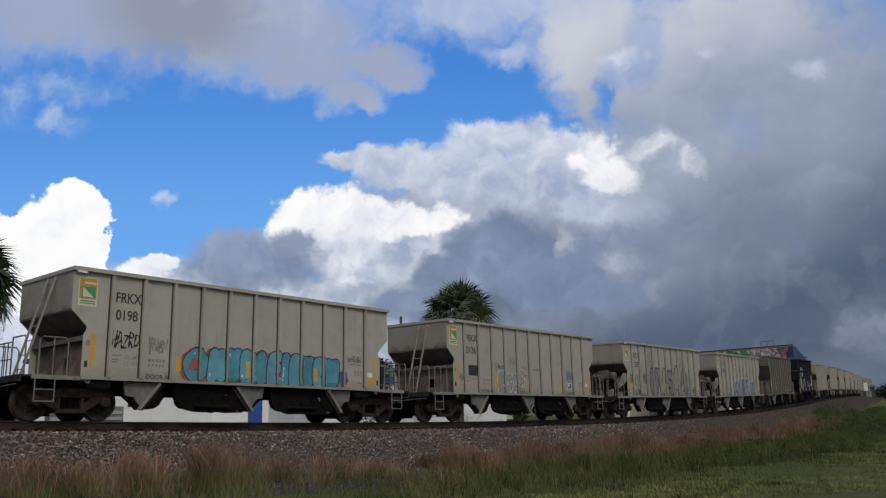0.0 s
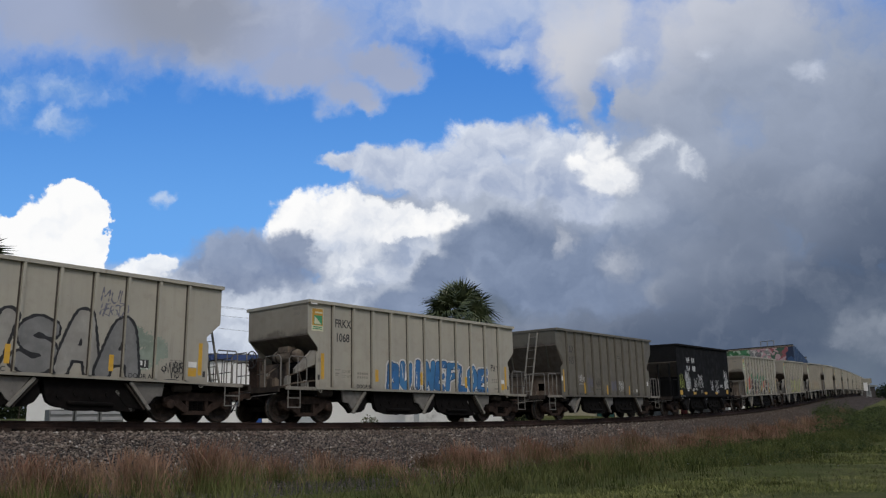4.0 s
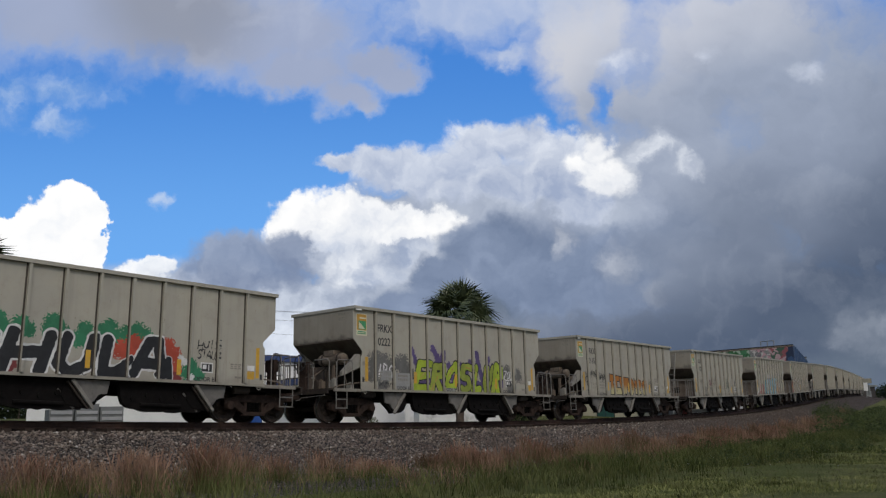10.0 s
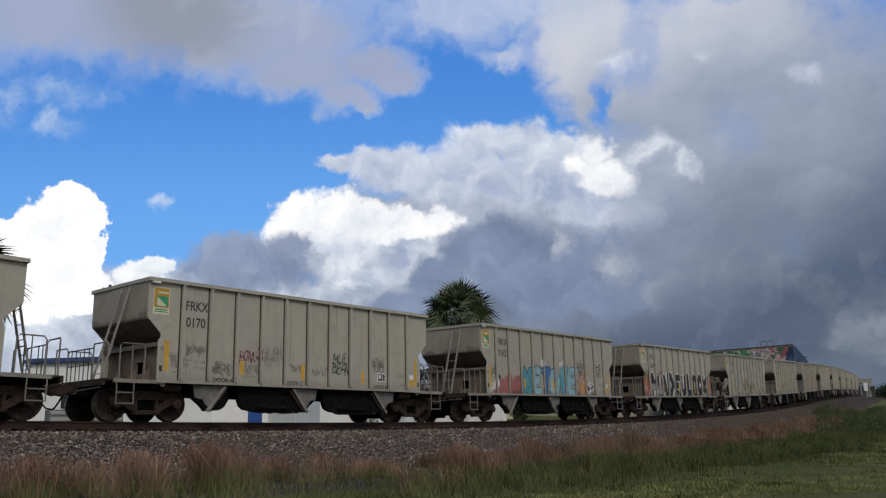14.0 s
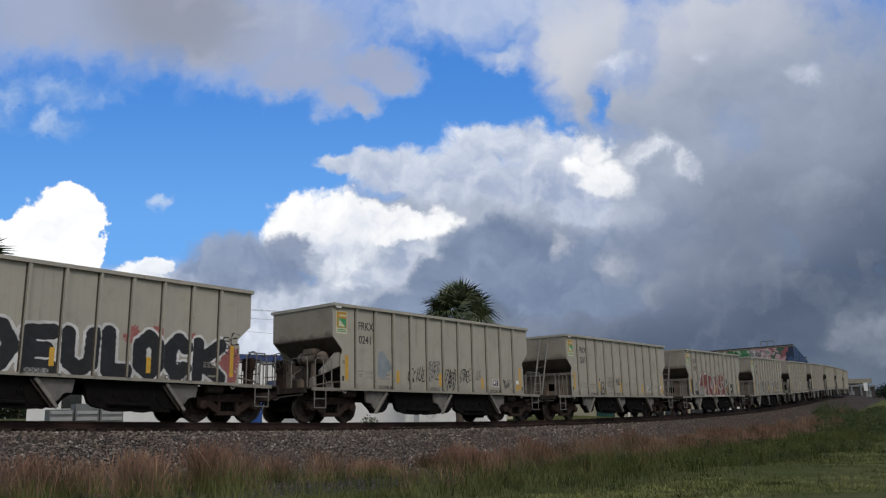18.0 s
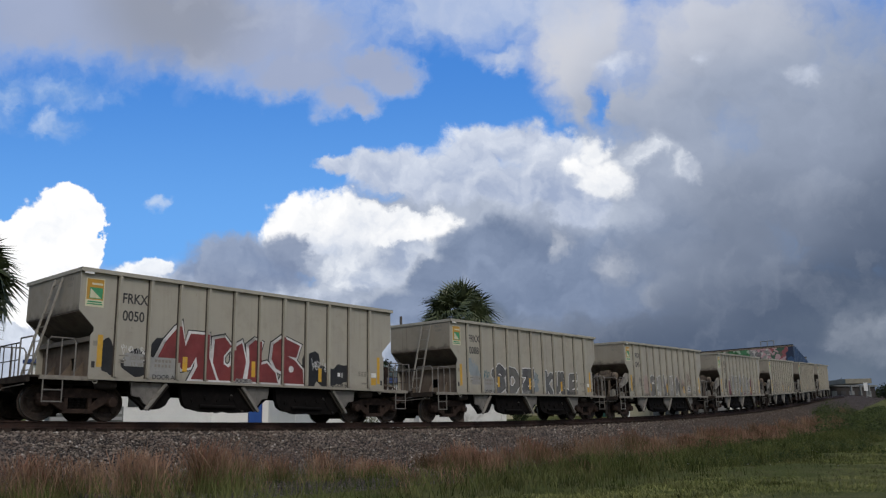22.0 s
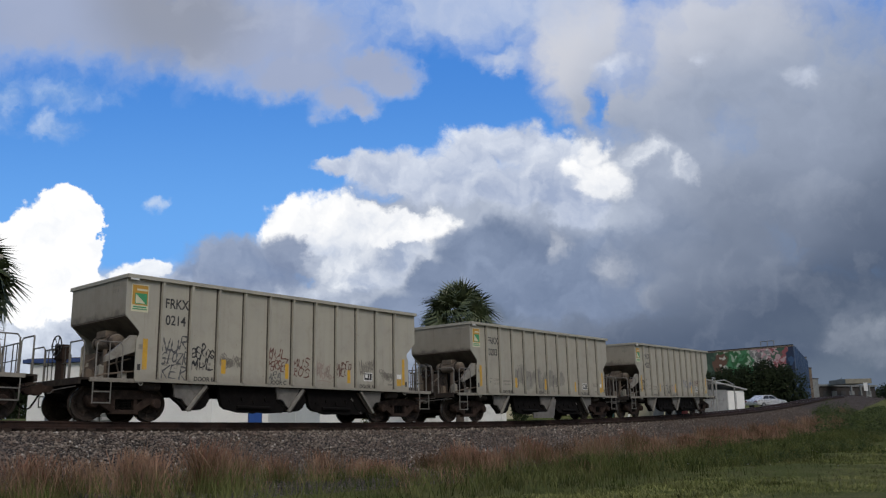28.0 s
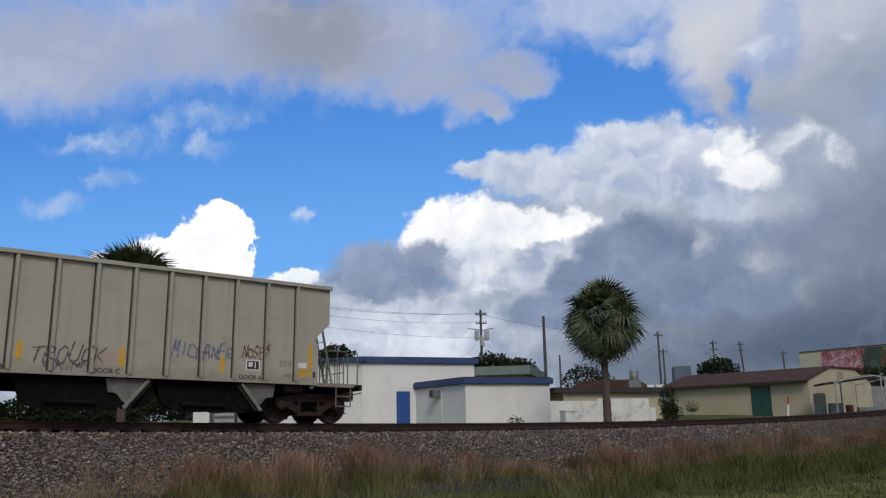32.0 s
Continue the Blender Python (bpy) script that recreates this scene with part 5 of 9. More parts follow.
PLAIN, GEAR = make_hopper(BEIGE, SIDE, "plain"), make_hopper(BEIGE, SIDE, "gear")
OLIVE_CAR, BLACK_CAR = make_hopper(OLIVE, SIDE_OLIVE, "plain"), make_hopper(BLACK, SIDE_BLACK, "black")
KIND = {4: "olive", 5: "black"}
for n in (2, 3, 7, 8, 12, 16, 17, 18, 19, 20, -1):
    KIND[n] = "gear"
BASE = {"plain": PLAIN, "gear": GEAR, "olive": OLIVE_CAR, "black": BLACK_CAR}
used = set()
CARS = {}
for n in range(-1, 21):
    k = KIND.get(n, "plain")
    CARS[n] = BASE[k] if k not in used else None
    used.add(k)
for n in range(-1, 21):
    if CARS[n] is None:
        CARS[n] = copy_thing(BASE[KIND.get(n, "plain")], Matrix.Identity(4))


def beige_car(n, number, doors, label, patches=False):
    markings(CARS[n], "FRKX", number, doors, patches)
    tagged(CARS[n], label, "hopper car", "cars of the freight train")


A, B = ("A", "C", "B"), ("B", "C", "A")
beige_car(-1, "0231", B, "beige ribbed open hopper car on rails, dusty")
GRAPHITE = spray("graphite_spray", (0.075, 0.075, 0.078), (0.13, 0.13, 0.13))
PALE = spray("pale_grey_spray", (0.30, 0.29, 0.26), (0.24, 0.23, 0.21))
NAVY, PINE, RUSTY = spray("navy_spray", (0.016, 0.022, 0.042)), spray("pine_spray", (0.035, 0.07, 0.05)), spray("rusty_spray", (0.16, 0.075, 0.055))
TEAL_PALE, TEAL_DARK, BLUE_PALE, BLUE_FAINT = spray("pale_teal_spray", (0.125, 0.34, 0.42)), spray("dark_teal_spray", (0.045, 0.14, 0.17)), spray("pale_blue_fill", (0.05, 0.19, 0.40)), spray("faded_blue_spray", (0.17, 0.19, 0.28))
LIME_DULL, SAGE, SLATE_SPRAY, GREYISH_SPRAY = spray("dull_lime_spray", (0.30, 0.36, 0.05)), spray("sage_wash", (0.25, 0.30, 0.245)), spray("slate_violet_spray", (0.15, 0.15, 0.19)), spray("dull_silver_spray", (0.20, 0.20, 0.195))
GRAPHITE_PALE, CRIMSON_DULL, PEACH, PALE_WASH = spray("pale_graphite_spray", (0.14, 0.135, 0.125)), spray("dull_crimson_spray", (0.16, 0.035, 0.055)), spray("peach_spray", (0.46, 0.24, 0.15)), spray("grey_wash", (0.265, 0.252, 0.215))
SKYB_FAINT, ROSE_FAINT = spray("faded_pale_blue_spray", (0.25, 0.29, 0.31)), spray("faint_pink_spray", (0.36, 0.28, 0.24))
c = CARS[0]
beige_car(0, "0198", A, "beige ribbed hopper car with a teal graffiti piece")
piece(c, "OMWBOEIEUEN", -2.34, 3.34, 1.04, 1.99, 0.155, (TEAL, TEAL_PALE), NAVY, 0.034, None, 0.05, RED, 0.05, True, 3, 0.05, "teal bubble graffiti letter outlined in navy", [1.5, 1.1, 1, 1, 0.9, 0.9, 0.7, 0.9, 0.9, 0.9, 1.1])
cloud(c, ((-2.05, 1.52, 0.16),), ROSE, 4, 0.0058)
cloud(c, ((3.42, 1.36, 0.22), (3.62, 1.28, 0.16)), PURPLE, 4)
handstyle(c, "HAZRD", -4.5, 1.86, 0.82, 0.40, JET, 0.018, 0.1, 5)
tag(c, 6, -3.45, 1.72, 0.6, 0.5, FAINT, 5, 0.07)
tag(c, 7, 3.75, 1.86, 0.6, 0.28, GRAPHITE, 5, 0.04)

c = CARS[1]
beige_car(1, "0136", A, "beige ribbed hopper car with outlined white graffiti")
piece(c, "RSKET", -2.35, 0.15, 1.10, 1.88, 0.10, PALE, GRAPHITE, 0.022, CHALK, 0.03, None, 0.15, True, 12, 0.09, "outlined pale graffiti letter")
tag(c, 12, -2.5, 1.98, 0.85, 0.3, GRAPHITE, 6, 0.035)
tag(c, 14, -1.5, 2.15, 0.7, 0.55, FAINT, 6, 0.04)
tag(c, 15, -0.6, 2.03, 0.7, 0.2, FAINT, 6, 0.03)
sprayed(c, "graffiti_tag", [rounded([(0.28, 2.04), (0.42, 2.12), (0.5, 2.05), (0.62, 2.12), (0.70, 2.05), (0.84, 2.12)])], 0.02, 0.0054, GRAPHITE)
tag(c, 13, 3.05, 1.66, 0.5, 0.55, BLUE, 6, 0.04)
tag(c, 16, -4.9, 1.4, 0.5, 0.5, FAINT, 5, 0.05)
bm = bmesh.new()
rect(bm, -4.30, -3.66, 1.72, 2.12, FACE + 0.001)
part("dark_patch", bm, INK, c, "dark square paint patch")

c = CARS[2]
beige_car(2, "0255", B, "beige ribbed hopper car with grey and black graffiti")
piece(c, "UVSAA", -2.30, 3.15, 1.03, 2.52, 0.185, (GREYISH_SPRAY, PALE), JET, 0.075, None, 0.05, None, 0.06, True, 21, 0.03, "large silver graffiti letter with a black outline", None, None)
cloud(c, ((-2.9, 1.9, 0.42), (-2.45, 1.5, 0.4), (3.5, 1.7, 0.45), (3.2, 2.1, 0.3)), SAGE, 22, 0.0001, "washed-out green spray")
handstyle(c, "MUL", -3.2, 1.75, 0.75, 0.42, JET, 0.022, 0.15, 24)
handstyle(c, "MENE", -4.5, 1.72, 0.85, 0.5, GRAPHITE, 0.018, 0.1, 25)
tag(c, 22, -4.95, 1.5, 0.45, 0.75, INK, 5, 0.05)
tag(c, 23, -4.45, 1.1, 0.8, 0.36, INK, 6, 0.05)
handstyle(c, "MUL HERSEA", -2.6, 2.65, 0.8, 0.75, SLATE_SPRAY, 0.014, 0.2, 26)
handstyle(c, "MUL HERSEA", 2.0, 2.65, 0.75, 0.70, SLATE_SPRAY, 0.014, 0.2, 27)
tag(c, 26, 3.85, 1.12, 0.6, 0.45, INK, 5, 0.05)

c = CARS[3]
beige_car(3, "1068", B, "beige ribbed hopper car with a blue graffiti piece")
piece(c, "BUINEFLOE", -2.0, 3.72, 1.05, 2.10, 0.12, (BLUE, BLUE_PALE), NAVY, 0.020, CHALK, 0.055, None, 0.12, False, 31, 0.04, "blue graffiti letter with a white halo")
handstyle(c, "FH", 4.0, 1.95, 0.28, 0.22, JET, 0.016, 0.0, 33)
bars(c, 4.36, 2.13, 0.25, 1, JET, 0.03)

c = CARS[4]
tagged(c, "olive-grey ribbed hopper car with small tags", "hopper car", "cars of the freight train")
letters(c, "VULX", -4.22, 3.14, 0.44, INK, 0.66, 0.014)
letters(c, "9615", -4.20, 2.62, 0.44, INK, 0.70, 0.014)
for x, z0, z1 in ((-4.98, 1.22, 2.2), (-2.84, 1.15, 1.65), (-0.3, 1.12, 1.55), (2.4, 1.12, 1.55), (4.6, 1.15, 2.0)):
    stripe(c, x, z0, z1, 0.12)
tag(c, 41, -3.5, 1.62, 0.75, 0.42, CHALK, 5, 0.04)
tag(c, 42, -2.6, 1.30, 0.8, 0.75, SLATE_SPRAY, 8, 0.06)
tag(c, 43, -1.65, 1.4, 0.7, 0.5, JET, 6, 0.03)
tag(c, 44, 0.15, 1.3, 0.7, 0.6, SLATE_SPRAY, 8, 0.08)
tag(c, 45, 1.1, 1.35, 0.7, 0.5, CHALK, 6, 0.035)
bm = bmesh.new()
stroke(bm, [(1.05, 3.0), (1.5, 3.0), (1.5, 3.15), (1.62, 3.15), (1.62, 2.8), (1.5, 2.8), (1.5, 2.92), (1.05, 2.92)], 0.025, FACE)
rect(bm, 2.6, 3.0, 1.12, 1.4)
part("stencil", bm, INK, c)
for q in ((-5.2, -5.06, 1.7, 1.92), (3.3, 3.45, 1.25, 1.4), (4.8, 4.95, 1.6, 1.8), (2.62, 2.68, 1.16, 1.36), (2.9, 2.96, 1.16, 1.36)):
    decal(c, "label", q, WHITE, FACE + 0.001)
for x, d in zip((-3.14, -0.55, 3.2), A):
    letters(c, "DOOR " + d, x, 1.115, 0.15, INK, 1.0, 0.008)

c = CARS[5]
tagged(c, "smooth black hopper car with white lettering and tags", "hopper car", "cars of the freight train")
letters(c, "WF", -3.42, 3.14, 0.44, WHITE, 0.9, 0.016)
letters(c, "RX", -2.40, 3.14, 0.44, WHITE, 0.9, 0.016)
letters(c, "914", -3.45, 2.66, 0.44, WHITE, 0.9, 0.016)
letters(c, "488", -2.32, 2.66, 0.44, WHITE, 0.9, 0.016)
RIBBED[c] = False
HAZY = spray("hazy_white_spray", (0.16, 0.16, 0.165), (0.10, 0.10, 0.105))
cloud(c, ((-3.95, 2.2, 0.34), (-3.55, 1.75, 0.4), (4.85, 2.1, 0.36), (4.75, 1.7, 0.34)), HAZY, 58, 0.0001, "overspray of thin white paint")
handstyle(c, "MUL MERSER", -5.3, 1.55, 0.85, 0.82, LIME_DULL, 0.017, 0.1, 50)
handstyle(c, "MUL MEROS", -4.1, 1.5, 0.95, 1.0, CHALK, 0.021, 0.1, 51)
handstyle(c, "TIKE LORE", -2.5, 1.42, 0.68, 0.70, CHALK, 0.014, 0.1, 52, True)
handstyle(c, "ROCKWEL FRESO", -1.6, 1.62, 1.05, 0.72, CHALK, 0.015, 0.1, 53)
handstyle(c, "RUDE TOREK", 1.05, 1.40, 0.66, 0.62, CHALK, 0.012, 0.1, 54, True)
handstyle(c, "SAB BULA", 2.15, 1.3, 0.75, 0.75, CHALK, 0.013, 0.1, 55, True)
handstyle(c, "MUL MERSER", 4.35, 1.55, 0.95, 1.05, CHALK, 0.026, 0.1, 56)
for x in (-5.1, -2.45, -0.1, 2.3, 4.9):
    w = 0.28 if abs(x) < 4 else 0.24
    bm = bmesh.new()
    rect(bm, x - w, x + w, 1.16, 1.30 if abs(x) < 4 else 1.42)
    part("reflector_stripe", bm, YELLOW, c)
bars(c, -3.9, 1.52, 0.4, 2, WHITE, 0.06)
bars(c, -2.9, 1.5, 0.4, 2, WHITE, 0.05)
bars(c, 3.2, 1.75, 0.7, 3, CHALK, 0.035)
bars(c, -1.2, 1.42, 0.5, 4, FAINT, 0.03)
bars(c, -5.25, 1.09, 0.9, 1, CHALK, 0.03)
for x, d in zip((-3.6, 0.0, 3.6), ("B", "C", "A")):
    letters(c, d, x, 0.86, 0.13, WHITE, 1, 0.01, 1.476)

c = CARS[6]
beige_car(6, "0276", A, "beige ribbed hopper car with black block graffiti")
cloud(c, ((-3.95, 1.85, 0.48), (-4.15, 1.45, 0.3), (0.85, 1.75, 0.42), (2.0, 1.72, 0.42), (2.15, 1.3, 0.3)), RED, 62, 0.0003, "cloud of red spray paint")
cloud(c, ((-3.15, 2.2, 0.36), (-2.5, 2.15, 0.34), (-1.85, 2.1, 0.3), (-1.05, 2.15, 0.36), (-0.35, 2.05, 0.34), (0.3, 2.15, 0.36), (0.95, 2.12, 0.38), (1.5, 2.05, 0.32), (-4.75, 1.4, 0.3), (-4.5, 1.25, 0.24), (2.75, 1.35, 0.32), (3.0, 1.2, 0.2)), LEAFGREEN, 63, 0.0001, "cloud of green spray paint")
cloud(c, ((-4.05, 1.28, 0.2), (2.5, 1.6, 0.14), (-4.45, 1.72, 0.1), (2.75, 1.15, 0.12)), CHALK, 64, 0.0006)
cloud(c, ((-2.1, 1.2, 0.2), (2.3, 1.12, 0.16)), CRIMSON, 65, 0.0006)
piece(c, "SHULA", -3.62, 2.05, 1.0, 2.20, 0.150, JET, CHALK, 0.034, CHALK, 0.02, None, 0.20, False, 61, 0.03, "black block graffiti letter edged in white", [1.1, 1.15, 1.0, 0.85, 0.95], None, 0.0004)
for k, pts in enumerate(([(-3.85, 1.14), (-3.62, 1.50), (-3.2, 1.42)], [(1.75, 1.2), (2.05, 1.6), (2.1, 1.12)], [(0.5, 1.2), (0.95, 1.55)])):
    sprayed(c, "graffiti_outline", [pts], 0.125, 0.0010, CHALK)
    sprayed(c, "graffiti_letter", [pts], 0.095, 0.0046 + 0.0001 * k, JET)
handstyle(c, "HUIS STAUA", 2.95, 1.72, 0.75, 0.55, INK, 0.014, 0.1, 66)

c = CARS[7]
beige_car(7, "0222", B, "beige ribbed hopper car with lime-green graffiti", True)
for k, pts in enumerate(([(-2.7, 2.5), (-2.5, 2.1), (-2.2, 1.7)], [(-1.5, 2.62), (-1.25, 2.3), (-1.35, 1.7), (-0.9, 2.45)], [(-0.6, 2.05), (-0.4, 1.6)], [(0.1, 2.1), (0.3, 1.5), (0.7, 2.2)], [(1.15, 2.55), (1.3, 2.0), (1.5, 1.5)], [(1.9, 2.4), (1.8, 1.9), (2.2, 2.1)], [(2.5, 1.95), (2.7, 1.4), (1.9, 1.3)], [(-2.2, 1.3), (-1.2, 1.5), (-0.5, 1.3), (0.6, 1.5), (1.5, 1.3)])):
    sprayed(c, "graffiti_cloud", [pts], 0.13, 0.0002 + 0.00004 * k, PURPLE, "violet spray paint behind the letters", 0.026, None, 0.028)
cloud(c, ((-4.5, 1.9, 0.42), (-4.75, 1.5, 0.3), (-3.9, 1.85, 0.4), (-3.2, 1.85, 0.42), (-2.85, 1.6, 0.3), (3.1, 1.85, 0.32), (3.9, 1.75, 0.3), (-4.2, 1.2, 0.3), (3.4, 1.25, 0.25)), GRAPHITE_PALE, 74, 0.0001, "thin dark grey spray", 0.30)
piece(c, "EROSLUR", -2.56, 2.78, 1.02, 2.16, 0.125, (LIME, LIME_DULL), JET, 0.042, None, 0.05, None, 0.30, False, 72, 0.12, "lime-green graffiti letter outlined in black", [1.1, 1, 1, 0.95, 0.8, 0.8, 0.75], ORANGE)
handstyle(c, "IRS", -4.45, 1.5, 0.8, 0.45, CHALK, 0.03, 0.15, 75)
handstyle(c, "ZOL", 2.95, 1.62, 0.6, 0.36, CHALK, 0.024, 0.15, 76)
tag(c, 77, -4.4, 1.12, 0.8, 0.25, INK, 6, 0.035)

c = CARS[8]
beige_car(8, "0115", B, "beige ribbed hopper car with orange graffiti")
rng = random.Random(81)


def faded_spray():
    """Orange paint that was sprayed out into cream towards the foot of the letters."""
    k = Nodes("orange_to_cream_spray")
    n = k.sep(k.coord("Object"))
    c0 = k.mix(k.step(n[2], 1.28, 1.66), (0.47, 0.43, 0.24), (0.38, 0.165, 0.050))
    r = k.noise(k.coord("Object"), 2.4)
    c0 = k.mix(k.math("MULTIPLY", k.step(r, 0.45, 0.75), 0.35), c0, (0.27, 0.115, 0.045))
    return k.done(c0, 0.55, None, 0.05)


def ring(cx, cz, rx, rz, n=18):
    return [(cx + rx * math.cos(i * math.tau / n), cz + rz * math.sin(i * math.tau / n)) for i in range(n)]


def rib_cover(car, outer, material):
    """The same letter where it runs over the faces of the ribs."""
    for x in RIBS:
        zs = []
        for (x0, z0), (x1, z1) in zip(outer, outer[1:] + outer[:1]):
            if (x0 - x) * (x1 - x) < 0:
                zs.append(z0 + (z1 - z0) * (x - x0) / (x1 - x0))
        if len(zs) > 1:
            bm = bmesh.new()
            rect(bm, x - 0.036, x + 0.036, min(zs), max(zs), 1.5868)
            part("rib_paint", bm, material, car)


FADED = faded_spray()
SHAPES = (
    ([(-2.3, 2.13), (-1.22, 2.03), (-1.25, 1.78), (-1.5, 1.76), (-1.5, 1.48), (-1.05, 1.45), (-0.98, 1.12), (-2.26, 1.12), (-2.17, 1.74), (-2.32, 1.76)], [(-1.95, 1.79), (-1.64, 1.77), (-1.64, 1.63), (-1.95, 1.64)], [(-1.52, 1.48), (-1.85, 1.5), (-1.88, 1.37), (-1.55, 1.33), (-1.48, 1.22)]),
    ([(-1.22, 2.03), (-0.12, 1.96), (-0.22, 1.72), (-0.46, 1.13), (-0.93, 1.13), (-1.12, 1.5), (-1.22, 1.74)], None, [(-0.66, 2.0), (-0.70, 1.7), (-0.71, 1.36)]),
    (ring(0.10, 1.52, 0.40, 0.44), ring(0.15, 1.50, 0.10, 0.20), [(-0.20, 1.24), (0.02, 1.29), (0.10, 1.33)]),
    ([(0.45, 1.94), (0.62, 1.83), (0.9, 1.91), (1.28, 1.87), (1.38, 1.70), (1.30, 1.48), (1.16, 1.43), (1.38, 1.15), (1.14, 1.13), (1.0, 1.32), (0.94, 1.14), (0.58, 1.14), (0.66, 1.42), (0.50, 1.52), (0.55, 1.75)], ring(0.98, 1.57, 0.11, 0.12, 12), [(0.70, 1.44), (0.66, 1.62), (0.74, 1.78)]),
    ([(1.50, 1.42), (1.42, 1.60), (1.50, 1.79), (1.62, 1.87), (1.78, 1.87), (1.94, 1.77), (2.01, 1.60), (2.0, 1.35), (1.93, 1.12), (1.56, 1.12), (1.52, 1.30)], None, [(1.43, 1.58), (1.72, 1.65), (2.0, 1.62)]),
)
for i, (outer, hole, line) in enumerate(SHAPES):
    bm = bmesh.new()
    flat(bm, outer, FACE + 0.0012 + i * 0.0002)
    part("graffiti_letter", bm, FADED, c, "orange to cream graffiti letter outlined in black")
    bm = bmesh.new()
    ribbon(bm, outer + outer[:2], 0.042, FACE + 0.0030 + i * 0.0001)
    ribbon(bm, line, 0.034, FACE + 0.0036 + i * 0.0001)
    part("graffiti_outline", bm, JET, c)
    if hole:
        bm = bmesh.new()
        flat(bm, hole, FACE + 0.0030 + i * 0.0001)
        part("graffiti_hole", bm, CHALK if i == 0 else YELLOW if i == 2 else ROSE, c)
        bm = bmesh.new()
        ribbon(bm, hole + hole[:2], 0.034, FACE + 0.0040 + i * 0.0001)
        part("graffiti_outline", bm, JET, c)
for i, (outer, hole, line) in enumerate(SHAPES):
    rib_cover(c, outer, FADED)
tag(c, 83, -4.45, 1.8, 0.8, 0.55, JET, 6, 0.03)
tag(c, 84, -3.45, 1.75, 0.65, 0.45, JET, 5, 0.035)
tag(c, 85, -4.9, 1.4, 0.5, 0.9, JET, 4, 0.03)
tag(c, 86, 2.3, 1.35, 0.6, 0.65, JET, 5, 0.03)
tag(c, 87, 3.05, 1.68, 0.45, 0.35, FAINT, 4, 0.03)

c = CARS[9]
beige_car(9, "0170", A, "beige ribbed hopper car with a few faint tags")
handstyle(c, "RONUX", -2.6, 1.72, 0.82, 0.38, CRIMSON_DULL, 0.016, 0.1, 91)
handstyle(c, "MUL BEAN", 1.05, 1.5, 0.72, 0.65, PINE, 0.018, 0.15, 92)
tag(c, 93, -4.4, 1.75, 0.75, 0.4, FAINT, 6, 0.06)
tag(c, 94, -1.7, 1.6, 0.75, 0.65, FAINT, 6, 0.05)
tag(c, 95, 2.8, 1.6, 0.6, 0.6, GRAPHITE_PALE, 6, 0.04)
tag(c, 96, -4.85, 1.35, 0.45, 0.5, FAINT, 5, 0.06)
tag(c, 97, -2.45, 1.3, 0.6, 0.4, FAINT, 5, 0.05)
tag(c, 98, -0.7, 1.4, 0.6, 0.35, FAINT, 5, 0.05)
tag(c, 99, 0.2, 1.35, 0.7, 0.35, FAINT, 5, 0.05)
tag(c, 90, -3.5, 1.2, 0.6, 0.5, FAINT, 5, 0.06)

c = CARS[10]
beige_car(10, "0162", A, "beige ribbed hopper car with pale blue graffiti")
piece(c, "NETDUE", -2.75, 1.85, 1.02, 2.26, 0.17, (TEAL, SKYB, BLUE, SKYB, TEAL_PALE, SKYB), NAVY, 0.028, None, 0.05, None, 0.06, True, 101, 0.05, "blue and teal bubble graffiti letter", [1.1, 1, 1, 1.1, 0.9, 1])
cloud(c, ((-1.0, 2.38, 0.16), (0.55, 2.38, 0.17)), CHALK, 103, 0.0060, "white bubble knob")
cloud(c, ((-3.6, 1.3, 0.5), (-3.1, 1.35, 0.45), (-4.4, 1.25, 0.4)), ROSE, 104, 0.0002, "faded rose spray paint")
cloud(c, ((2.25, 1.5, 0.36), (2.1, 1.2, 0.32), (2.55, 1.3, 0.34), (2.75, 1.85, 0.24), (2.3, 1.85, 0.2)), PEACH, 105, 0.0004, "orange-pink cloud figure")
sprayed(c, "graffiti_tag", [rounded([(2.0, 1.35), (2.2, 1.75), (2.4, 1.9), (2.35, 1.55), (2.6, 1.75), (2.85, 2.0), (2.98, 1.85), (2.8, 1.7)])], 0.02, 0.0012, CHALK)
cloud(c, ((-4.55, 1.45, 0.2), (-4.85, 1.3, 0.18), (3.1, 1.5, 0.2), (3.05, 1.2, 0.16)), CHALK, 106, 0.0005)
cloud(c, ((2.05, 1.12, 0.12), (2.95, 1.35, 0.12), (-4.4, 1.7, 0.12)), JET, 107, 0.0008)
handstyle(c, "VSAH ANEL", 1.98, 2.0, 0.62, 0.55, JET, 0.014, 0.05, 103, False, 0.13)
handstyle(c, "AHB TAHE", 3.62, 1.95, 0.62, 0.55, JET, 0.014, 0.05, 104, False, 0.13)
tag(c, 108, -4.95, 1.75, 0.5, 0.5, GRAPHITE, 5, 0.05)

c = CARS[11]
beige_car(11, "0254", A, "beige ribbed hopper car with huge black block graffiti", True)
cloud(c, ((-5.0, 1.75, 0.36), (-4.85, 1.3, 0.4), (-4.6, 1.9, 0.26), (-3.0, 2.2, 0.24), (-2.4, 2.1, 0.24), (1.9, 2.15, 0.26), (2.5, 2.2, 0.26), (3.7, 2.1, 0.26), (4.9, 1.75, 0.34), (4.75, 1.35, 0.4)), ROSE, 111, 0.0001, "rose spray paint behind the letters")
piece(c, "MADEULOCK", -4.46, 4.78, 1.0, 2.30, 0.185, JET, GRAPHITE, 0.012, CHALK, 0.075, None, 0.02, False, 112, 0.02, "black block graffiti letter edged in white", [1.25, 1.05, 0.95, 0.9, 1.0, 0.85, 0.85, 0.75, 1.1], None)
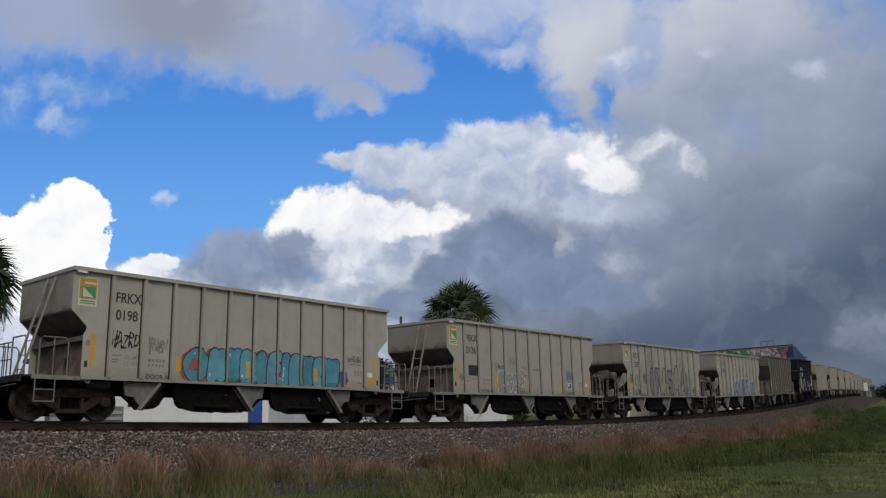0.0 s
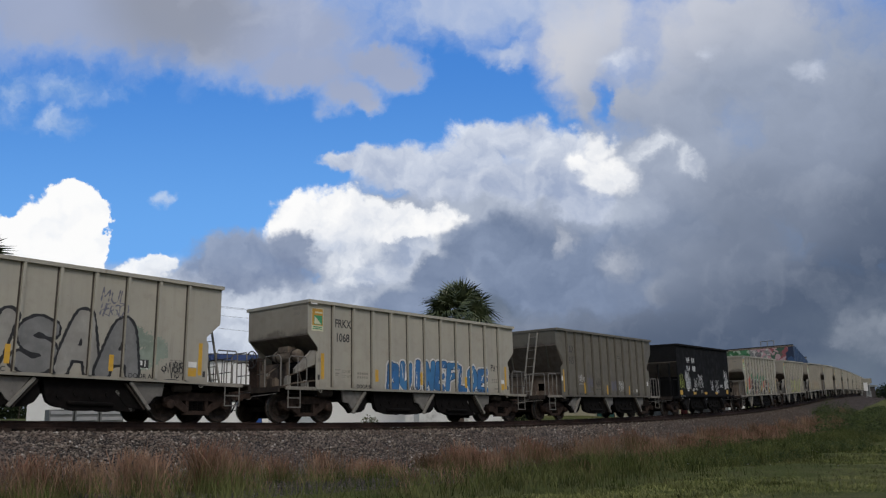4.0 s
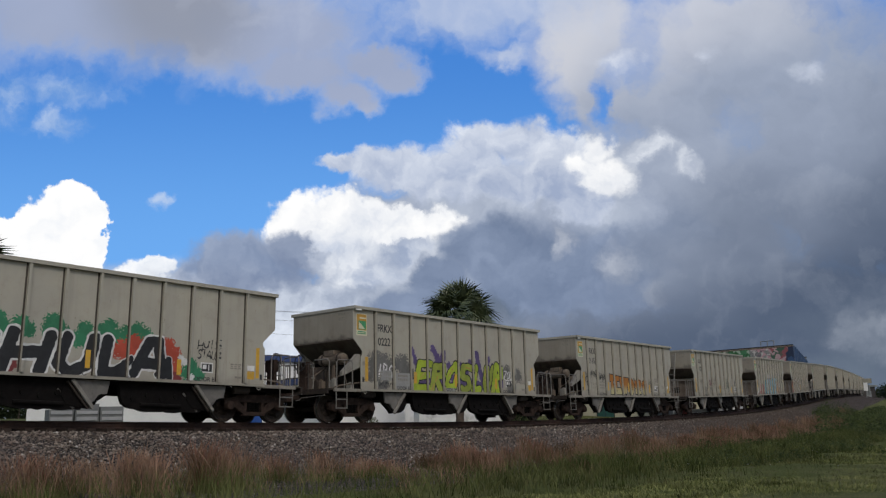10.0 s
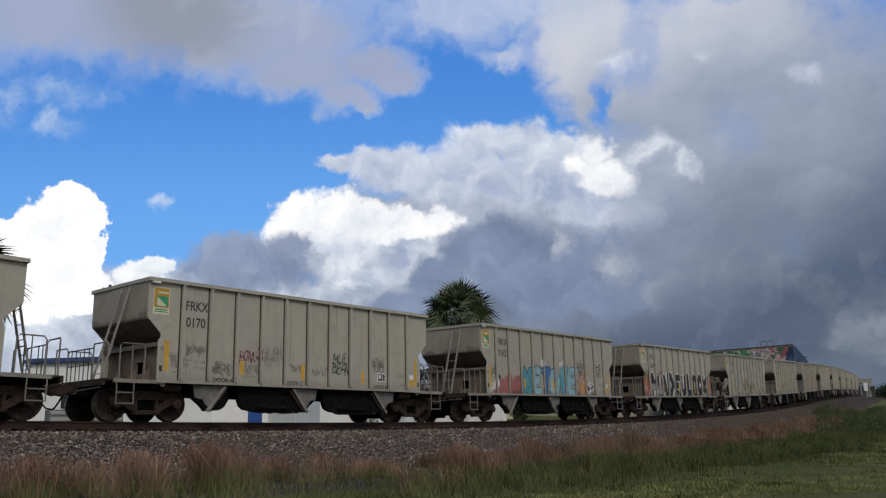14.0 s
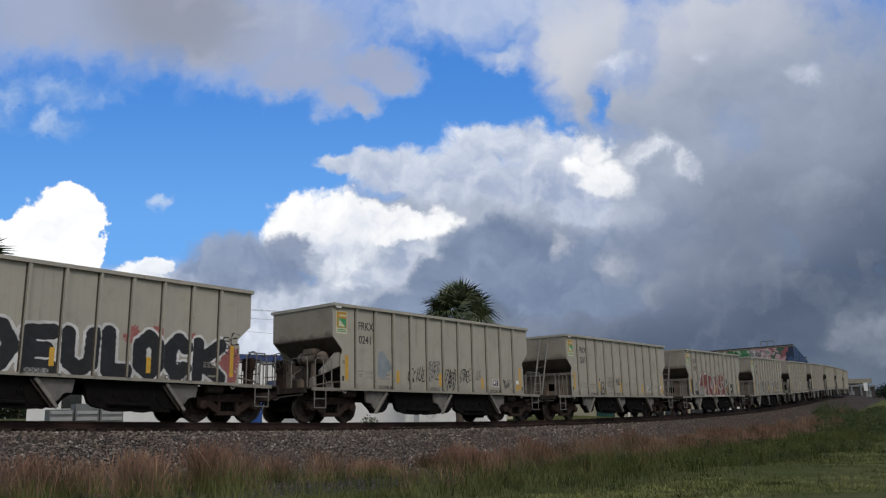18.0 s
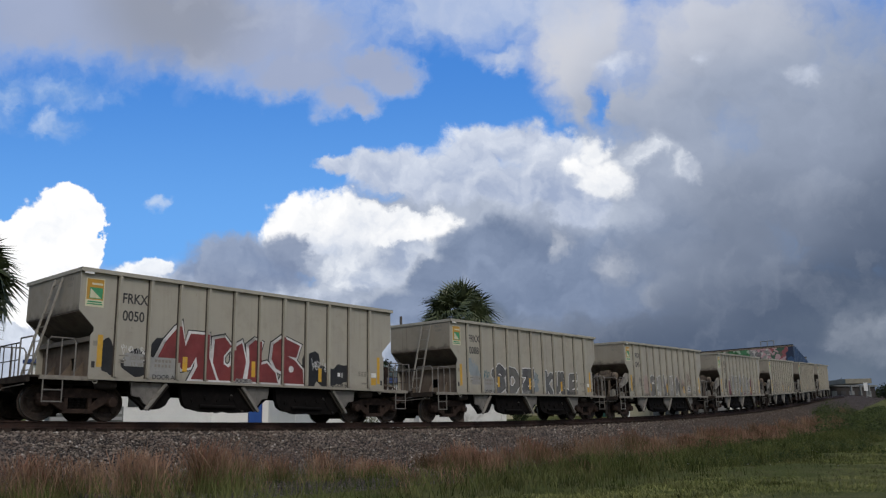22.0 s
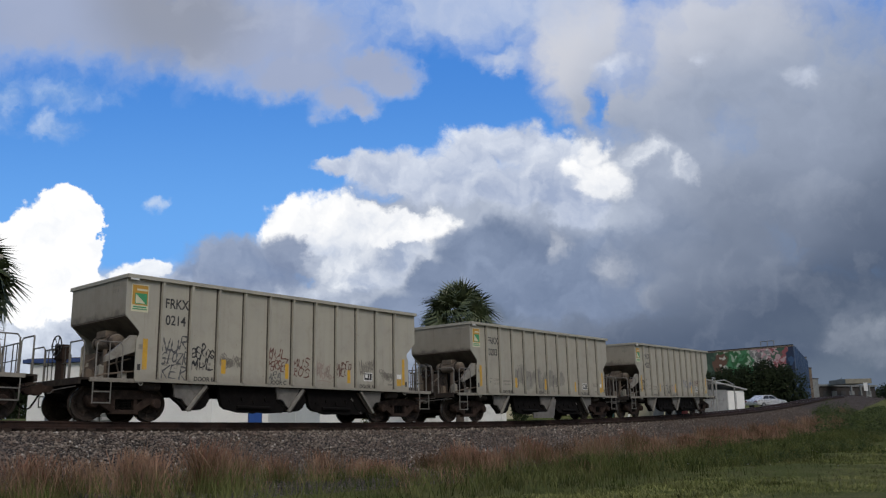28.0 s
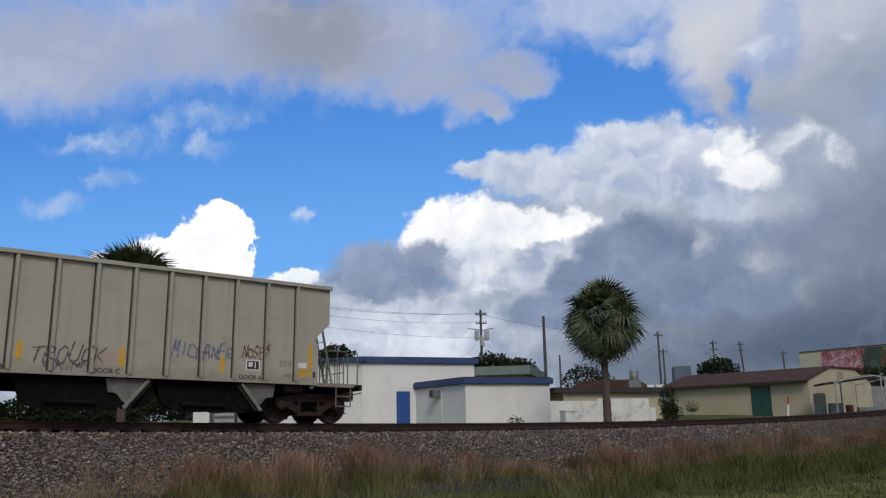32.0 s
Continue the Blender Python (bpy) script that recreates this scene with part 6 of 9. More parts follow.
handstyle(c, "MISERS", -5.25, 2.02, 0.8, 0.4, JET, 0.018, 0.1, 113)
handstyle(c, "RE RU", 4.65, 1.85, 0.6, 0.6, INK, 0.016, 0.1, 114, True)
tag(c, 115, -5.05, 1.5, 0.5, 0.5, INK, 5, 0.04)

c = CARS[12]
beige_car(12, "0241", B, "beige ribbed hopper car with black scribbled tags")
handstyle(c, "CKIUL", -1.95, 1.38, 0.95, 0.55, JET, 0.020, 0.25, 120)
handstyle(c, "BEOER ERZ", -0.92, 1.45, 0.72, 0.72, GRAPHITE, 0.016, 0.1, 121)
handstyle(c, "AZARD", -0.05, 1.22, 0.78, 0.75, JET, 0.020, 0.2, 122)
handstyle(c, "SKTREE", 0.84, 1.5, 0.82, 0.42, JET, 0.018, 0.0, 123, True)
cloud(c, ((-3.2, 1.95, 0.36), (-3.3, 1.6, 0.25)), SKYB_FAINT, 125, 0.0001, "faded pale blue spray")
tag(c, 124, 1.75, 1.5, 0.55, 0.45, FAINT, 5, 0.05)
tag(c, 126, 3.55, 1.2, 0.7, 0.45, INK, 5, 0.05)

c = CARS[13]
beige_car(13, "0261", A, "beige ribbed hopper car with two small black tags")
handstyle(c, "AB", -2.62, 1.18, 0.66, 0.62, JET, 0.028, 0.0, 131, True)
handstyle(c, "MUL", -0.78, 1.58, 0.62, 0.36, JET, 0.022, 0.15, 132)
tag(c, 133, 0.1, 1.3, 1.8, 0.55, PALE, 9, 0.05)
tag(c, 134, -1.7, 1.25, 0.75, 0.8, FAINT, 6, 0.05)

c = CARS[14]
beige_car(14, "0050", A, "beige ribbed hopper car with dark red block graffiti", True)
rng = random.Random(141)
bm = bmesh.new()
for x, z, w, h in ((-4.75, 1.6, 0.5, 0.9), (-3.8, 1.5, 1.0, 0.8), (-3.0, 1.7, 1.2, 1.1), (2.0, 1.6, 0.9, 1.0), (2.6, 1.4, 0.9, 0.7), (3.3, 1.5, 0.8, 0.7)):
    bm = bmesh.new()
    flat(bm, blob(rng, x, z, w, h, 20, 0.14, 2.2), FACE + 0.0002 + rng.uniform(0, 0.0004))
    part("graffiti_cloud", bm, JET, c, "black spray paint shadow")
RED_SHAPES = (
    [(-3.38, 1.58), (-3.12, 2.10), (-2.80, 2.48), (-2.64, 2.60), (-2.50, 2.02), (-2.35, 2.38), (-1.76, 2.38), (-1.72, 1.72), (-1.46, 1.12), (-2.30, 1.12), (-2.10, 1.48), (-2.15, 1.74), (-2.32, 1.44), (-2.60, 1.38), (-2.78, 1.62)],
    [(-1.56, 2.28), (-1.22, 2.36), (-0.98, 2.12), (-1.24, 1.82), (-1.24, 1.60), (-1.08, 1.50), (-0.94, 1.62), (-0.90, 2.08), (-0.62, 2.24), (-0.46, 1.70), (-0.58, 1.12), (-1.38, 1.12), (-1.60, 1.62)],
    [(-0.38, 2.18), (-0.14, 2.36), (0.10, 2.28), (-0.06, 1.76), (0.0, 1.62), (0.30, 1.70), (0.62, 1.42), (0.72, 1.12), (-0.42, 1.12), (-0.34, 1.68)],
    [(0.46, 1.82), (0.52, 2.28), (0.88, 2.52), (1.56, 2.30), (1.42, 1.92), (1.06, 1.96), (1.36, 1.84), (1.68, 1.56), (1.72, 1.12), (0.82, 1.12), (0.94, 1.42), (0.62, 1.56)],
)
for i, outer in enumerate(RED_SHAPES):
    for name, w, y, m, dx in (("graffiti_outline", 0.21, 0.0010, JET, -0.03), ("graffiti_halo", 0.145, 0.0018, CHALK, -0.025)):
        bm = bmesh.new()
        ribbon(bm, [(x + dx, z) for x, z in outer + outer[:2]], w, FACE + y + i * 0.0001)
        part(name, bm, m, c)
    bm = bmesh.new()
    flat(bm, outer, FACE + 0.0028 + i * 0.0001)
    part("graffiti_letter", bm, CRIMSON, c, "dark red graffiti letter edged in white")
bm = bmesh.new()
flat(bm, ring(1.22, 1.56, 0.10, 0.10, 12), FACE + 0.0036)
part("graffiti_hole", bm, CHALK, c)
for outer in RED_SHAPES:
    rib_cover(c, outer, CRIMSON)
tag(c, 142, 2.0, 1.5, 0.7, 0.5, CHALK, 4, 0.03)
tag(c, 143, -4.4, 1.6, 0.7, 0.35, CHALK, 5, 0.03)

c = CARS[15]
beige_car(15, "0088", A, "beige ribbed hopper car with two grey graffiti pieces", True)
piece(c, "SDZ", -3.05, 0.15, 1.03, 2.12, 0.145, (GRAPHITE, GRAPHITE_PALE), JET, 0.025, CHALK, 0.045, None, 0.08, False, 151, 0.04, "dark grey graffiti letter edged in white", None, None)
piece(c, "KULE", 0.92, 3.75, 1.02, 2.02, 0.12, (GRAPHITE, GRAPHITE_PALE), JET, 0.022, CHALK, 0.04, None, 0.10, False, 152, 0.06, "dark grey graffiti letter edged in white", None, None)
cloud(c, ((-4.25, 1.95, 0.4), (-4.0, 1.7, 0.3)), SKYB_FAINT, 155, 0.0001, "faded pale blue spray")
cloud(c, ((0.25, 1.7, 0.25), (0.3, 1.3, 0.2)), SKYB_FAINT, 156, 0.0001)
handstyle(c, "NOR", -3.6, 1.55, 0.5, 0.4, TEAL_DARK, 0.018, 0.1, 153)
handstyle(c, "LY", 0.14, 1.68, 0.36, 0.28, TEAL_DARK, 0.016, 0.1, 154)

c = CARS[16]
beige_car(16, "0245", B, "beige ribbed hopper car with jagged grey graffiti")
cloud(c, ((-3.2, 1.7, 0.4), (-2.9, 1.3, 0.4), (1.6, 1.8, 0.35), (2.2, 1.6, 0.4)), ROSE_FAINT, 165, 0.0001, "faint pink spray")
piece(c, "SAVEN", -2.75, 2.0, 1.03, 2.10, 0.14, (GRAPHITE_PALE, PALE), GRAPHITE, 0.02, CHALK, 0.035, None, 0.18, False, 161, 0.10, "jagged grey and white graffiti letter")
handstyle(c, "MUL HERSE", 2.85, 1.72, 0.75, 0.65, RUSTY, 0.016, 0.2, 162)
handstyle(c, "MEX", -4.0, 1.65, 0.7, 0.45, GRAPHITE_PALE, 0.016, 0.15, 163)
tag(c, 164, -4.9, 1.25, 0.45, 0.85, GRAPHITE, 5, 0.06)
tag(c, 166, 2.0, 1.35, 0.6, 0.5, GRAPHITE_PALE, 5, 0.04)
tag(c, 167, 3.9, 1.12, 0.7, 0.3, GRAPHITE_PALE, 5, 0.04)

c = CARS[17]
beige_car(17, "0179", B, "beige ribbed hopper car with silver and crimson graffiti")
cloud(c, ((-3.15, 1.75, 0.3), (-2.95, 1.4, 0.36), (2.45, 1.85, 0.32), (2.6, 1.5, 0.42), (2.45, 1.25, 0.34), (0.5, 1.3, 0.3), (-0.9, 1.2, 0.3)), CRIMSON_DULL, 172, 0.0001, "crimson spray paint behind the letters")
cloud(c, ((-2.2, 1.4, 0.22), (2.3, 1.45, 0.16)), ORANGE, 173, 0.0003)
piece(c, "VESAH", -3.0, 2.2, 1.03, 2.30, 0.18, (SILVER, PALE), JET, 0.03, CHALK, 0.04, None, 0.04, True, 171, 0.03, "silver graffiti letter with a dark outline and white halo")
cloud(c, ((1.2, 1.95, 0.07), (2.1, 1.2, 0.07), (2.95, 1.8, 0.06), (3.3, 1.7, 0.06), (-3.2, 2.1, 0.05)), CHALK, 174, 0.0062)
tag(c, 175, -4.4, 1.4, 0.7, 0.8, INK, 6, 0.06)

c = CARS[18]
beige_car(18, "0214", B, "beige ribbed hopper car with brown scribbled tags")
handstyle(c, "NUR STOZR KER", -4.5, 1.12, 0.85, 1.15, GRAPHITE, 0.018, 0.2, 180)
handstyle(c, "BEROS MUL", -3.55, 1.42, 0.75, 0.62, INK, 0.018, 0.1, 181, True)
handstyle(c, "MUL HERSEZ", -0.95, 1.5, 0.78, 0.72, RUSTY, 0.018, 0.2, 182)
handstyle(c, "ARA", -0.9, 1.22, 0.5, 0.2, GRAPHITE_PALE, 0.016, 0.2, 183)
handstyle(c, "MUS ROS", 0.02, 1.35, 0.7, 0.6, RUSTY, 0.016, 0.2, 184)
tag(c, 185, 0.9, 1.3, 0.7, 0.55, ROSE_FAINT, 6, 0.06)
handstyle(c, "KNEER", 1.75, 1.4, 0.75, 0.5, RUSTY, 0.016, 0.2, 186)
tag(c, 187, 2.85, 1.5, 0.7, 0.55, FAINT, 6, 0.06)
tag(c, 188, -2.6, 1.4, 0.75, 0.5, FAINT, 6, 0.06)
tag(c, 189, 3.85, 1.3, 0.7, 0.5, FAINT, 6, 0.05)

c = CARS[19]
beige_car(19, "0203", B, "beige ribbed hopper car with faint grey scratched tags")
cloud(c, ((-2.2, 1.8, 0.42), (-1.6, 1.5, 0.45), (-0.9, 1.7, 0.42), (-0.3, 1.5, 0.42), (0.4, 1.7, 0.4), (1.1, 1.7, 0.34)), PALE_WASH, 195, 0.0001, "washed-out grey spray")
for i, (x, z, k) in enumerate(((-2.35, 1.3, 0.8), (-2.05, 1.5, 0.6), (-1.7, 1.2, 0.9), (-1.4, 1.4, 0.6), (-0.7, 1.3, 0.8), (-0.35, 1.2, 0.6), (0.1, 1.15, 0.8), (0.5, 1.2, 0.7), (0.75, 1.4, 0.4))):
    rng = random.Random(190 + i)
    pts = [(x + rng.uniform(-0.06, 0.06), z + k * q / 5) for q in range(6)]
    sprayed(c, "graffiti_tag", [pts], 0.026, 0.0012, GRAPHITE_PALE, "peeling dark paint streak")

bm = bmesh.new()
prism(bm, [(-1.25, 0.30), (-1.22, 0.08), (0.36, 0.06), (0.46, 0.30), (0.60, 0.86), (0.22, 0.80), (-0.1, 0.34)], -1.50, -1.44)
part("hanging_plate", bm, CHUTE, c, "wide steel plate hanging under the middle hopper")

c = CARS[20]
beige_car(20, "0022", B, "beige ribbed hopper car at the end of the train")
handstyle(c, "TROUCK", -2.25, 1.28, 1.7, 0.48, GRAPHITE, 0.018, 0.25, 201)
tag(c, 205, -2.0, 1.08, 1.1, 0.3, GRAPHITE, 8, 0.04)
handstyle(c, "MICHANER", 1.05, 1.55, 1.65, 0.42, BLUE_FAINT, 0.020, 0.15, 202)
handstyle(c, "NOSEN", 2.95, 1.68, 0.8, 0.32, RUSTY, 0.016, 0.15, 203)
handstyle(c, "RO AM", -4.88, 1.38, 0.42, 0.6, INK, 0.016, 0.1, 204, True)
bm = bmesh.new()
rect(bm, -0.8, -0.05, 1.3, 1.62, FACE - 0.001)
part("paint_patch", bm, spray("faded_rose_patch", (0.40, 0.315, 0.265), (0.36, 0.30, 0.255)), c)


def shorten(car, cut, taller):
    """The two odd cars are shorter than the beige ones: ends move in, side marks and ribs close up."""
    k = 1 - cut / HALF
    marks = ("rib", "lettering", "stencil", "label", "graffiti", "reflector", "side_sheet", "rib_paint")
    done = set()
    for ob in car.children:
        loc = ob.matrix_basis.translation
        if ob.name.startswith(marks):
            loc_x = loc.x * k
        else:
            loc_x = loc.x - math.copysign(cut, loc.x) if abs(loc.x) > 0.01 else 0.0
        if ob.name.startswith("rib") and "paint" not in ob.name and ob.data.name not in done:
            done.add(ob.data.name)
            for v in ob.data.vertices:
                if v.co.z > 3.4:
                    v.co.z += taller
        if abs(loc.x) > 0.01:
            ob.matrix_basis = Matrix.Translation((loc_x - loc.x, 0, 0)) @ ob.matrix_basis
        elif ob.data.name not in done:
            done.add(ob.data.name)
            mark = ob.name.startswith(marks) and not ob.name.startswith("side_sheet")
            for v in ob.data.vertices:
                if mark:
                    v.co.x *= k
                elif v.co.z > 3.4:
                    v.co.z += taller
                if not mark and abs(v.co.x) > 4.0:
                    v.co.x -= math.copysign(cut, v.co.x)


shorten(CARS[4], 0.52, 0.22)
shorten(CARS[5], 0.68, 0.24)


# ---- plants ----
FROND = surface("palm_leaf", (0.062, 0.084, 0.036), (0.095, 0.116, 0.054), 3.0, 0.5, 0, 0, 20, (0.13, 0.115, 0.06), 0.35)
DRY = surface("dry_palm_leaf", (0.085, 0.066, 0.044), (0.060, 0.048, 0.034), 3.0, 0.85)
BARK = surface("palm_bark", (0.125, 0.098, 0.080), (0.085, 0.068, 0.058), 5.0, 0.9, 0, 0.6, 18, (0.08, 0.07, 0.06), 0.5)
LEAF = surface("dark_foliage", (0.012, 0.019, 0.008), (0.021, 0.030, 0.012), 0.8, 0.85)
LEAF_OLIVE = surface("olive_foliage", (0.060, 0.072, 0.028), (0.085, 0.095, 0.040), 0.8, 0.75)
for dull in (LEAF, LEAF_OLIVE, BARK):
    dull.node_tree.nodes["Principled BSDF"].inputs["Specular IOR Level"].default_value = 0.15


def fan_leaf(rng, droop, material):
    """One fan-shaped leaf: a stalk and a spread of narrow blades that bend down towards their tips."""
    bm = bmesh.new()
    L = 1.0
    tube(bm, [(0, 0, 0), (0.45 * L, 0, 0.10), (0.85 * L, 0, 0.06)], 0.022, 4, 0.012)
    n = 25
    for i in range(n):
        a = radians(-105 + 210 * i / (n - 1) + rng.uniform(-3, 3))
        ln = (1.05 - 0.25 * abs(a) / 1.75) * rng.uniform(0.85, 1.1)
        d = Vector((math.cos(a), math.sin(a), 0))
        side = Vector((-d.y, d.x, 0))
        o = Vector((0.80 * L, 0, 0.06))
        p1 = o + d * ln * 0.55 + Vector((0, 0, 0.04 - 0.10 * droop))
        p2 = o + d * ln * (1.0 - 0.15 * droop) - Vector((0, 0, (0.16 + 0.60 * droop) * rng.uniform(0.7, 1.3)))
        w = 0.036
        v = [bm.verts.new(q) for q in (o - side * 0.012, o + side * 0.012, p1 + side * w, p1 - side * w, p2)]
        bm.faces.new((v[0], v[1], v[2], v[3]))
        bm.faces.new((v[3], v[2], v[4]))
    return mesh_of("frond", bm, material)


FRONDS = [fan_leaf(random.Random(i), 0.10 + 0.17 * i, FROND) for i in range(5)] + [fan_leaf(random.Random(9), 1.3, DRY)]


def cabbage_palm(x, y, z, h, r, seed, label, lean=0.0, skirt=0):
    rng = random.Random(seed)
    t = thing("cabbage_palm", pose(x, y, z), label, "palm tree")
    bm = bmesh.new()
    rows, c = [], 0
    pts = []
    for i in range(24):
        q = i / 23
        pts.append((0.175 + 0.05 * (1 - q) ** 3 + (0.012 if i % 2 else -0.008), q * (h - 0.2)))
    rings = []
    for rad, zz in pts:
        rings.append([bm.verts.new((rad * math.cos(k * math.tau / 12) + lean * zz, rad * math.sin(k * math.tau / 12), zz)) for k in range(12)])
    for a, b in zip(rings, rings[1:]):
        for k in range(12):
            bm.faces.new((a[k], a[(k + 1) % 12], b[(k + 1) % 12], b[k]))
    bm.faces.new(rings[-1])
    part("trunk", bm, BARK, t)
    n = 96
    for i in range(n):
        q = (i + 0.5) / n
        el = 84 - 142 * q ** 0.8 + rng.uniform(-9, 9)
        az = i * 137.5 + rng.uniform(-12, 12)
        me = FRONDS[min(4, int(q * 5.6))] if q < 0.94 else FRONDS[5]
        s = r * rng.uniform(0.50, 0.60) * (0.88 if q < 0.2 else 1.0)
        m = Matrix.Translation((lean * h + rng.uniform(-0.08, 0.08), rng.uniform(-0.08, 0.08), h - 0.1 - 0.55 * q)) @ Matrix.Rotation(radians(az), 4, "Z") @ Matrix.Rotation(radians(-el), 4, "Y") @ Matrix.Rotation(rng.uniform(-1.4, 1.4), 4, "X") @ Matrix.Diagonal((s, s, s, 1))
        part("frond", me, None, t, at=m)
    for i in range(skirt):
        az, el, s = i * 137.5, rng.uniform(-88, -55), r * rng.uniform(0.50, 0.66)
        m = Matrix.Translation((lean * h, 0, h - 0.5 - rng.uniform(0, 0.02 * skirt))) @ Matrix.Rotation(radians(az), 4, "Z") @ Matrix.Rotation(radians(-el), 4, "Y") @ Matrix.Rotation(rng.uniform(-0.9, 0.9), 4, "X") @ Matrix.Diagonal((s, s, s, 1))
        part("dead_frond", FRONDS[5 if i % 2 else 4], None, t, at=m)
    return t


cabbage_palm(0.72, 45.0, -0.35, 5.9, 2.32, 4, "tall cabbage palm with a round green crown", 0.0, 4)
cabbage_palm(-21.9, 38.0, -0.1, 6.95, 2.9, 8, "cabbage palm with a full drooping crown", 0.0, 90)


def leaf_cloud(rng, centre, radii, count, size, verts, faces):
    for _ in range(count):
        while True:
            v = Vector((rng.uniform(-1, 1), rng.uniform(-1, 1), rng.uniform(-1, 1)))
            if 0.25 < v.length < 1:
                break
        n = noise.noise(v * 2.3 + Vector((centre[0], centre[1], 0)))
        v *= 1 + 0.35 * n
        p = Vector(centre) + Vector((v.x * radii[0], v.y * radii[1], v.z * radii[2]))
        a = Vector((rng.uniform(-1, 1), rng.uniform(-1, 1), rng.uniform(-1, 1))).normalized()
        b = a.orthogonal().normalized()
        s = size * rng.uniform(0.6, 1.4)
        k = len(verts)
        verts += [tuple(p + a * s), tuple(p + b * s * 0.55), tuple(p - a * s), tuple(p - b * s * 0.55)]
        faces.append((k, k + 1, k + 2, k + 3))


def tree(name, x, y, z, clumps, count, size, material, label, category, seed, trunk=0.14):
    rng = random.Random(seed)
    t = thing(name, pose(x, y, z), label, category)
    verts, faces = [], []
    for c in clumps:
        leaf_cloud(rng, c[:3], c[3:], count, size, verts, faces)
    part("crown", raw_mesh("crown", verts, faces, material), None, t)
    bm = bmesh.new()
    top = max(c[2] for c in clumps)
    tube(bm, [(0, 0, 0), (0.05, 0, top * 0.35), (0, 0.05, top * 0.6)], trunk, 8, trunk * 0.6)
    for c in clumps:
        tube(bm, [(0, 0.03, top * 0.45), (c[0] * 0.5, c[1] * 0.5, top * 0.45 + (c[2] - top * 0.45) * 0.6), (c[0], c[1], c[2])], trunk * 0.5, 5, trunk * 0.2)
    part("trunk", bm, BARK, t)
    return t


# ---- buildings across the track ----
STUCCO = surface("white_stucco", (0.80, 0.80, 0.78), (0.74, 0.74, 0.73), 0.6, 0.85, 0, 0.25, 30, (0.60, 0.60, 0.58), 0.25)
BLUETRIM = surface("blue_trim", (0.028, 0.055, 0.165), (0.034, 0.066, 0.19), 1.0, 0.6)
BLUEDOOR = surface("blue_door", (0.018, 0.075, 0.30), (0.022, 0.085, 0.33), 2.0, 0.45)
TAN = surface("tan_stucco", (0.47, 0.43, 0.30), (0.42, 0.385, 0.27), 0.5, 0.85, 0, 0.25, 30, (0.27, 0.24, 0.17), 0.4)
BROWNROOF = surface("brown_shingle", (0.092, 0.052, 0.041), (0.064, 0.039, 0.032), 2.5, 0.9, 0, 0.5, 12, (0.13, 0.092, 0.080), 0.5)
BROWNROOF.node_tree.nodes["Principled BSDF"].inputs["Specular IOR Level"].default_value = 0.1
DARKROOF = surface("dark_roof", (0.045, 0.038, 0.036), (0.034, 0.030, 0.029), 1.5, 0.9, 0, 0.4, 14)
GREENROOF = surface("green_metal_roof", (0.17, 0.22, 0.19), (0.14, 0.19, 0.165), 1.0, 0.5)
GREENDOOR = surface("dark_green_door", (0.018, 0.075, 0.060), (0.022, 0.085, 0.068), 2.0, 0.5)
STEEL = surface("galvanised_steel", (0.45, 0.45, 0.44), (0.36, 0.36, 0.36), 3.0, 0.4, 0.8)
WOODPOLE = surface("weathered_pole", (0.095, 0.086, 0.080), (0.070, 0.064, 0.060), 3.0, 0.9, 0, 0.4, 25)
CONCRETE = surface("stained_concrete", (0.74, 0.74, 0.72), (0.64, 0.64, 0.62), 0.7, 0.9, 0, 0.3, 20, (0.25, 0.25, 0.24), 0.6)
GREYBOX = surface("grey_enclosure", (0.20, 0.21, 0.21), (0.15, 0.16, 0.16), 2.0, 0.6)
GLASS = surface("dark_window", (0.02, 0.022, 0.025), (0.03, 0.032, 0.035), 2.0, 0.12)


def slab(bm, pts, z0, z1):
    prism(bm, pts, z0, z1, "xy")


def facing(p, q):
    """Frame along a wall from p to q: x along it, -y out of it, z up."""
    d = Vector((q[0] - p[0], q[1] - p[1], 0)).normalized()
    return Matrix(((d.x, -d.y, 0, p[0]), (d.y, d.x, 0, p[1]), (0, 0, 1, 0), (0, 0, 0, 1)))


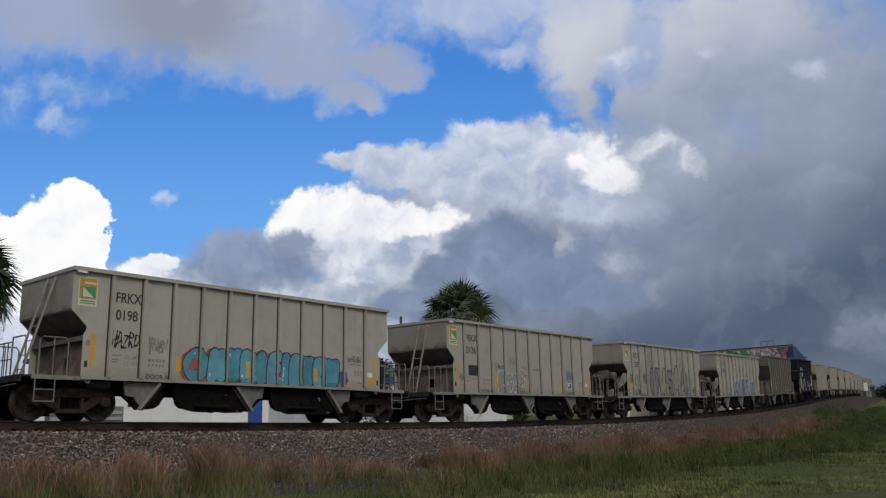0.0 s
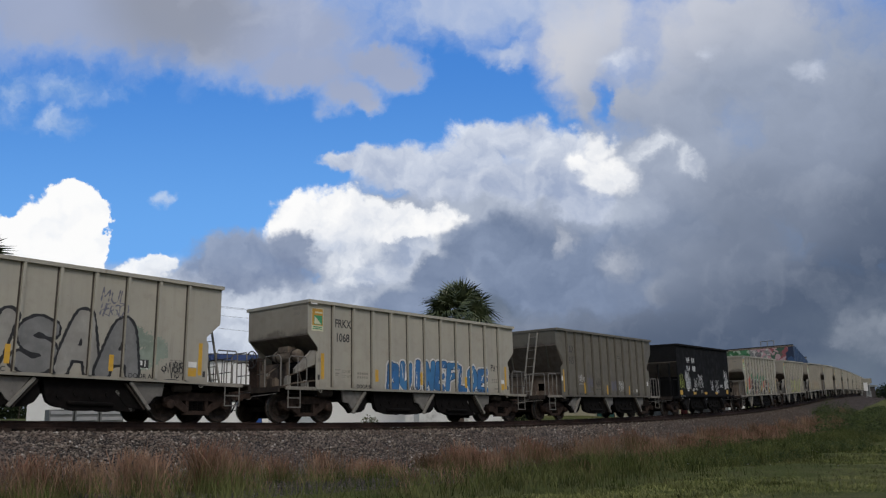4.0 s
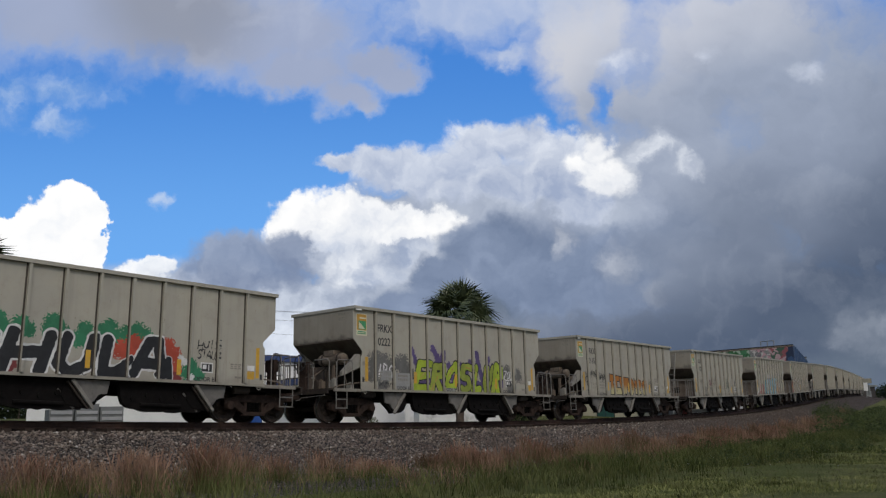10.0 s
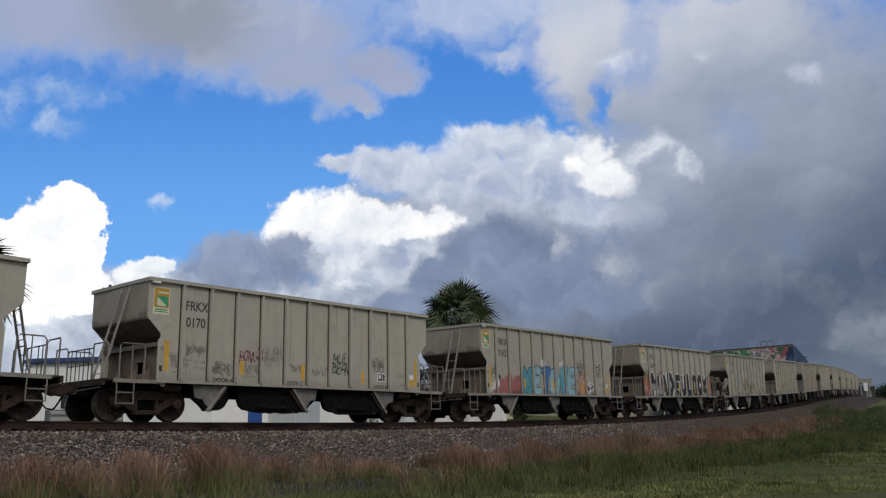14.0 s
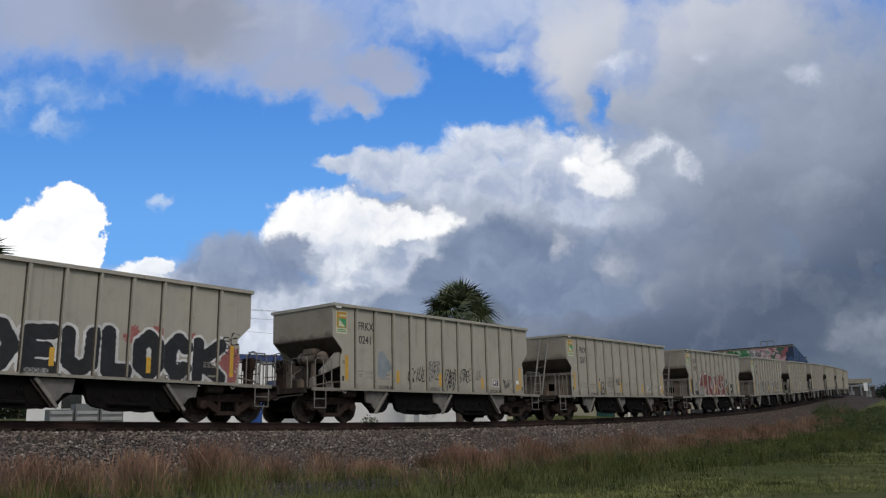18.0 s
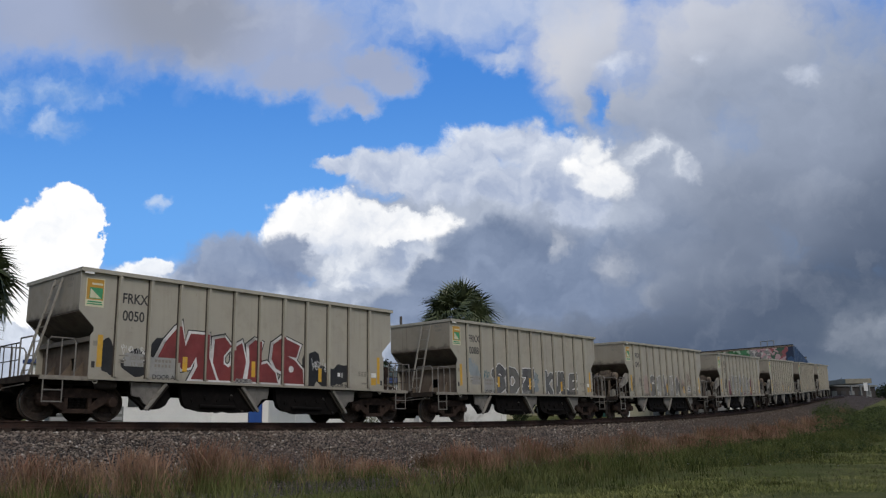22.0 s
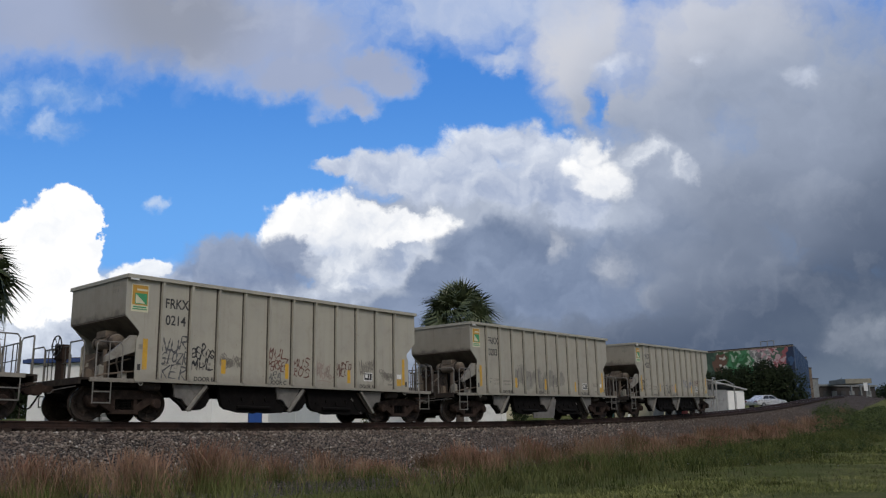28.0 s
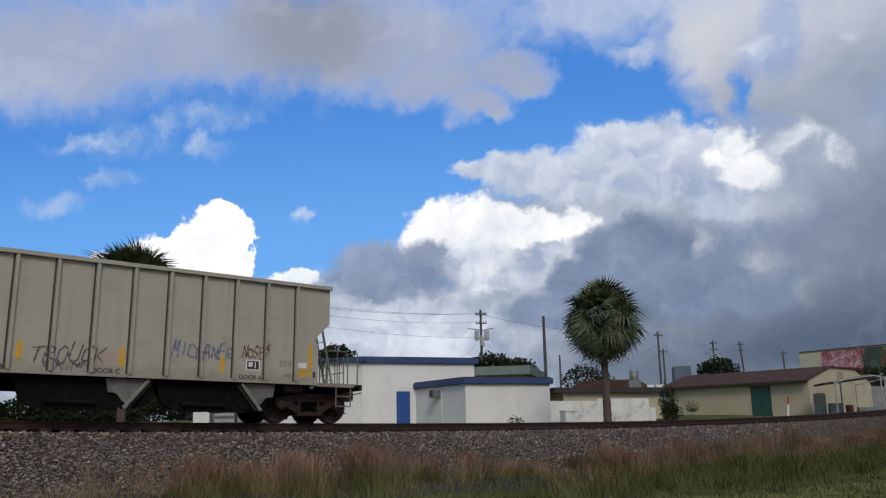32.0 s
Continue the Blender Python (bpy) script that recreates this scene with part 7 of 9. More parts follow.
def white_building():
    t = thing("white_building", Matrix.Identity(4), "white stucco building with blue roof trim and blue door", "building")
    tall = [(-17.2, 56.0), (-13.7, 51.0), (-7.35, 55.0), (-10.85, 60.0)]
    low = [(-10.75, 52.85), (-6.98, 48.3), (-2.42, 51.3), (-5.9, 56.05)]
    wing = [(-25.2, 52.4), (-13.72, 51.05), (-12.6, 60.0), (-24.1, 61.4)]
    for pts, z1, zf in ((wing, 3.92, 4.16), (tall, 3.82, 4.16), (low, 2.24, 2.58)):
        bm = bmesh.new()
        slab(bm, pts, -1.0, z1)
        part("wall", bm, STUCCO, t)
        cx, cy = sum(p[0] for p in pts) / 4, sum(p[1] for p in pts) / 4
        out = [(cx + (p[0] - cx) * 1.06, cy + (p[1] - cy) * 1.06) for p in pts]
        bm = bmesh.new()
        slab(bm, out, z1, zf)
        part("fascia", bm, BLUETRIM, t, "blue painted roof edge", bevel=0.02)
        bm = bmesh.new()
        slab(bm, [(cx + (p[0] - cx) * 1.03, cy + (p[1] - cy) * 1.03) for p in pts], zf, zf + 0.06)
        part("roof", bm, DARKROOF, t)
    m = facing(wing[0], wing[1])
    for x0 in (2.2, 6.4):
        w = part("window", bmesh_box(x0, x0 + 1.3, -0.03, 0.02, 1.2, 2.3), GLASS, t, at=m)
        part("window_frame", bmesh_frame(x0, x0 + 1.3, -0.06, 0.02, 1.2, 2.3, 0.06), STUCCO, w)
    m = facing(tall[1], tall[2])
    door = part("door", bmesh_box(2.26, 3.02, -0.05, 0.05, -0.05, 2.05), BLUEDOOR, t, "plain blue door", at=m)
    part("door_frame", bmesh_frame(2.26, 3.02, -0.07, 0.02, -0.05, 2.05, 0.05), BLUETRIM, door)
    m = facing(low[0], low[1])
    ac = part("air_conditioner", bmesh_box(2.45, 3.05, -0.42, 0.05, 1.62, 2.05), GREYBOX, t, "window air conditioner in the wall", bevel=0.02, at=m)
    part("grille", bmesh_box(2.51, 2.82, -0.43, -0.40, 1.67, 2.0), INK, ac)
    bm = bmesh.new()
    tube(bm, [(3.3, -0.06, 0.0), (3.3, -0.06, 1.9)], 0.025, 6)
    part("pipe", bm, STUCCO, t, at=m)
    return t


def bmesh_box(*a):
    bm = bmesh.new()
    box(bm, *a)
    return bm


def bmesh_frame(x0, x1, y0, y1, z0, z1, w):
    bm = bmesh.new()
    box(bm, x0 - w, x0, y0, y1, z0, z1 + w)
    box(bm, x1, x1 + w, y0, y1, z0, z1 + w)
    box(bm, x0, x1, y0, y1, z1, z1 + w)
    return bm


white_building()


def green_roof_building():
    t = thing("green_roofed_building", Matrix.Identity(4), "low building with a pale green metal roof", "building")
    pts = [(-10.2, 66.0), (-5.0, 66.0), (-4.4, 74.0), (-9.6, 74.0)]
    bm = bmesh.new()
    slab(bm, pts, -0.5, 3.7)
    part("wall", bm, TAN, t)
    bm = bmesh.new()
    slab(bm, [(-10.8, 65.2), (-4.5, 65.2), (-3.9, 74.6), (-10.2, 74.6)], 3.7, 4.35)
    part("roof", bm, GREENROOF, t, "pale green metal roof")


green_roof_building()


def yard_wall():
    t = thing("yard_wall", Matrix.Identity(4), "stained white masonry yard wall", "wall")
    segs = [((-3.0, 60.0), (0.4, 62.8), 1.50), ((0.4, 62.8), (4.1, 65.7), 1.66)]
    for p, q, z1 in segs:
        m = facing(p, q)
        ln = math.hypot(q[0] - p[0], q[1] - p[1])
        part("panel", bmesh_box(0, ln, 0, 0.2, -0.6, z1), CONCRETE, t, bevel=0.02, at=m)
    m = facing((4.1, 65.7), (4.6, 66.1))
    part("pier", bmesh_box(0, 0.5, -0.1, 0.4, -0.6, 1.0), CONCRETE, t, bevel=0.02, at=m)
    m = facing((-2.0, 59.2), (-0.8, 60.2))
    box_t = thing("meter_cabinet", m @ pose(0, 0, 0), "pale box cabinet beside the wall", "cabinet")
    part("body", bmesh_box(0, 1.1, -0.3, 0.3, -0.4, 0.75), CONCRETE, box_t, bevel=0.03)
    part("lid", bmesh_box(-0.04, 1.14, -0.34, 0.34, 0.75, 0.82), STUCCO, box_t)


yard_wall()


def dark_shed():
    t = thing("dark_roofed_shed", Matrix.Identity(4), "low shed with a dark flat roof behind the wall", "building")
    bm = bmesh.new()
    slab(bm, [(-2.2, 68.0), (5.6, 73.0), (3.0, 79.0), (-4.8, 74.0)], -0.5, 2.3)
    part("wall", bm, TAN, t)
    bm = bmesh.new()
    slab(bm, [(-2.8, 67.2), (6.2, 72.9), (3.0, 79.6), (-5.4, 74.4)], 2.3, 2.72)
    part("roof", bm, DARKROOF, t)
    bm = bmesh.new()
    prism(bm, [(-2.0, 2.72), (5.0, 2.72), (3.8, 3.5), (-0.8, 3.5)], 74.0, 78.0)
    part("roof_hip", bm, BROWNROOF, t)
    v = part("roof_vent", bmesh_box(3.0, 3.95, 71.6, 72.4, 2.7, 3.35), GREYBOX, t, "grey rooftop fan housing", bevel=0.03)
    bm = bmesh.new()
    lathe(bm, [(3.35, 0.30), (3.6, 0.34), (4.05, 0.34), (4.15, 0.26)], "z", 14, (3.45, 72, 0))
    part("fan_hood", bm, STEEL, v, "shiny steel fan hood")
    for x0 in (4.5, 5.2):
        part("roof_debris", bmesh_box(x0, x0 + 0.5, 72.6, 73.0, 2.72, 2.95), STUCCO, t)


dark_shed()


def tan_building():
    t = thing("tan_building", Matrix.Identity(4), "tan stucco building with a low brown roof and green door", "building")
    a, b, c = (6.75, 82.0), (17.25, 74.0), (24.85, 83.8)
    d = (a[0] + c[0] - b[0], a[1] + c[1] - b[1])
    bm = bmesh.new()
    slab(bm, [a, b, c, d], -0.6, 3.08)
    part("wall", bm, TAN, t)
    m = facing(b, c)
    wide = math.hypot(c[0] - b[0], c[1] - b[1])
    bm = bmesh.new()
    prism(bm, [(0, 3.08), (wide, 3.08), (wide * 0.74, 4.12), (wide * 0.33, 4.12)], 0.0, 0.22)
    part("gable", bm, TAN, t, at=m)
    ln = math.hypot(b[0] - a[0], b[1] - a[1])
    bm = bmesh.new()
    prism(bm, [(-0.5, 2.92), (wide * 0.33, 4.14), (wide * 0.74, 4.14), (wide + 0.4, 2.92), (wide + 0.4, 3.04), (wide * 0.74, 4.27), (wide * 0.33, 4.27), (-0.5, 3.04)], -0.12, ln + 0.5)
    part("roof", bm, BROWNROOF, t, "brown shingle roof with a flat top", at=m)
    bm = bmesh.new()
    box(bm, -0.56, -0.505, -0.12, ln + 0.5, 2.86, 3.03)
    part("fascia", bm, DARKROOF, t, at=m)
    m2 = facing(a, b)
    door = part("door", bmesh_box(8.3, 9.9, -0.06, 0.04, -0.3, 2.66), GREENDOOR, t, "dark green double door", at=m2)
    part("door_frame", bmesh_frame(8.3, 9.9, -0.08, 0.02, -0.3, 2.66, 0.06), DARKROOF, door)
    part("door_gap", bmesh_box(9.05, 9.09, -0.064, -0.05, -0.3, 2.66), INK, door)
    part("gable_vent", bmesh_box(5.6, 6.6, -0.08, 0.02, 3.3, 3.85), CRIMSON_SIGN, t, "small faded red sign", at=m)
    part("window", bmesh_box(1.2, 2.3, -0.05, 0.02, 1.0, 2.0), GLASS, t, at=m)
    bm = bmesh.new()
    for i in range(9):
        tube(bm, [(2.6, -0.05, 0.9), (2.6 + 0.7 * math.cos(i * 0.7), -0.06, 1.3 + 0.5 * math.sin(i * 0.7))], 0.03, 4)
    part("creeper", bm, LEAF_OLIVE, t, at=m2)


CRIMSON_SIGN = surface("faded_red_sign", (0.30, 0.13, 0.10), (0.42, 0.35, 0.30), 6.0, 0.7)
tan_building()


def carport():
    t = thing("carport", Matrix.Identity(4), "open white steel carport frame without its cover", "carport")
    posts = [((17.7, 68.0), 2.5), ((21.5, 70.0), 3.0), ((19.3, 72.6), 2.7), ((23.2, 74.6), 3.1), ((25.7, 77.5), 2.9), ((22.2, 79.0), 2.7)]
    for (x, y), h in posts:
        bm = bmesh.new()
        tube(bm, [(x, y, -0.4), (x, y, h)], 0.052, 6)
        part("post", bm, CHALKY, t)
    for (p, hp), (q, hq) in ((posts[0], posts[1]), (posts[2], posts[3]), (posts[0], posts[2]), (posts[1], posts[3]), (posts[3], posts[4]), (posts[2], posts[5]), (posts[5], posts[4])):
        bm = bmesh.new()
        mid = ((p[0] + q[0]) / 2, (p[1] + q[1]) / 2, (hp + hq) / 2 + 0.25)
        tube(bm, [(*p, hp), mid, (*q, hq)], 0.045, 6)
        part("rafter", bm, CHALKY, t)
    for i in range(5):
        q = i / 4
        bm = bmesh.new()
        tube(bm, [(17.7 + 3.8 * q, 68 + 2 * q, 2.5 + 0.5 * q + 0.2), (19.3 + 3.9 * q, 72.6 + 2 * q, 2.7 + 0.4 * q + 0.25)], 0.035, 5)
        part("purlin", bm, CHALKY, t)
    bm = bmesh.new()
    prism(bm, [(17.2, 2.40), (21.0, 2.86), (21.0, 2.98), (17.2, 2.56)], 69.4, 72.2)
    part("torn_cover", bm, SOOT, t, "torn dark cover on the frame")
    j = thing("scrap_pile", pose(19.3, 73.0, 0.2), "dark scrap and a red drum under the carport", "scrap")
    bm = bmesh.new()
    lathe(bm, [(-0.3, 0.3), (0.75, 0.3)], "z", 12, (0.6, 0, 0))
    part("drum", bm, CRIMSON, j, "red steel drum")
    part("crate", bmesh_box(-0.9, 0.1, -0.3, 0.4, -0.3, 0.9), GREYBOX, j, bevel=0.02)
    part("bench", bmesh_box(1.2, 3.0, -0.3, 0.3, -0.3, 0.55), GREYBOX, j, bevel=0.02)
    part("sheet", bmesh_box(-2.0, -1.1, 0.0, 0.08, -0.3, 1.7), GREYBOX, j)


CHALKY = surface("chalky_white_steel", (0.38, 0.38, 0.36), (0.27, 0.265, 0.25), 2.0, 0.6)
carport()


def white_shed():
    t = thing("white_shed", Matrix.Identity(4), "small white shed with a grey ribbed side", "shed")
    a, b = (27.1, 88.0), (30.85, 90.0)
    m = facing(a, b)
    part("wall", bmesh_box(1.9, 4.2, 0, 4.0, -0.3, 2.75), STUCCO, t, at=m)
    part("side_panel", bmesh_box(-3.2, 1.9, 0.1, 4.0, -0.3, 2.85), DULLPANEL, t, at=m)
    bm = bmesh.new()
    prism(bm, [(-3.5, 2.85), (-1.2, 3.75), (4.4, 2.8), (4.4, 2.92), (-1.2, 3.9), (-3.5, 2.97)], -0.3, 4.2)
    part("roof", bm, GREYPANEL, t, at=m)
    part("door_edge", bmesh_box(3.0, 3.05, -0.03, 0.0, -0.3, 2.5), GREYBOX, t, at=m)


DULLPANEL = surface("dull_grey_panel", (0.25, 0.255, 0.26), (0.19, 0.195, 0.20), 0.9, 0.7, 0, 0.2, 8, (0.12, 0.115, 0.11), 0.6)
GREYPANEL = surface("pale_grey_panel", (0.40, 0.41, 0.42), (0.34, 0.35, 0.36), 1.2, 0.6)
white_shed()


# ---- the mural ----
def mural_material():
    k = Nodes("painted_mural")
    p = k.coord("Object")
    o = k.sep(p)
    q = k.vec("ADD", p, k.vec("MULTIPLY", k.vec("SUBTRACT", k.noise(p, 0.5, 4, 0.6, colour=True), (0.5, 0.5, 0.5)), (2.4, 0, 2.4)))
    cells = k.voronoi(k.vec("MULTIPLY", q, (1, 0, 1)), 2.3, "Color")
    s = k.sep(cells)
    pick, pick2 = s[0], s[1]
    x = k.math("MULTIPLY_ADD", k.math("SUBTRACT", k.noise(p, 0.45, 4), 0.5), 3.4, o[0])
    swirl = k.step(k.noise(q, 0.55, 2, 0.5), 0.50, 0.53)
    vein = k.step(k.math("ABSOLUTE", k.math("SUBTRACT", k.noise(q, 0.8, 3), 0.5)), 0.035, 0.015)

    def fleck(base, lo, colour):
        return k.mix(k.step(pick2, lo, lo + 0.02), base, colour)

    pinks = k.mix(swirl, fleck((0.52, 0.27, 0.31), 0.75, (0.62, 0.50, 0.49)), fleck((0.33, 0.075, 0.090), 0.55, (0.47, 0.20, 0.22)))
    pinks = k.mix(k.math("MULTIPLY", vein, 0.7), pinks, (0.20, 0.05, 0.09))
    shade = fleck((0.050, 0.085, 0.060), 0.75, (0.075, 0.13, 0.085))
    rusty = fleck(k.mix(swirl, (0.16, 0.085, 0.06), (0.055, 0.115, 0.05)), 0.84, (0.58, 0.57, 0.49))
    greens = fleck(k.mix(k.step(pick, 0.5, 0.55), (0.040, 0.135, 0.050), (0.070, 0.235, 0.105)), 0.84, (0.38, 0.48, 0.36))
    pales = fleck(k.mix(swirl, (0.62, 0.58, 0.54), (0.58, 0.34, 0.36)), 0.72, (0.30, 0.30, 0.28))
    pales = k.mix(k.math("MULTIPLY", vein, 0.8), pales, (0.13, 0.12, 0.13))
    reds = fleck(k.mix(swirl, (0.34, 0.11, 0.12), (0.065, 0.13, 0.085)), 0.70, (0.52, 0.36, 0.36))
    navy = fleck((0.028, 0.042, 0.085), 0.78, (0.05, 0.10, 0.20))
    c = k.mix(k.step(x, 3.3, 3.6), (0.56, 0.54, 0.40), pinks)
    for at, col in ((10.2, shade), (13.0, rusty), (15.2, greens), (18.8, pales), (21.6, reds), (23.9, navy)):
        c = k.mix(k.step(x, at, at + 0.15), c, col)
    c = k.mix(k.step(o[2], 9.84, 9.87), c, (0.12, 0.055, 0.05))
    return k.done(c, 0.8)


def mural_building():
    t = thing("mural_building", Matrix.Identity(4), "large flat-roofed building with a flower mural", "building")
    a, b, c = (31.8, 140.0), (49.3, 122.0), (67.0, 160.0)
    d = (a[0] + c[0] - b[0], a[1] + c[1] - b[1])
    bm = bmesh.new()
    slab(bm, [a, b, c, d], 0.5, 10.0)
    part("wall", bm, TAN, t)
    m = facing(a, b)
    ln = math.hypot(b[0] - a[0], b[1] - a[1])
    part("mural", bmesh_box(0.0, ln, -0.08, -0.005, 0.6, 9.95), mural_material(), t, "wall mural of pink, red and green flowers", at=m)
    m2 = facing(b, c)
    l2 = math.hypot(c[0] - b[0], c[1] - b[1])
    part("side_wall", bmesh_box(0, l2, -0.08, -0.005, 0.6, 9.95), SLATE, t, "dull blue painted side wall", at=m2)
    for i in range(9):
        w = part("window", bmesh_box(3 + i * 4.2, 4.6 + i * 4.2, -0.14, -0.08, 3.2, 7.5), GLASS, t, at=m2)
        part("pier", bmesh_box(1.6 + i * 4.2, 2.1 + i * 4.2, -0.35, -0.08, 0.6, 9.9), SLATE, t, at=m2)
    bm = bmesh.new()
    slab(bm, [a, b, c, d], 10.0, 10.18)
    part("parapet", bm, DARKROOF, t)
    bm = bmesh.new()
    for x0 in (ln - 5.2, ln - 4.2, ln - 3.2):
        tube(bm, [(x0, 1.0, 10.1), (x0, 1.0, 11.0)], 0.06, 5)
    tube(bm, [(ln - 5.2, 1.0, 11.0), (ln - 3.2, 1.0, 11.0)], 0.06, 5)
    part("roof_rail", bm, GREYBOX, t, at=m)
    part("annex", bmesh_box(30, l2 + 8, 2, 10, 0.5, 7.0), GREYBOX, t, at=m2)


SLATE = surface("dull_blue_wall", (0.050, 0.095, 0.19), (0.042, 0.075, 0.135), 0.5, 0.8)
mural_building()
for i, (x, y, s) in enumerate(((33.2, 112, 0.92), (35.8, 111, 1.0), (38.2, 111, 1.05), (40.6, 110, 1.25), (42.6, 109, 1.05))):
    tree("oak_tree", x, y, 1.4, [(-1.5, 0, 1.8 * s, 2.0, 1.6, 1.9), (1.2, 0.3, 2.2 * s, 1.8, 1.6, 2.2), (0, 0.4, 3.7 * s, 1.5, 1.4, 1.4), (0.4, -0.6, 1.0, 2.4, 1.4, 1.2), (-0.4, -0.4, 2.7 * s, 1.6, 1.4, 1.5)], 1100, 0.17, LEAF, "dense dark green oak in front of the mural", "tree", 30 + i)
for i, (x, y, s) in enumerate(((-50.5, 97, 1.0), (-46.5, 95, 1.1), (-42.6, 96, 0.95))):
    tree("oak_tree", x, y, 1.0, [(-1.6, 0, 2.6 * s, 2.6, 2.0, 1.4), (1.5, 0.3, 2.9 * s, 2.4, 2.0, 1.3), (0, 0.4, 3.4 * s, 2.0, 1.8, 1.0), (0, 0, 1.6, 3.0, 2.0, 1.4)], 900, 0.18, LEAF, "dark oak beyond the white wing", "tree", 130 + i)
tree("oak_tree", -9.9, 86, 0.8, [(0, 0, 5.0, 2.4, 2, 1.4), (2.6, 0, 4.5, 2.2, 2, 1.2), (-2, 0, 4.4, 1.7, 1.5, 1.1)], 2200, 0.16, LEAF, "rounded dark tree behind the white building", "tree", 41)
tree("small_tree", -21.7, 72, 0.8, [(0, 0, 5.4, 1.5, 1.2, 1.0), (0.4, 0, 4.6, 1.3, 1.0, 0.9)], 1500, 0.14, LEAF, "small dark tree behind the roofs", "tree", 42)
tree("bare_shrub_tree", -0.6, 78, 0.5, [(0, 0, 3.4, 2.0, 1.5, 1.3), (1.4, 0, 2.6, 1.6, 1.2, 1.2)], 900, 0.13, LEAF, "thin dark tree behind the wall", "tree", 43)
tree("shrub", 5.7, 68.5, 0.1, [(0, 0, 1.5, 0.7, 0.7, 1.2), (0.2, 0, 0.6, 0.8, 0.7, 0.7)], 900, 0.08, LEAF, "dark shrub at the end of the wall", "shrub", 44, 0.06)
tree("shrub", -4.0, 46.0, -0.45, [(0, 0, 0.45, 0.45, 0.4, 0.4)], 160, 0.07, LEAF_OLIVE, "small weed bush by the white wall", "shrub", 45, 0.02)
tree("round_tree", 16.5, 118, 1.5, [(0, 0, 5.0, 2.6, 2.2, 1.7)], 2200, 0.2, LEAF, "round tree behind the brown roof", "tree", 46)
for i, x in enumerate((-40, -36, -32.5)):
    tree("hedge_bush", x, 50 + i * 1.5, 0.4, [(0, 0, 1.0, 2.4, 1.4, 1.3), (1.6, 0, 0.8, 1.8, 1.2, 1.0)], 2600, 0.12, LEAF, "dense dark hedge bush beyond the track", "hedge", 47 + i, 0.08)


# ---- poles and wires ----
def utility_pole(x, y, top, arms=1, gear=False, lean=0.0, label="weathered wooden utility pole with a crossarm"):
    z = ground_at(x, y) - 0.3
    t = thing("utility_pole", pose(x, y, z, 0, lean, 20), label, "utility pole", "utility poles")
    h = top - z
    bm = bmesh.new()
    tube(bm, [(0, 0, 0), (0, 0, h)], 0.16, 9, 0.11)
    part("pole", bm, WOODPOLE, t)
    for i in range(arms):
        zz = h - 0.5 - 0.9 * i
        arm = part("crossarm", bmesh_box(-0.55, 0.55, -0.22, -0.11, zz - 0.05, zz + 0.05), WOODPOLE, t, bevel=0.01)
        for px in (-0.48, -0.22, 0.22, 0.48):
            bm = bmesh.new()
            lathe(bm, [(zz + 0.06, 0.03), (zz + 0.12, 0.06), (zz + 0.22, 0.05), (zz + 0.26, 0.02)], "z", 8, (px, -0.16, 0))
            part("insulator", bm, GREYBOX, arm)
    if gear:
        for k, (px, zz) in enumerate(((-0.5, h - 2.6), (0.5, h - 2.6), (0.0, h - 3.2))):
            bm = bmesh.new()
            lathe(bm, [(zz - 0.5, 0.16), (zz - 0.45, 0.24), (zz + 0.4, 0.24), (zz + 0.48, 0.14), (zz + 0.65, 0.06)], "z", 12, (px, -0.3, 0))
            part("transformer", bm, GREYPANEL, t, "grey can transformer")
        bm = bmesh.new()
        tube(bm, [(-1.4, -0.2, h - 1.9), (0, -0.2, h - 2.1), (1.2, -0.2, h - 1.9)], 0.05, 5)
        part("bracket", bm, GREYBOX, t)
    return t


utility_pole(-10.55, 85.0, 11.4, 2, True)
utility_pole(-3.55, 70.0, 8.6, 0, False, 0, "bare weathered wooden pole")
utility_pole(8.5, 110, 11.1, 1)
utility_pole(10.65, 130, 10.6, 1)
utility_pole(17.75, 130, 11.6, 3, True)
utility_pole(23.7, 140, 12.1, 2, False, -4, "leaning weathered wooden utility pole")
utility_pole(21.8, 142, 9.3, 0, False, 0, "bare weathered wooden pole")
utility_pole(31.5, 150, 11.3, 1)
utility_pole(-4.1, 120, 9.4, 0, False, 0, "bare weathered wooden pole")
utility_pole(1.6, 96, 6.2, 0, False, 0, "bare weathered wooden pole")
utility_pole(-26.0, 66.0, 11.0, 1)
utility_pole(68.5, 175, 11.5, 0, False, 0, "distant bare wooden pole")


def wire(p, q, sag, label="thin black overhead wire"):
    p, q = Vector(p), Vector(q)
    bm = bmesh.new()
    pts = [p.lerp(q, i / 14) - Vector((0, 0, 4 * sag * (i / 14) * (1 - i / 14))) for i in range(15)]
    tube(bm, pts, 0.011, 4)
    return tagged(new("overhead_wire", mesh_of("overhead_wire", bm, INK)), label, "wire", "overhead wires")


for dz, dx in ((0.0, -0.9), (0.0, 0.9), (-0.9, -0.8), (-2.4, 0.0)):
    wire((-26.0 + dx * 0.5, 66, 10.5 + dz * 0.6), (-10.55 + dx * 0.5, 84.8, 11.0 + dz), 0.5)
wire((-10.5, 84.8, 9.0), (-9.5, 57.0, 4.2), 0.7)
wire((-10.5, 84.8, 10.9), (8.5, 110, 10.7), 0.7)
wire((8.5, 110, 10.6), (17.75, 130, 11.1), 0.6)
wire((8.5, 110, 9.4), (-6.0, 100, 5.0), 0.8)


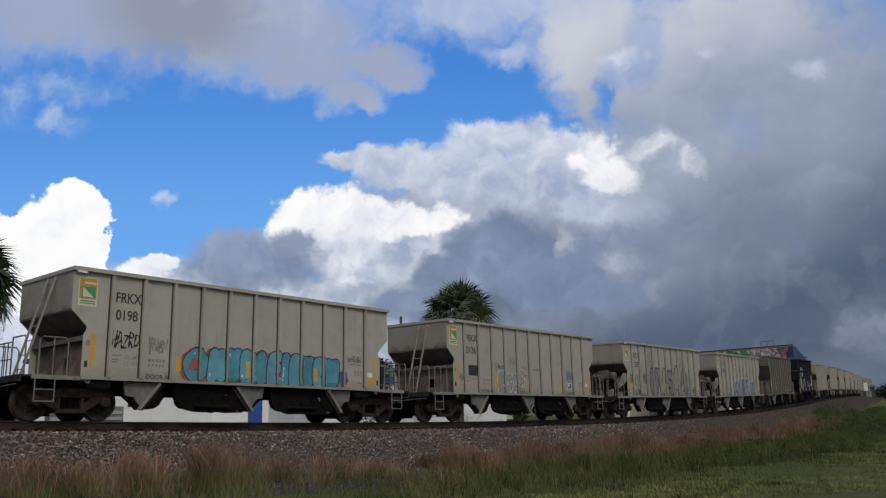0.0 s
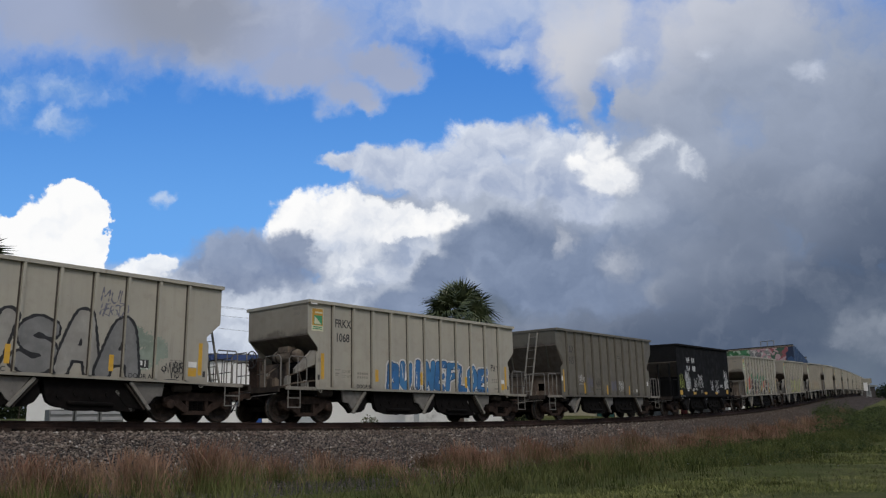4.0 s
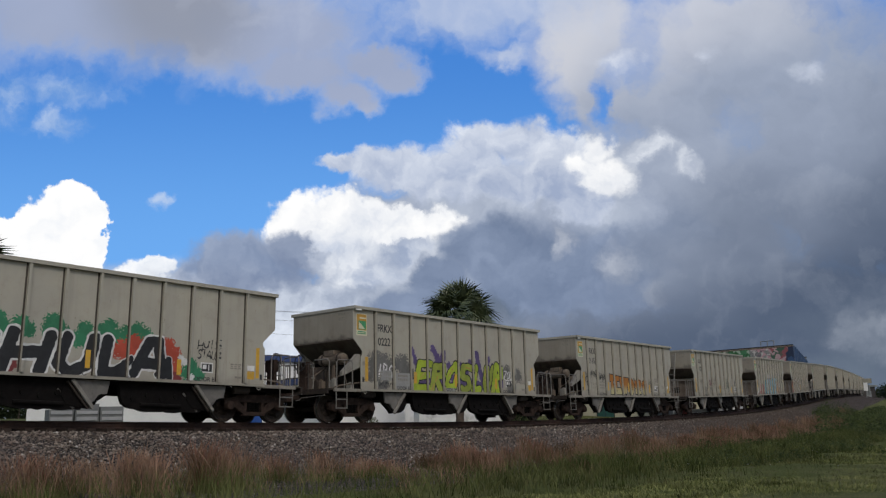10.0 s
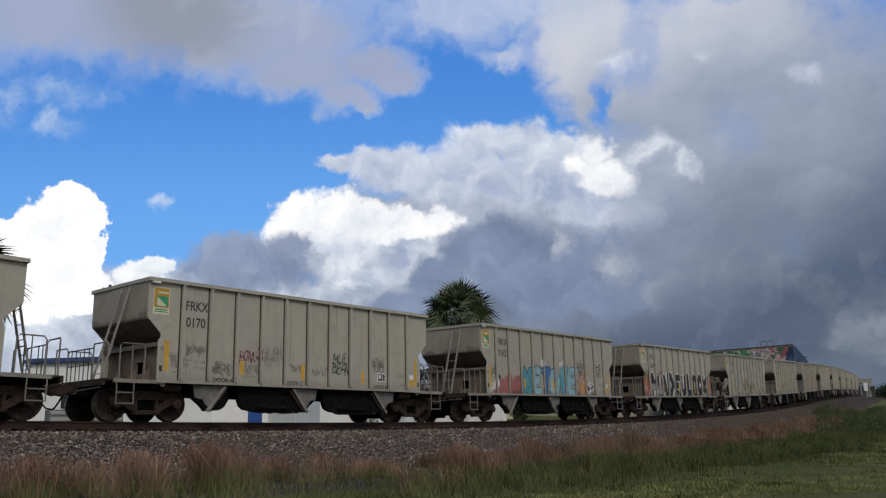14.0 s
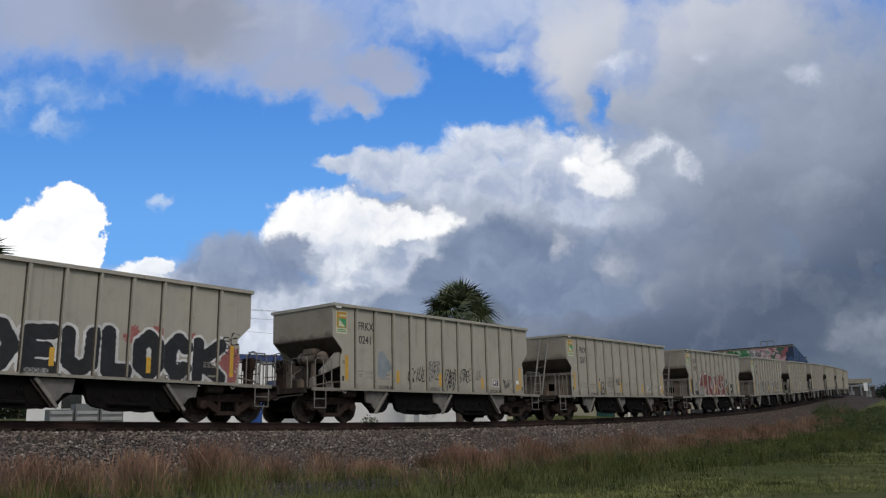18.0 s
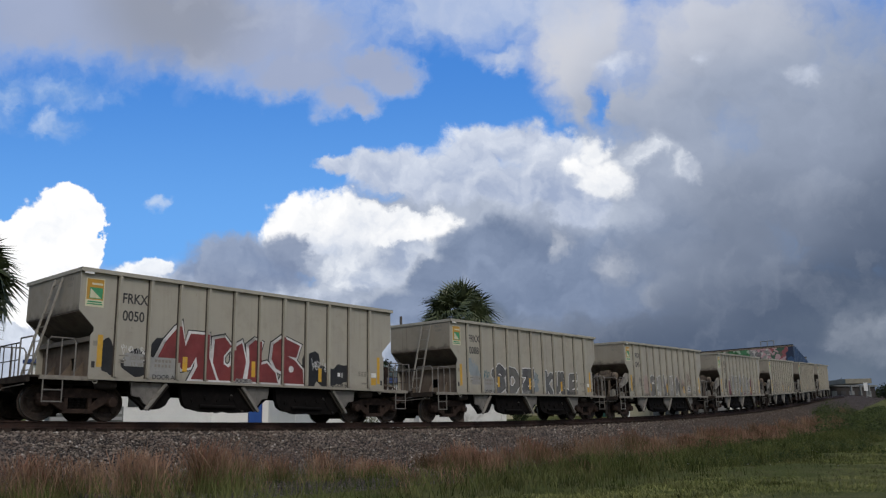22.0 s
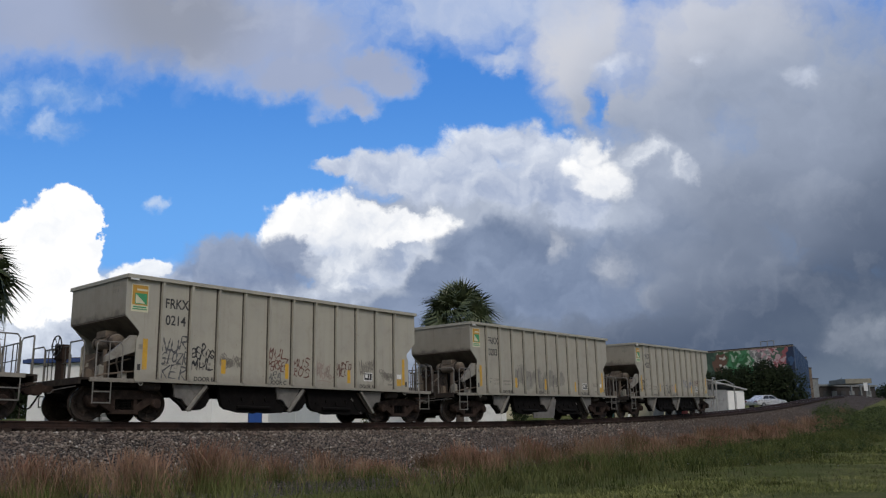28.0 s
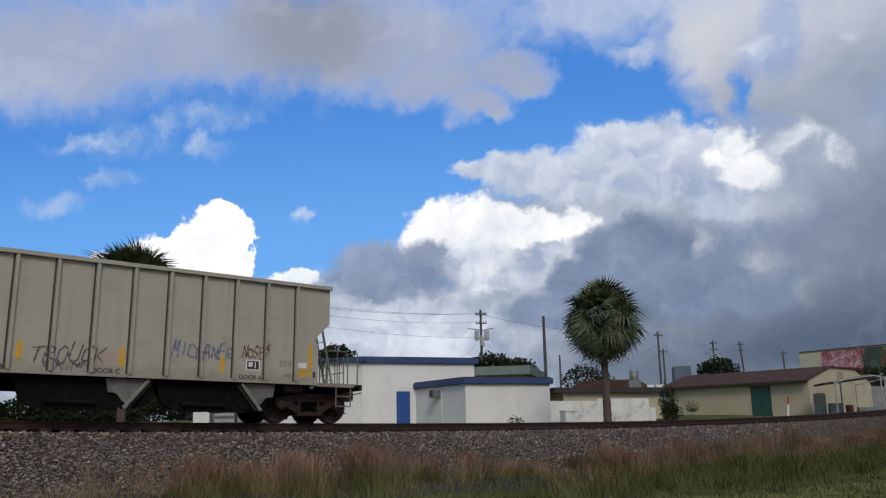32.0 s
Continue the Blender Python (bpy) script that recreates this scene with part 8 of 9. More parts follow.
# ---- far end ----
def sedan(x, y, turn):
    z = ground_at(x, y)
    t = thing("sedan_car", pose(x, y, z, 0, 0, turn), "silver sedan car parked beyond the track", "car")
    bm = bmesh.new()
    prof = [(-2.45, 0.35), (-2.48, 0.75), (-2.30, 0.95), (-1.55, 1.00), (1.05, 0.98), (2.15, 0.86), (2.42, 0.68), (2.45, 0.35)]
    prism(bm, prof, -0.88, 0.88)
    part("body", bm, CARPAINT, t, bevel=0.06)
    bm = bmesh.new()
    lo, hi = [(-1.75, 0.98), (1.05, 0.97)], [(-1.05, 1.42), (0.30, 1.42)]
    v = [bm.verts.new(q) for q in ((-1.75, -0.82, 0.98), (1.05, -0.82, 0.97), (1.05, 0.82, 0.97), (-1.75, 0.82, 0.98), (-1.0, -0.62, 1.43), (0.25, -0.62, 1.43), (0.25, 0.62, 1.43), (-1.0, 0.62, 1.43))]
    for f in ((0, 1, 5, 4), (1, 2, 6, 5), (2, 3, 7, 6), (3, 0, 4, 7), (4, 5, 6, 7)):
        bm.faces.new([v[i] for i in f])
    part("cabin", bm, CARPAINT, t, bevel=0.05)
    for sy in (-1, 1):
        for x0, x1, xa, xb in ((-1.45, -0.42, -0.98, -0.42), (-0.34, 0.78, -0.34, 0.22)):
            bm = bmesh.new()
            w = [bm.verts.new(q) for q in ((x0, sy * 0.815, 1.02), (x1, sy * 0.815, 1.02), (xb, sy * 0.665, 1.37), (xa, sy * 0.665, 1.37))]
            bm.faces.new(w)
            part("side_window", bm, GLASS, t)
        for wx in (-1.45, 1.5):
            bm = bmesh.new()
            lathe(bm, [(sy * 0.70, 0.20), (sy * 0.70, 0.32), (sy * 0.90, 0.32), (sy * 0.91, 0.22)], "y", 18, (wx, 0, 0.32))
            wheel = part("wheel", bm, INK, t)
            bm = bmesh.new()
            lathe(bm, [(sy * 0.90, 0.21), (sy * 0.92, 0.18), (sy * 0.92, 0.05)], "y", 14, (wx, 0, 0.32))
            part("rim", bm, STEEL, wheel)
        part("headlight", bmesh_box(2.30, 2.44, sy * 0.62 - 0.16, sy * 0.62 + 0.16, 0.62, 0.76), STUCCO, t)
        part("tail_light", bmesh_box(-2.5, -2.44, sy * 0.66 - 0.14, sy * 0.66 + 0.14, 0.68, 0.82), CRIMSON, t)
    part("bumper", bmesh_box(2.38, 2.50, -0.86, 0.86, 0.36, 0.55), GREYPANEL, t, bevel=0.03)
    return t


CARPAINT = surface("silver_car_paint", (0.62, 0.63, 0.64), (0.57, 0.58, 0.59), 2.0, 0.3, 0.4)
sedan(35.6, 97.0, 30)


def canopy():
    t = thing("station_canopy", pose(89, 190, ground_at(89, 190)), "distant pale flat canopy on posts", "canopy")
    z = 7.9 - ground_at(89, 190)
    part("canopy_roof", bmesh_box(-3.4, 2.2, -4, 4, z - 0.9, z + 0.1), CREAMY, t, bevel=0.05)
    for px in (-2, 0, 1.8):
        part("post", bmesh_box(px - 0.15, px + 0.15, -3.5, -3.2, 0, z - 1.3), GREYBOX, t)


CREAMY = surface("pale_cream_panel", (0.22, 0.21, 0.165), (0.18, 0.17, 0.135), 1.0, 0.7)
canopy()
t = thing("low_warehouse", pose(88, 196, 3.2, 0, 0, 30), "low dark warehouse far down the line", "building")
part("wall", bmesh_box(-9, 14, 0, 8, 0, 3.6), DARKROOF, t)
part("roof", bmesh_box(-9.4, 14.4, -0.4, 8.4, 3.6, 4.0), GREYBOX, t, bevel=0.05)
for i in range(7):
    part("bay_door", bmesh_box(-8 + 3.1 * i, -6.2 + 3.1 * i, -0.06, 0.0, 0.2, 2.6), (GREYBOX, INK)[i % 2], t)
t = thing("stepped_annex", pose(66.5, 164, 2.5, 0, 0, 25), "grey-brown stepped annex behind the mural wall", "building")
for i, (x0, x1, h) in enumerate(((0, 1.2, 8.6), (1.2, 2.2, 6.6), (2.2, 3.6, 4.6))):
    w = part("wall", bmesh_box(x0, x1, -1.5, 4, 0, h), (GREYBOX, DUSTY, GREYBOX)[i], t, bevel=0.03)
    part("ledge", bmesh_box(x0 - 0.1, x1 + 0.1, -1.6, 4.1, h, h + 0.15), DARKROOF, w)
t = thing("trackside_sign", pose(82.1, 170, 3.0, 0, 0, -25), "white blank trackside sign on a post", "sign")
part("post", bmesh_box(-0.08, 0.08, -0.08, 0.08, 0, 3.3), GREYBOX, t)
part("sign_face", bmesh_box(-0.36, 0.36, -0.14, -0.08, 1.9, 3.5), STUCCO, t, bevel=0.02)
t = thing("marker_post", pose(14.6, 70, 0.0, 0, 6, 0), "white pipeline marker post with an orange top", "marker post")
part("post", bmesh_box(-0.06, 0.06, -0.04, 0.04, -0.2, 1.05), STUCCO, t, bevel=0.01)
part("cap", bmesh_box(-0.065, 0.065, -0.045, 0.045, 1.05, 1.65), RED, t, "orange-red cap", bevel=0.01)


def far_trees():
    rng = random.Random(77)
    verts, faces = [], []
    for i in range(46):
        x = 80 + i * 2.3 + rng.uniform(-1, 1)
        y = 222 + rng.uniform(-12, 26) + i * 0.9
        h = rng.uniform(2.3, 4.0)
        leaf_cloud(rng, (x, y, 5.7 + h * 0.4), (2.7, 2.2, h * 0.62), 380, 0.40, verts, faces)
        leaf_cloud(rng, (x + 1.1, y - 2, 5.2), (2.4, 1.6, 1.9), 240, 0.38, verts, faces)
    for i in range(60):
        x = -140 + i * 3.4
        leaf_cloud(rng, (x, 170 + rng.uniform(-10, 10), 1.5 + rng.uniform(0.5, 2)), (3.2, 2.4, rng.uniform(1.6, 3.0)), 120, 0.45, verts, faces)
    tagged(new("distant_trees", raw_mesh("distant_trees", verts, faces, LEAF)), "low line of dark trees far off", "trees", kind="stuff")


far_trees()
for i, (x, y, w, d, h) in enumerate(((150, 262, 12, 8, 4.0), (175, 270, 12, 8, 4.0))):
    t = thing("low_house", pose(x, y, ground_at(x, y) - 0.3, 0, 0, 25), "small distant pale building with a dark roof", "house")
    part("wall", bmesh_box(-w / 2, w / 2, -d / 2, d / 2, 0, h), (GREYPANEL, TAN)[i], t)
    part("roof", bmesh_box(-w / 2 - 0.3, w / 2 + 0.3, -d / 2 - 0.3, d / 2 + 0.3, h, h + 0.35), DARKROOF, t, bevel=0.05)
HAZE = surface("hazy_blue_grey", (0.12, 0.15, 0.20), (0.10, 0.13, 0.18), 0.4, 0.9)
t = thing("hazy_tower_block", pose(19.0, 190, 2.0), "distant grey block on the skyline", "building")
part("wall", bmesh_box(-1.7, 1.7, -3, 3, 0, 9.6), HAZE, t)


def grey_boxes():
    t = thing("utility_cabinets", pose(-13.1, 31.6, ground_at(-13.1, 31.6), 0, 0, 35), "row of low grey slatted metal cabinets", "cabinet")
    for i in range(3):
        x0 = -1.25 + i * 0.86
        h = (1.25, 1.45, 1.35)[i]
        c = part("cabinet", bmesh_box(x0, x0 + 0.80, -0.4, 0.4, 0.0, h), GREYBOX, t, bevel=0.02)
        for k in range(5):
            part("slat", bmesh_box(x0 + 0.05, x0 + 0.75, -0.43, -0.40, 0.2 + 0.22 * k, 0.32 + 0.22 * k), GREYPANEL, c)


grey_boxes()


# ---- grass, weeds and loose stones by the track ----
def reed_material(name, low, high, straw, z0, z1):
    """Blades that turn from a low colour to a high one, by the height kept in each blade's own map: green to ripe in
    the reeds, dark to lighter green in the rest.
    """
    k = Nodes(name)
    uv = k.sep(k.coord("UV"))
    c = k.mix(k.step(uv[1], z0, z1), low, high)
    r = k.t.nodes.new("ShaderNodeNewGeometry").outputs["Random Per Island"]
    c = k.mix(k.math("MULTIPLY", k.step(r, 0.35, 1.0), 0.75), c, straw)
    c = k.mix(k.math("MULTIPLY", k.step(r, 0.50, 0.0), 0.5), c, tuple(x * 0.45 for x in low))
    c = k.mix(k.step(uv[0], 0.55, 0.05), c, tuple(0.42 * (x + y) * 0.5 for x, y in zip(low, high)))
    c = k.mix(k.math("MULTIPLY", k.step(uv[0], 0.62, 1.0), 0.65), c, tuple(min(1, 0.6 * x + 1.0 * y) for x, y in zip(high, straw)))
    # broad patches that dried out
    c = k.mix(k.math("MULTIPLY", k.step(k.noise(k.world(), 0.45, 4, 0.6), 0.48, 0.66), 0.55), c, straw)
    return k.done(c, 0.9, None, 0.05)


REED = reed_material("ripe_red_grass", (0.112, 0.116, 0.040), (0.225, 0.112, 0.084), (0.225, 0.163, 0.108), 0.34, 0.84)
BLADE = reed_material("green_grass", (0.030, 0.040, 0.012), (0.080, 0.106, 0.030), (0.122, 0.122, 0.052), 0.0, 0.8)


def blades(name, roots, material, label, rng, category="grass"):
    """roots: (x, y, z, height, width, lean). Each blade is bent once and tapers; plumes thicken near the top."""
    verts, faces, uvs = [], [], []
    for x, y, z, h, w, lean, plume in roots:
        a = rng.uniform(0, math.tau)
        dx, dy = math.cos(a) * lean * h, math.sin(a) * lean * h
        b = rng.uniform(0, math.tau)
        sx, sy = math.cos(b) * w / 2, math.sin(b) * w / 2
        k = len(verts)
        tone = min(1, max(0, 0.5 + 0.85 * noise.noise(Vector((x * 1.15, y * 1.15, 4))) + rng.uniform(-0.16, 0.16) + 0.34 * min(1, max(0, (1 - x) / 7))))
        if plume:
            rows = ((0, 0.7), (0.48, 0.6), (0.60, 1.5), (0.74, 2.1), (0.88, 1.5), (1.0, 0.3))
        else:
            rows = ((0, 1.0), (0.5, 0.9), (1.0, 0.12))
        for q, ww in rows:
            verts.append((x + dx * q * q - sx * ww, y + dy * q * q - sy * ww, z + h * q))
            verts.append((x + dx * q * q + sx * ww, y + dy * q * q + sy * ww, z + h * q))
        for i in range(len(rows) - 1):
            faces.append((k + 2 * i, k + 2 * i + 1, k + 2 * i + 3, k + 2 * i + 2))
            q0, q1 = rows[i][0], rows[i + 1][0]
            uvs += [tone, q0, tone, q0, tone, q1, tone, q1]
    me = raw_mesh(name, verts, faces, material)
    layer = me.uv_layers.new(name="map")
    layer.data.foreach_set("uv", uvs)
    return tagged(new(name, me), label, category, kind="stuff")


def put_root(s, d, h, w, lean, plume):
    p = on_track(s, d)
    return (p.x, p.y, height(s, d) - 0.04, h, w, lean, plume)


LAWN = reed_material("mown_grass", (0.096, 0.118, 0.034), (0.205, 0.222, 0.074), (0.225, 0.222, 0.10), 0.0, 0.8)


def weed_material():
    k = Nodes("weed_leaf")
    r = k.t.nodes.new("ShaderNodeNewGeometry").outputs["Random Per Island"]
    c = k.mix(r, (0.016, 0.025, 0.008), (0.092, 0.112, 0.038))
    c = k.mix(k.step(k.noise(k.world(), 1.3, 4), 0.45, 0.62), c, (0.020, 0.033, 0.010))
    return k.done(c, 0.8, None, 0.1)


LEAF_WEED = weed_material()


def build_grass():
    rng = random.Random(5)
    reeds, green, lawn = [], [], []
    # ragged tufts of tall ripe grass at the foot of the stones, some of them large
    tufts = []
    for i in range(80):
        s = rng.uniform(-16, 64)
        d = 4.7 + abs(rng.gauss(0, 0.9 if s > 8 else 1.7))
        tufts.append((s, d, rng.uniform(0.40, 0.75), 0.30))
    for i in range(70):
        s = rng.uniform(-14, 60)
        tufts.append((s, 4.9 + abs(rng.gauss(0, 0.8)), rng.uniform(0.6, 0.95), 0.17))
    for i in range(70):
        s = -15 + 27 * rng.random()
        if i % 2:
            tufts.append((s, rng.uniform(6.2, 9.6), rng.uniform(0.7, 1.1), 0.24))
    for s, d, k, spread in tufts:
        big = 1.0 + 0.6 * noise.noise(Vector((s * 0.45, d * 0.4, 2)))
        a0, ln = rng.uniform(-0.2, 0.2), rng.uniform(0.05, 0.3)
        for _ in range(int((50 if spread > 0.25 else 90) * k)):
            h = rng.uniform(0.30, 1.0) * k * big * 0.62
            plume = rng.random() < 0.5
            reeds.append(put_root(s + rng.gauss(0, spread), d + rng.gauss(0, spread), h, rng.uniform(0.004, 0.008), rng.uniform(0.05, 0.55), plume))
    # close stands of darker plumes before the verge
    for i in range(150):
        s, d = rng.uniform(3, 52), rng.uniform(5.0, 7.2)
        k = rng.uniform(0.55, 0.95) * (1 + 0.5 * noise.noise(Vector((s * 0.5, d * 0.6, 12))))
        for _ in range(105):
            reeds.append(put_root(s + rng.gauss(0, 0.28), d + rng.gauss(0, 0.22), rng.uniform(0.45, 1.0) * k, rng.uniform(0.005, 0.010), rng.uniform(0.04, 0.4), rng.random() < 0.65))
    # thinner ripe drifts along the edge of the stones, further off
    for i in range(75):
        s, d, k = rng.uniform(22, 74), rng.uniform(4.3, 5.7), rng.uniform(0.35, 0.75)
        for _ in range(70):
            reeds.append(put_root(s + rng.gauss(0, 0.35), d + rng.gauss(0, 0.22), rng.uniform(0.35, 1.0) * k, rng.uniform(0.006, 0.011), rng.uniform(0.05, 0.4), rng.random() < 0.6))
    # the tallest tufts, which stand clear of the rest: bearing, rise of the tip, distance from the track
    for bearing, rise, off in ((-0.488, -0.0208, 6.2), (-0.455, -0.0201, 6.4), (-0.411, -0.0259, 6.0), (-0.357, -0.0143, 6.6), (-0.342, -0.0202, 6.3), (-0.286, -0.0093, 6.8), (-0.269, -0.0071, 6.6), (-0.251, -0.0156, 6.4), (-0.199, -0.0259, 5.8), (-0.145, -0.0219, 6.2), (-0.097, -0.0315, 5.8), (-0.065, -0.0321, 5.9), (-0.018, -0.0292, 5.7), (0.006, -0.0246, 5.6), (0.035, -0.0301, 5.6), (0.057, -0.0305, 5.6), (0.095, -0.0112, 5.3), (0.115, -0.0222, 5.2), (0.147, -0.0246, 5.2), (0.173, -0.0232, 5.2), (0.208, -0.0044, 5.0), (0.222, -0.0134, 5.2), (0.238, -0.0162, 5.1), (0.269, -0.0118, 5.0), (0.284, -0.0133, 5.1), (0.309, -0.0112, 5.1), (0.335, -0.0092, 5.2), (0.361, -0.0046, 5.2), (0.387, -0.0, 5.2)):
        y = 70.0
        while y > 12 and sd_of(bearing * y, y)[1] < off:
            y -= 0.5
        s, d = sd_of(bearing * y, y)
        h = min(1.3, max(0.35, rise * y - 0.195 - height(s, d)))
        for _ in range(420):
            reeds.append(put_root(s + rng.gauss(0, 0.24), d + rng.gauss(0, 0.20), h * rng.uniform(0.35, 1.05), rng.uniform(0.005, 0.010), rng.uniform(0.05, 0.55), rng.random() < 0.55))
        for _ in range(170):
            green.append(put_root(s + rng.gauss(0, 0.34), d + 0.25 + rng.gauss(0, 0.26), h * rng.uniform(0.25, 0.72), rng.uniform(0.008, 0.015), rng.uniform(0.1, 0.6), False))
    # tall green tufts behind the ripe ones, in uneven drifts
    for i in range(760):
        s = rng.uniform(4, 68)
        d = 7.3 + abs(rng.gauss(0, 1.7))
        k = 1 + 0.8 * noise.noise(Vector((s * 0.3, d * 0.5, 21)))
        if rng.random() > 0.35 + 0.02 * (s + 8):
            continue
        for _ in range(42):
            green.append(put_root(s + rng.gauss(0, 0.26), d + rng.gauss(0, 0.24), rng.uniform(0.20, 0.62) * k, rng.uniform(0.007, 0.015), rng.uniform(0.1, 0.7), False))
    # green growth behind and under it, denser away from the stones
    for i in range(70000):
        s = rng.uniform(-14, 78)
        d = 5.2 + abs(rng.gauss(0, 4.0))
        if rng.random() > (0.2 + 0.8 * min(1, (d - 5.0) / 1.8)) * min(1, max(0.10 if d < 7.8 else 0.55, (s + 4) / 28 + (d - 7.2) * 0.25)):
            continue
        n0 = 1 + 0.7 * noise.noise(Vector((s * 0.5, d * 0.5, 9)))
        green.append(put_root(s, d, rng.uniform(0.12, 0.45) * n0 * (0.8 if d < 7.4 else 1.2 if d < 11 else 0.5), rng.uniform(0.012, 0.024), rng.uniform(0.1, 0.8), False))
    for i in range(110000):
        s = rng.uniform(-6, 75)
        d = 11.0 + 0.8 * math.sin(s * 0.4) + abs(rng.gauss(0, 5.0))
        if d > 23:
            continue
        n0 = 1 + 0.8 * noise.noise(Vector((s * 0.6, d * 0.6, 5)))
        lawn.append(put_root(s, d, rng.uniform(0.03, 0.10) * n0, rng.uniform(0.014, 0.026), rng.uniform(0.2, 1.2), False))
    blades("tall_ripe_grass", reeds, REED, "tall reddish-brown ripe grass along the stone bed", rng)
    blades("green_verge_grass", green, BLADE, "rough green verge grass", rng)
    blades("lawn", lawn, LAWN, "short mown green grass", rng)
    # small white flowers in the short grass
    petals, quads = [], []
    for i in range(420):
        sf, df = rng.uniform(9, 46), 7.6 + abs(rng.gauss(0, 2.6))
        if noise.noise(Vector((sf * 0.35, df * 0.5, 31))) < 0.05:
            continue
        q = on_track(sf, df)
        zf, rf, k = height(sf, df) + rng.uniform(0.08, 0.2), rng.uniform(0.012, 0.022), len(petals)
        petals += [(q.x - rf, q.y, zf), (q.x, q.y - rf, zf + rf), (q.x + rf, q.y, zf), (q.x, q.y + rf, zf - rf * 0.4)]
        quads.append((k, k + 1, k + 2, k + 3))
    tagged(new("white_wildflowers", raw_mesh("white_wildflowers", petals, quads, WHITE)), "tiny white wildflowers in the verge grass", "flowers", kind="stuff")
    # leafy weeds further along
    verts, faces = [], []
    for i in range(420):
        s = rng.uniform(20, 110)
        d = 5.9 + abs(rng.gauss(0, 2.6))
        p = on_track(s, d)
        hh = rng.uniform(0.2, 0.55)
        leaf_cloud(rng, (p.x, p.y, height(s, d) + hh * 0.4), (0.5 + s * 0.004, 0.5 + s * 0.004, hh * 0.6), 80, 0.05 + s * 0.0005, verts, faces)
    for i in range(330):
        s, d = rng.uniform(9, 52), rng.uniform(6.8, 11.2)
        if noise.noise(Vector((s * 0.4, d * 0.6, 51))) < -0.05:
            continue
        p, hh = on_track(s, d), rng.uniform(0.14, 0.40)
        leaf_cloud(rng, (p.x, p.y, height(s, d) + hh * 0.5), (rng.uniform(0.25, 0.55), rng.uniform(0.25, 0.5), hh * 0.7), 90, 0.05, verts, faces)
    # a tall thicket where the lawn meets the stones
    for i in range(240):
        y = rng.uniform(52, 86)
        x = y * (0.424 + 0.13 * rng.random() ** 1.3)
        s, d = sd_of(x, y)
        if d < 3.6:
            continue
        hh = rng.uniform(0.4, 1.5) * (1.0 if x / y < 0.465 else 0.85)
        leaf_cloud(rng, (x, y, height(s, d) + hh * 0.45), (rng.uniform(0.3, 0.7), 0.5, hh * 0.6), 120, 0.06, verts, faces)
    tagged(new("leafy_weeds", raw_mesh("leafy_weeds", verts, faces, LEAF_WEED)), "low leafy green weeds beside the stones", "weeds", kind="stuff")
    # weeds and grass on the far side, low
    roots = []
    for i in range(9000):
        s, d = rng.uniform(-30, 60), -rng.uniform(4.5, 34)
        p = on_track(s, d)
        roots.append((p.x, p.y, height(s, d) - 0.03, rng.uniform(0.05, 0.16), 0.03, rng.uniform(0.1, 0.6), False))
    blades("far_verge_grass", roots, BLADE, "short grass beyond the track", rng)


build_grass()


def stone_material():
    k = Nodes("loose_stone")
    r = k.t.nodes.new("ShaderNodeNewGeometry").outputs["Random Per Island"]
    c = k.mix(r, (0.072, 0.057, 0.047), (0.290, 0.246, 0.208))
    c = k.mix(k.step(r, 0.95, 0.99), c, (0.42, 0.39, 0.35))
    c = k.mix(k.math("MULTIPLY", k.step(k.noise(k.world(), 0.9, 4), 0.45, 0.6), 0.45), c, (0.12, 0.085, 0.07))
    c = k.mix(k.step(k.sep(k.world())[0], 5, 17, 0.0, 0.55), c, (0.074, 0.060, 0.050))
    return k.done(c, 0.95, None, 0.05)


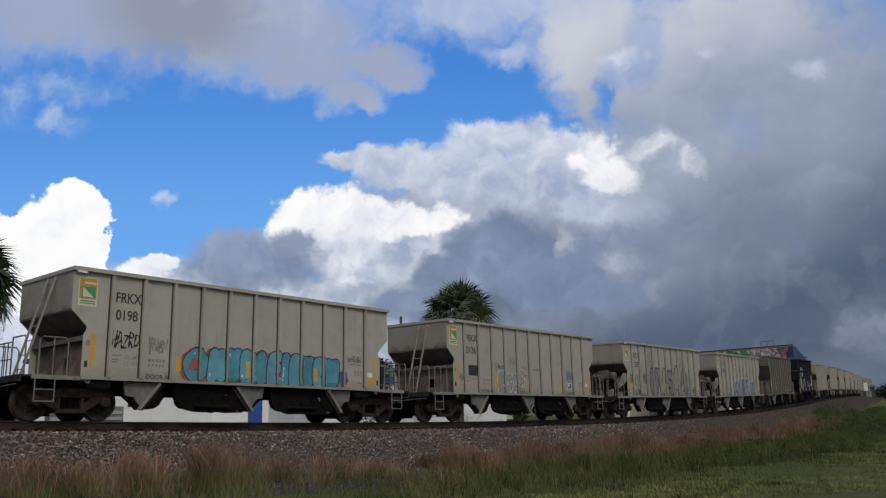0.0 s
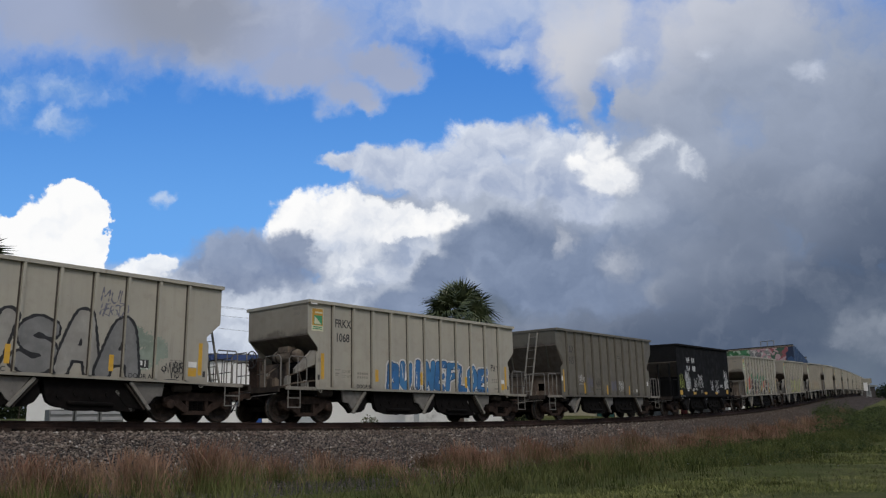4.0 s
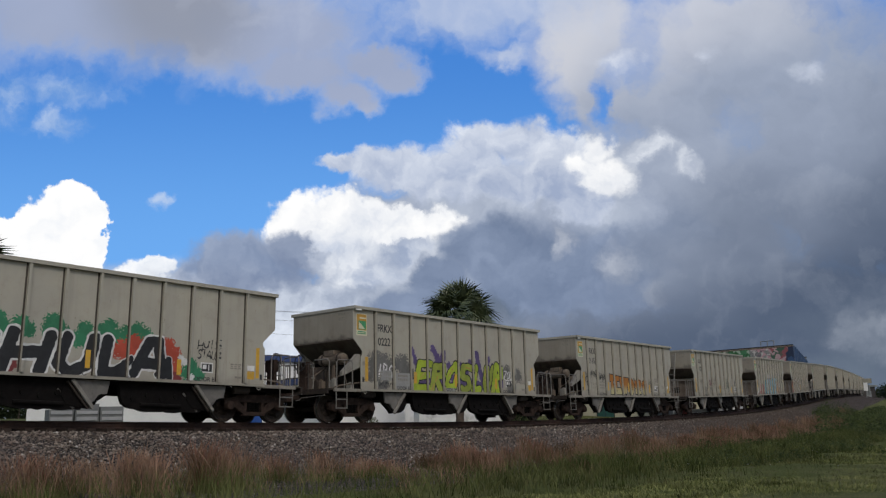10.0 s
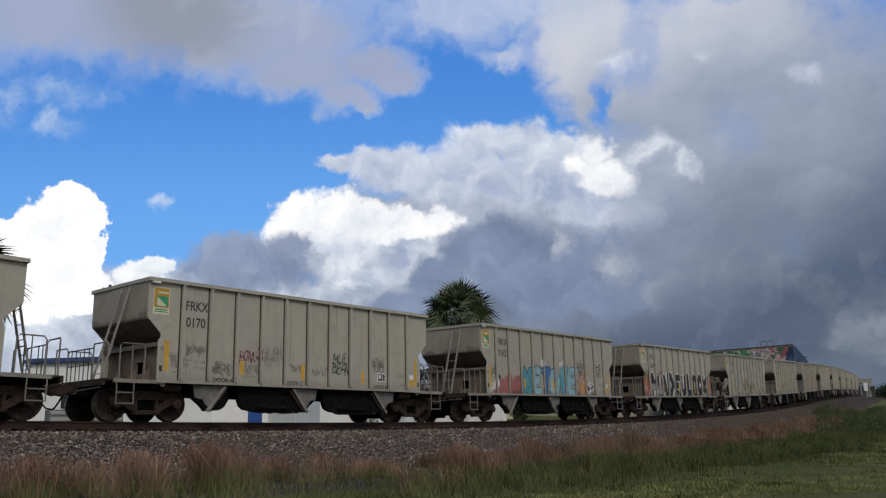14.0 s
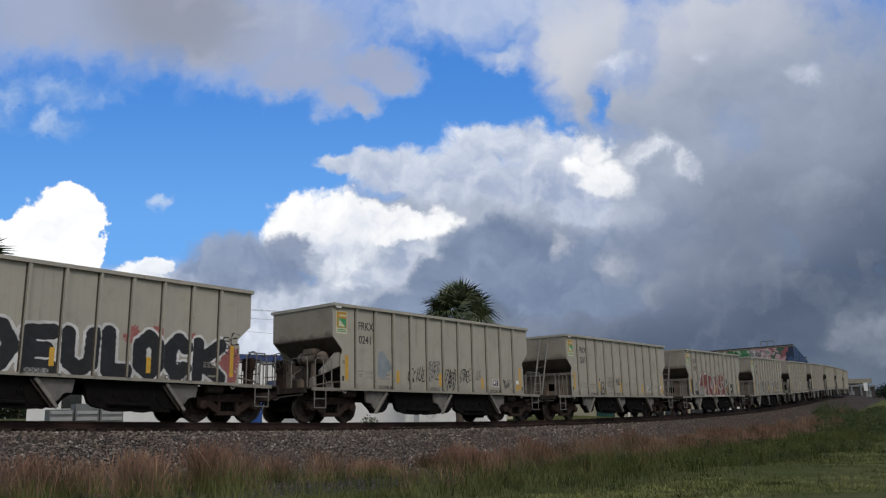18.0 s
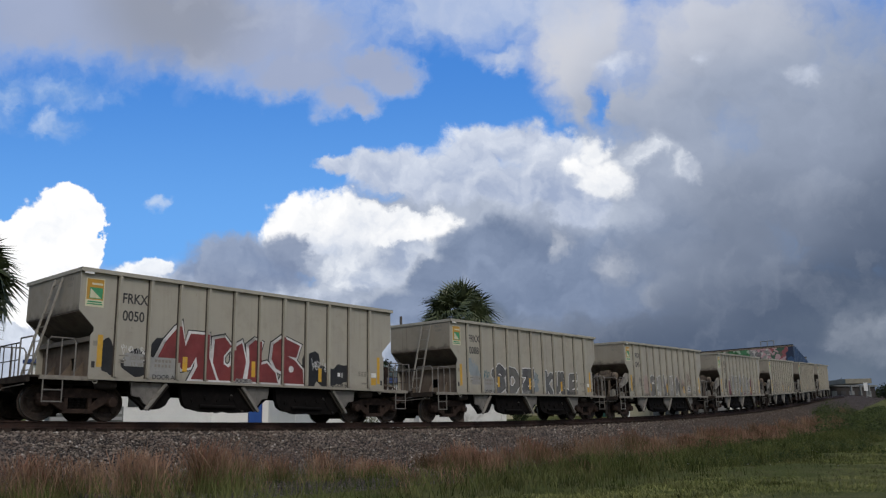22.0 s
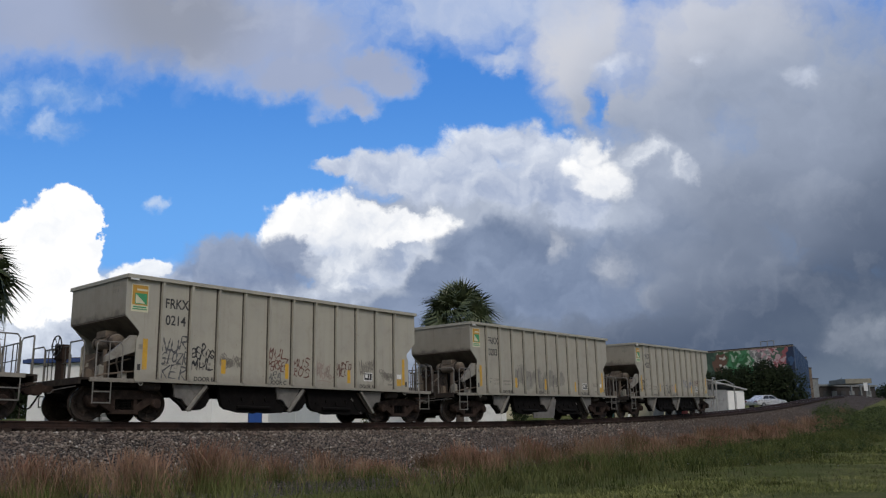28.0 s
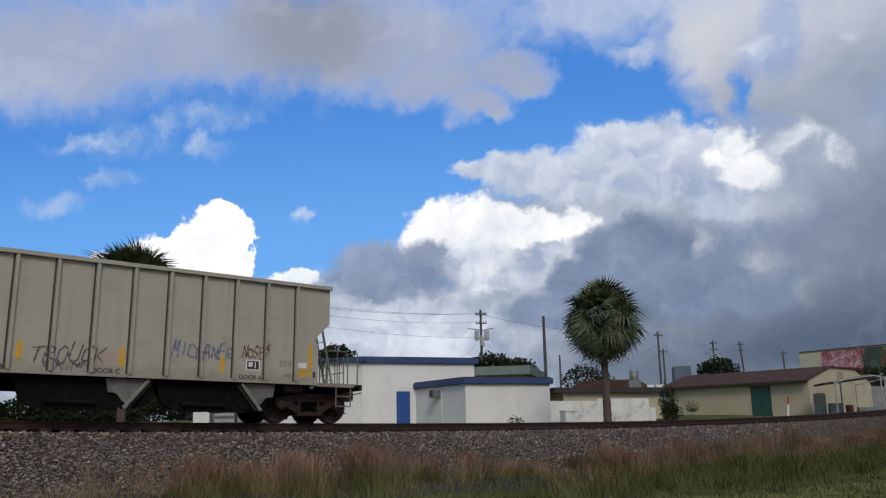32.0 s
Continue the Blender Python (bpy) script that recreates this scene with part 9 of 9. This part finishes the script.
def build_stones():
    rng = random.Random(6)
    verts, faces = [], []
    shape = [(0, 0, 1), (1, 0, 0), (0, 1, 0), (-1, 0, 0), (0, -1, 0), (0, 0, -0.6)]
    tri = [(0, 1, 2), (0, 2, 3), (0, 3, 4), (0, 4, 1), (5, 2, 1), (5, 3, 2), (5, 4, 3), (5, 1, 4)]
    for i in range(30000):
        s = -16 + 80 * rng.random() ** 1.5
        d = rng.uniform(1.3, 6.2)
        p = on_track(s, d)
        z = height(s, d)
        r = rng.uniform(0.022, 0.055)
        a = rng.uniform(0, 6.3)
        ca, sa = math.cos(a), math.sin(a)
        k = len(verts)
        for x, y, h in shape:
            x, y, h = x * rng.uniform(0.6, 1.3), y * rng.uniform(0.6, 1.3), h * rng.uniform(0.5, 1.1)
            verts.append((p.x + r * (x * ca - y * sa), p.y + r * (x * sa + y * ca), z + 0.012 + r * h))
        faces += [(k + u, k + v, k + w) for u, v, w in tri]
    tagged(new("ballast_stones", raw_mesh("ballast_stones", verts, faces, stone_material())), "loose grey crushed stones of the track bed", "stones", kind="stuff")


build_stones()


# ---- what moves ----
def run_length(t):
    """How far the train has run at t seconds."""
    base = 3.45986e-4 * t ** 3 - 8.151704e-3 * t * t + 9.175356 * t + 0.0279
    return base + lerp_rows([(0, 1.35), (1, 1.26), (2, 0.90), (3, 0.55), (4.3, 0.38), (5.5, 0.22), (6.5, 0.10), (9, 0.12), (13, -0.11), (19, -0.17), (23, 0.17), (28, 0.01), (30.5, 0.05), (32, -0.08)], t)


# the two odd cars are shorter, so those ahead of them stand nearer
SLIP = {4: 1.05, 5: 0.35}


def motions():
    for n, car in CARS.items():
        walk(car, [(t, car_pose(n * P0 + SLIP.get(n, 1.4 if n < 4 else 0.0) - run_length(t))) for t in range(0, 33)])
    # the wheels roll; alike wheelsets turn alike
    firsts = {}
    for car in CARS.values():
        for truck in car.children:
            for w in truck.children:
                if w.name.startswith("wheelset"):
                    side = 1 if w.matrix_basis.translation.x > 0 else -1
                    if side not in firsts:
                        rows, t = [], 0.0
                        for i in range(0, 961, 2):
                            t = i / 30
                            rows.append((t, pose(side * 0.882, 0, 0.457, 0, -math.degrees(run_length(t) / 0.457), 0)))
                        walk(w, rows)
                        firsts[side] = w
                    else:
                        w.rotation_mode = "QUATERNION"
                        own = w.animation_data_create()
                        own.action = firsts[side].animation_data.action
                        own.action_slot = firsts[side].animation_data.action_slot
    # the clouds drift slowly down and to the left
    walk(sky_shell, [(0, START @ pose(0, 0, 0, 0.22, -0.25, 0)), (16, START), (32, START @ pose(0, 0, 0, -0.22, 0.25, 0))])


motions()
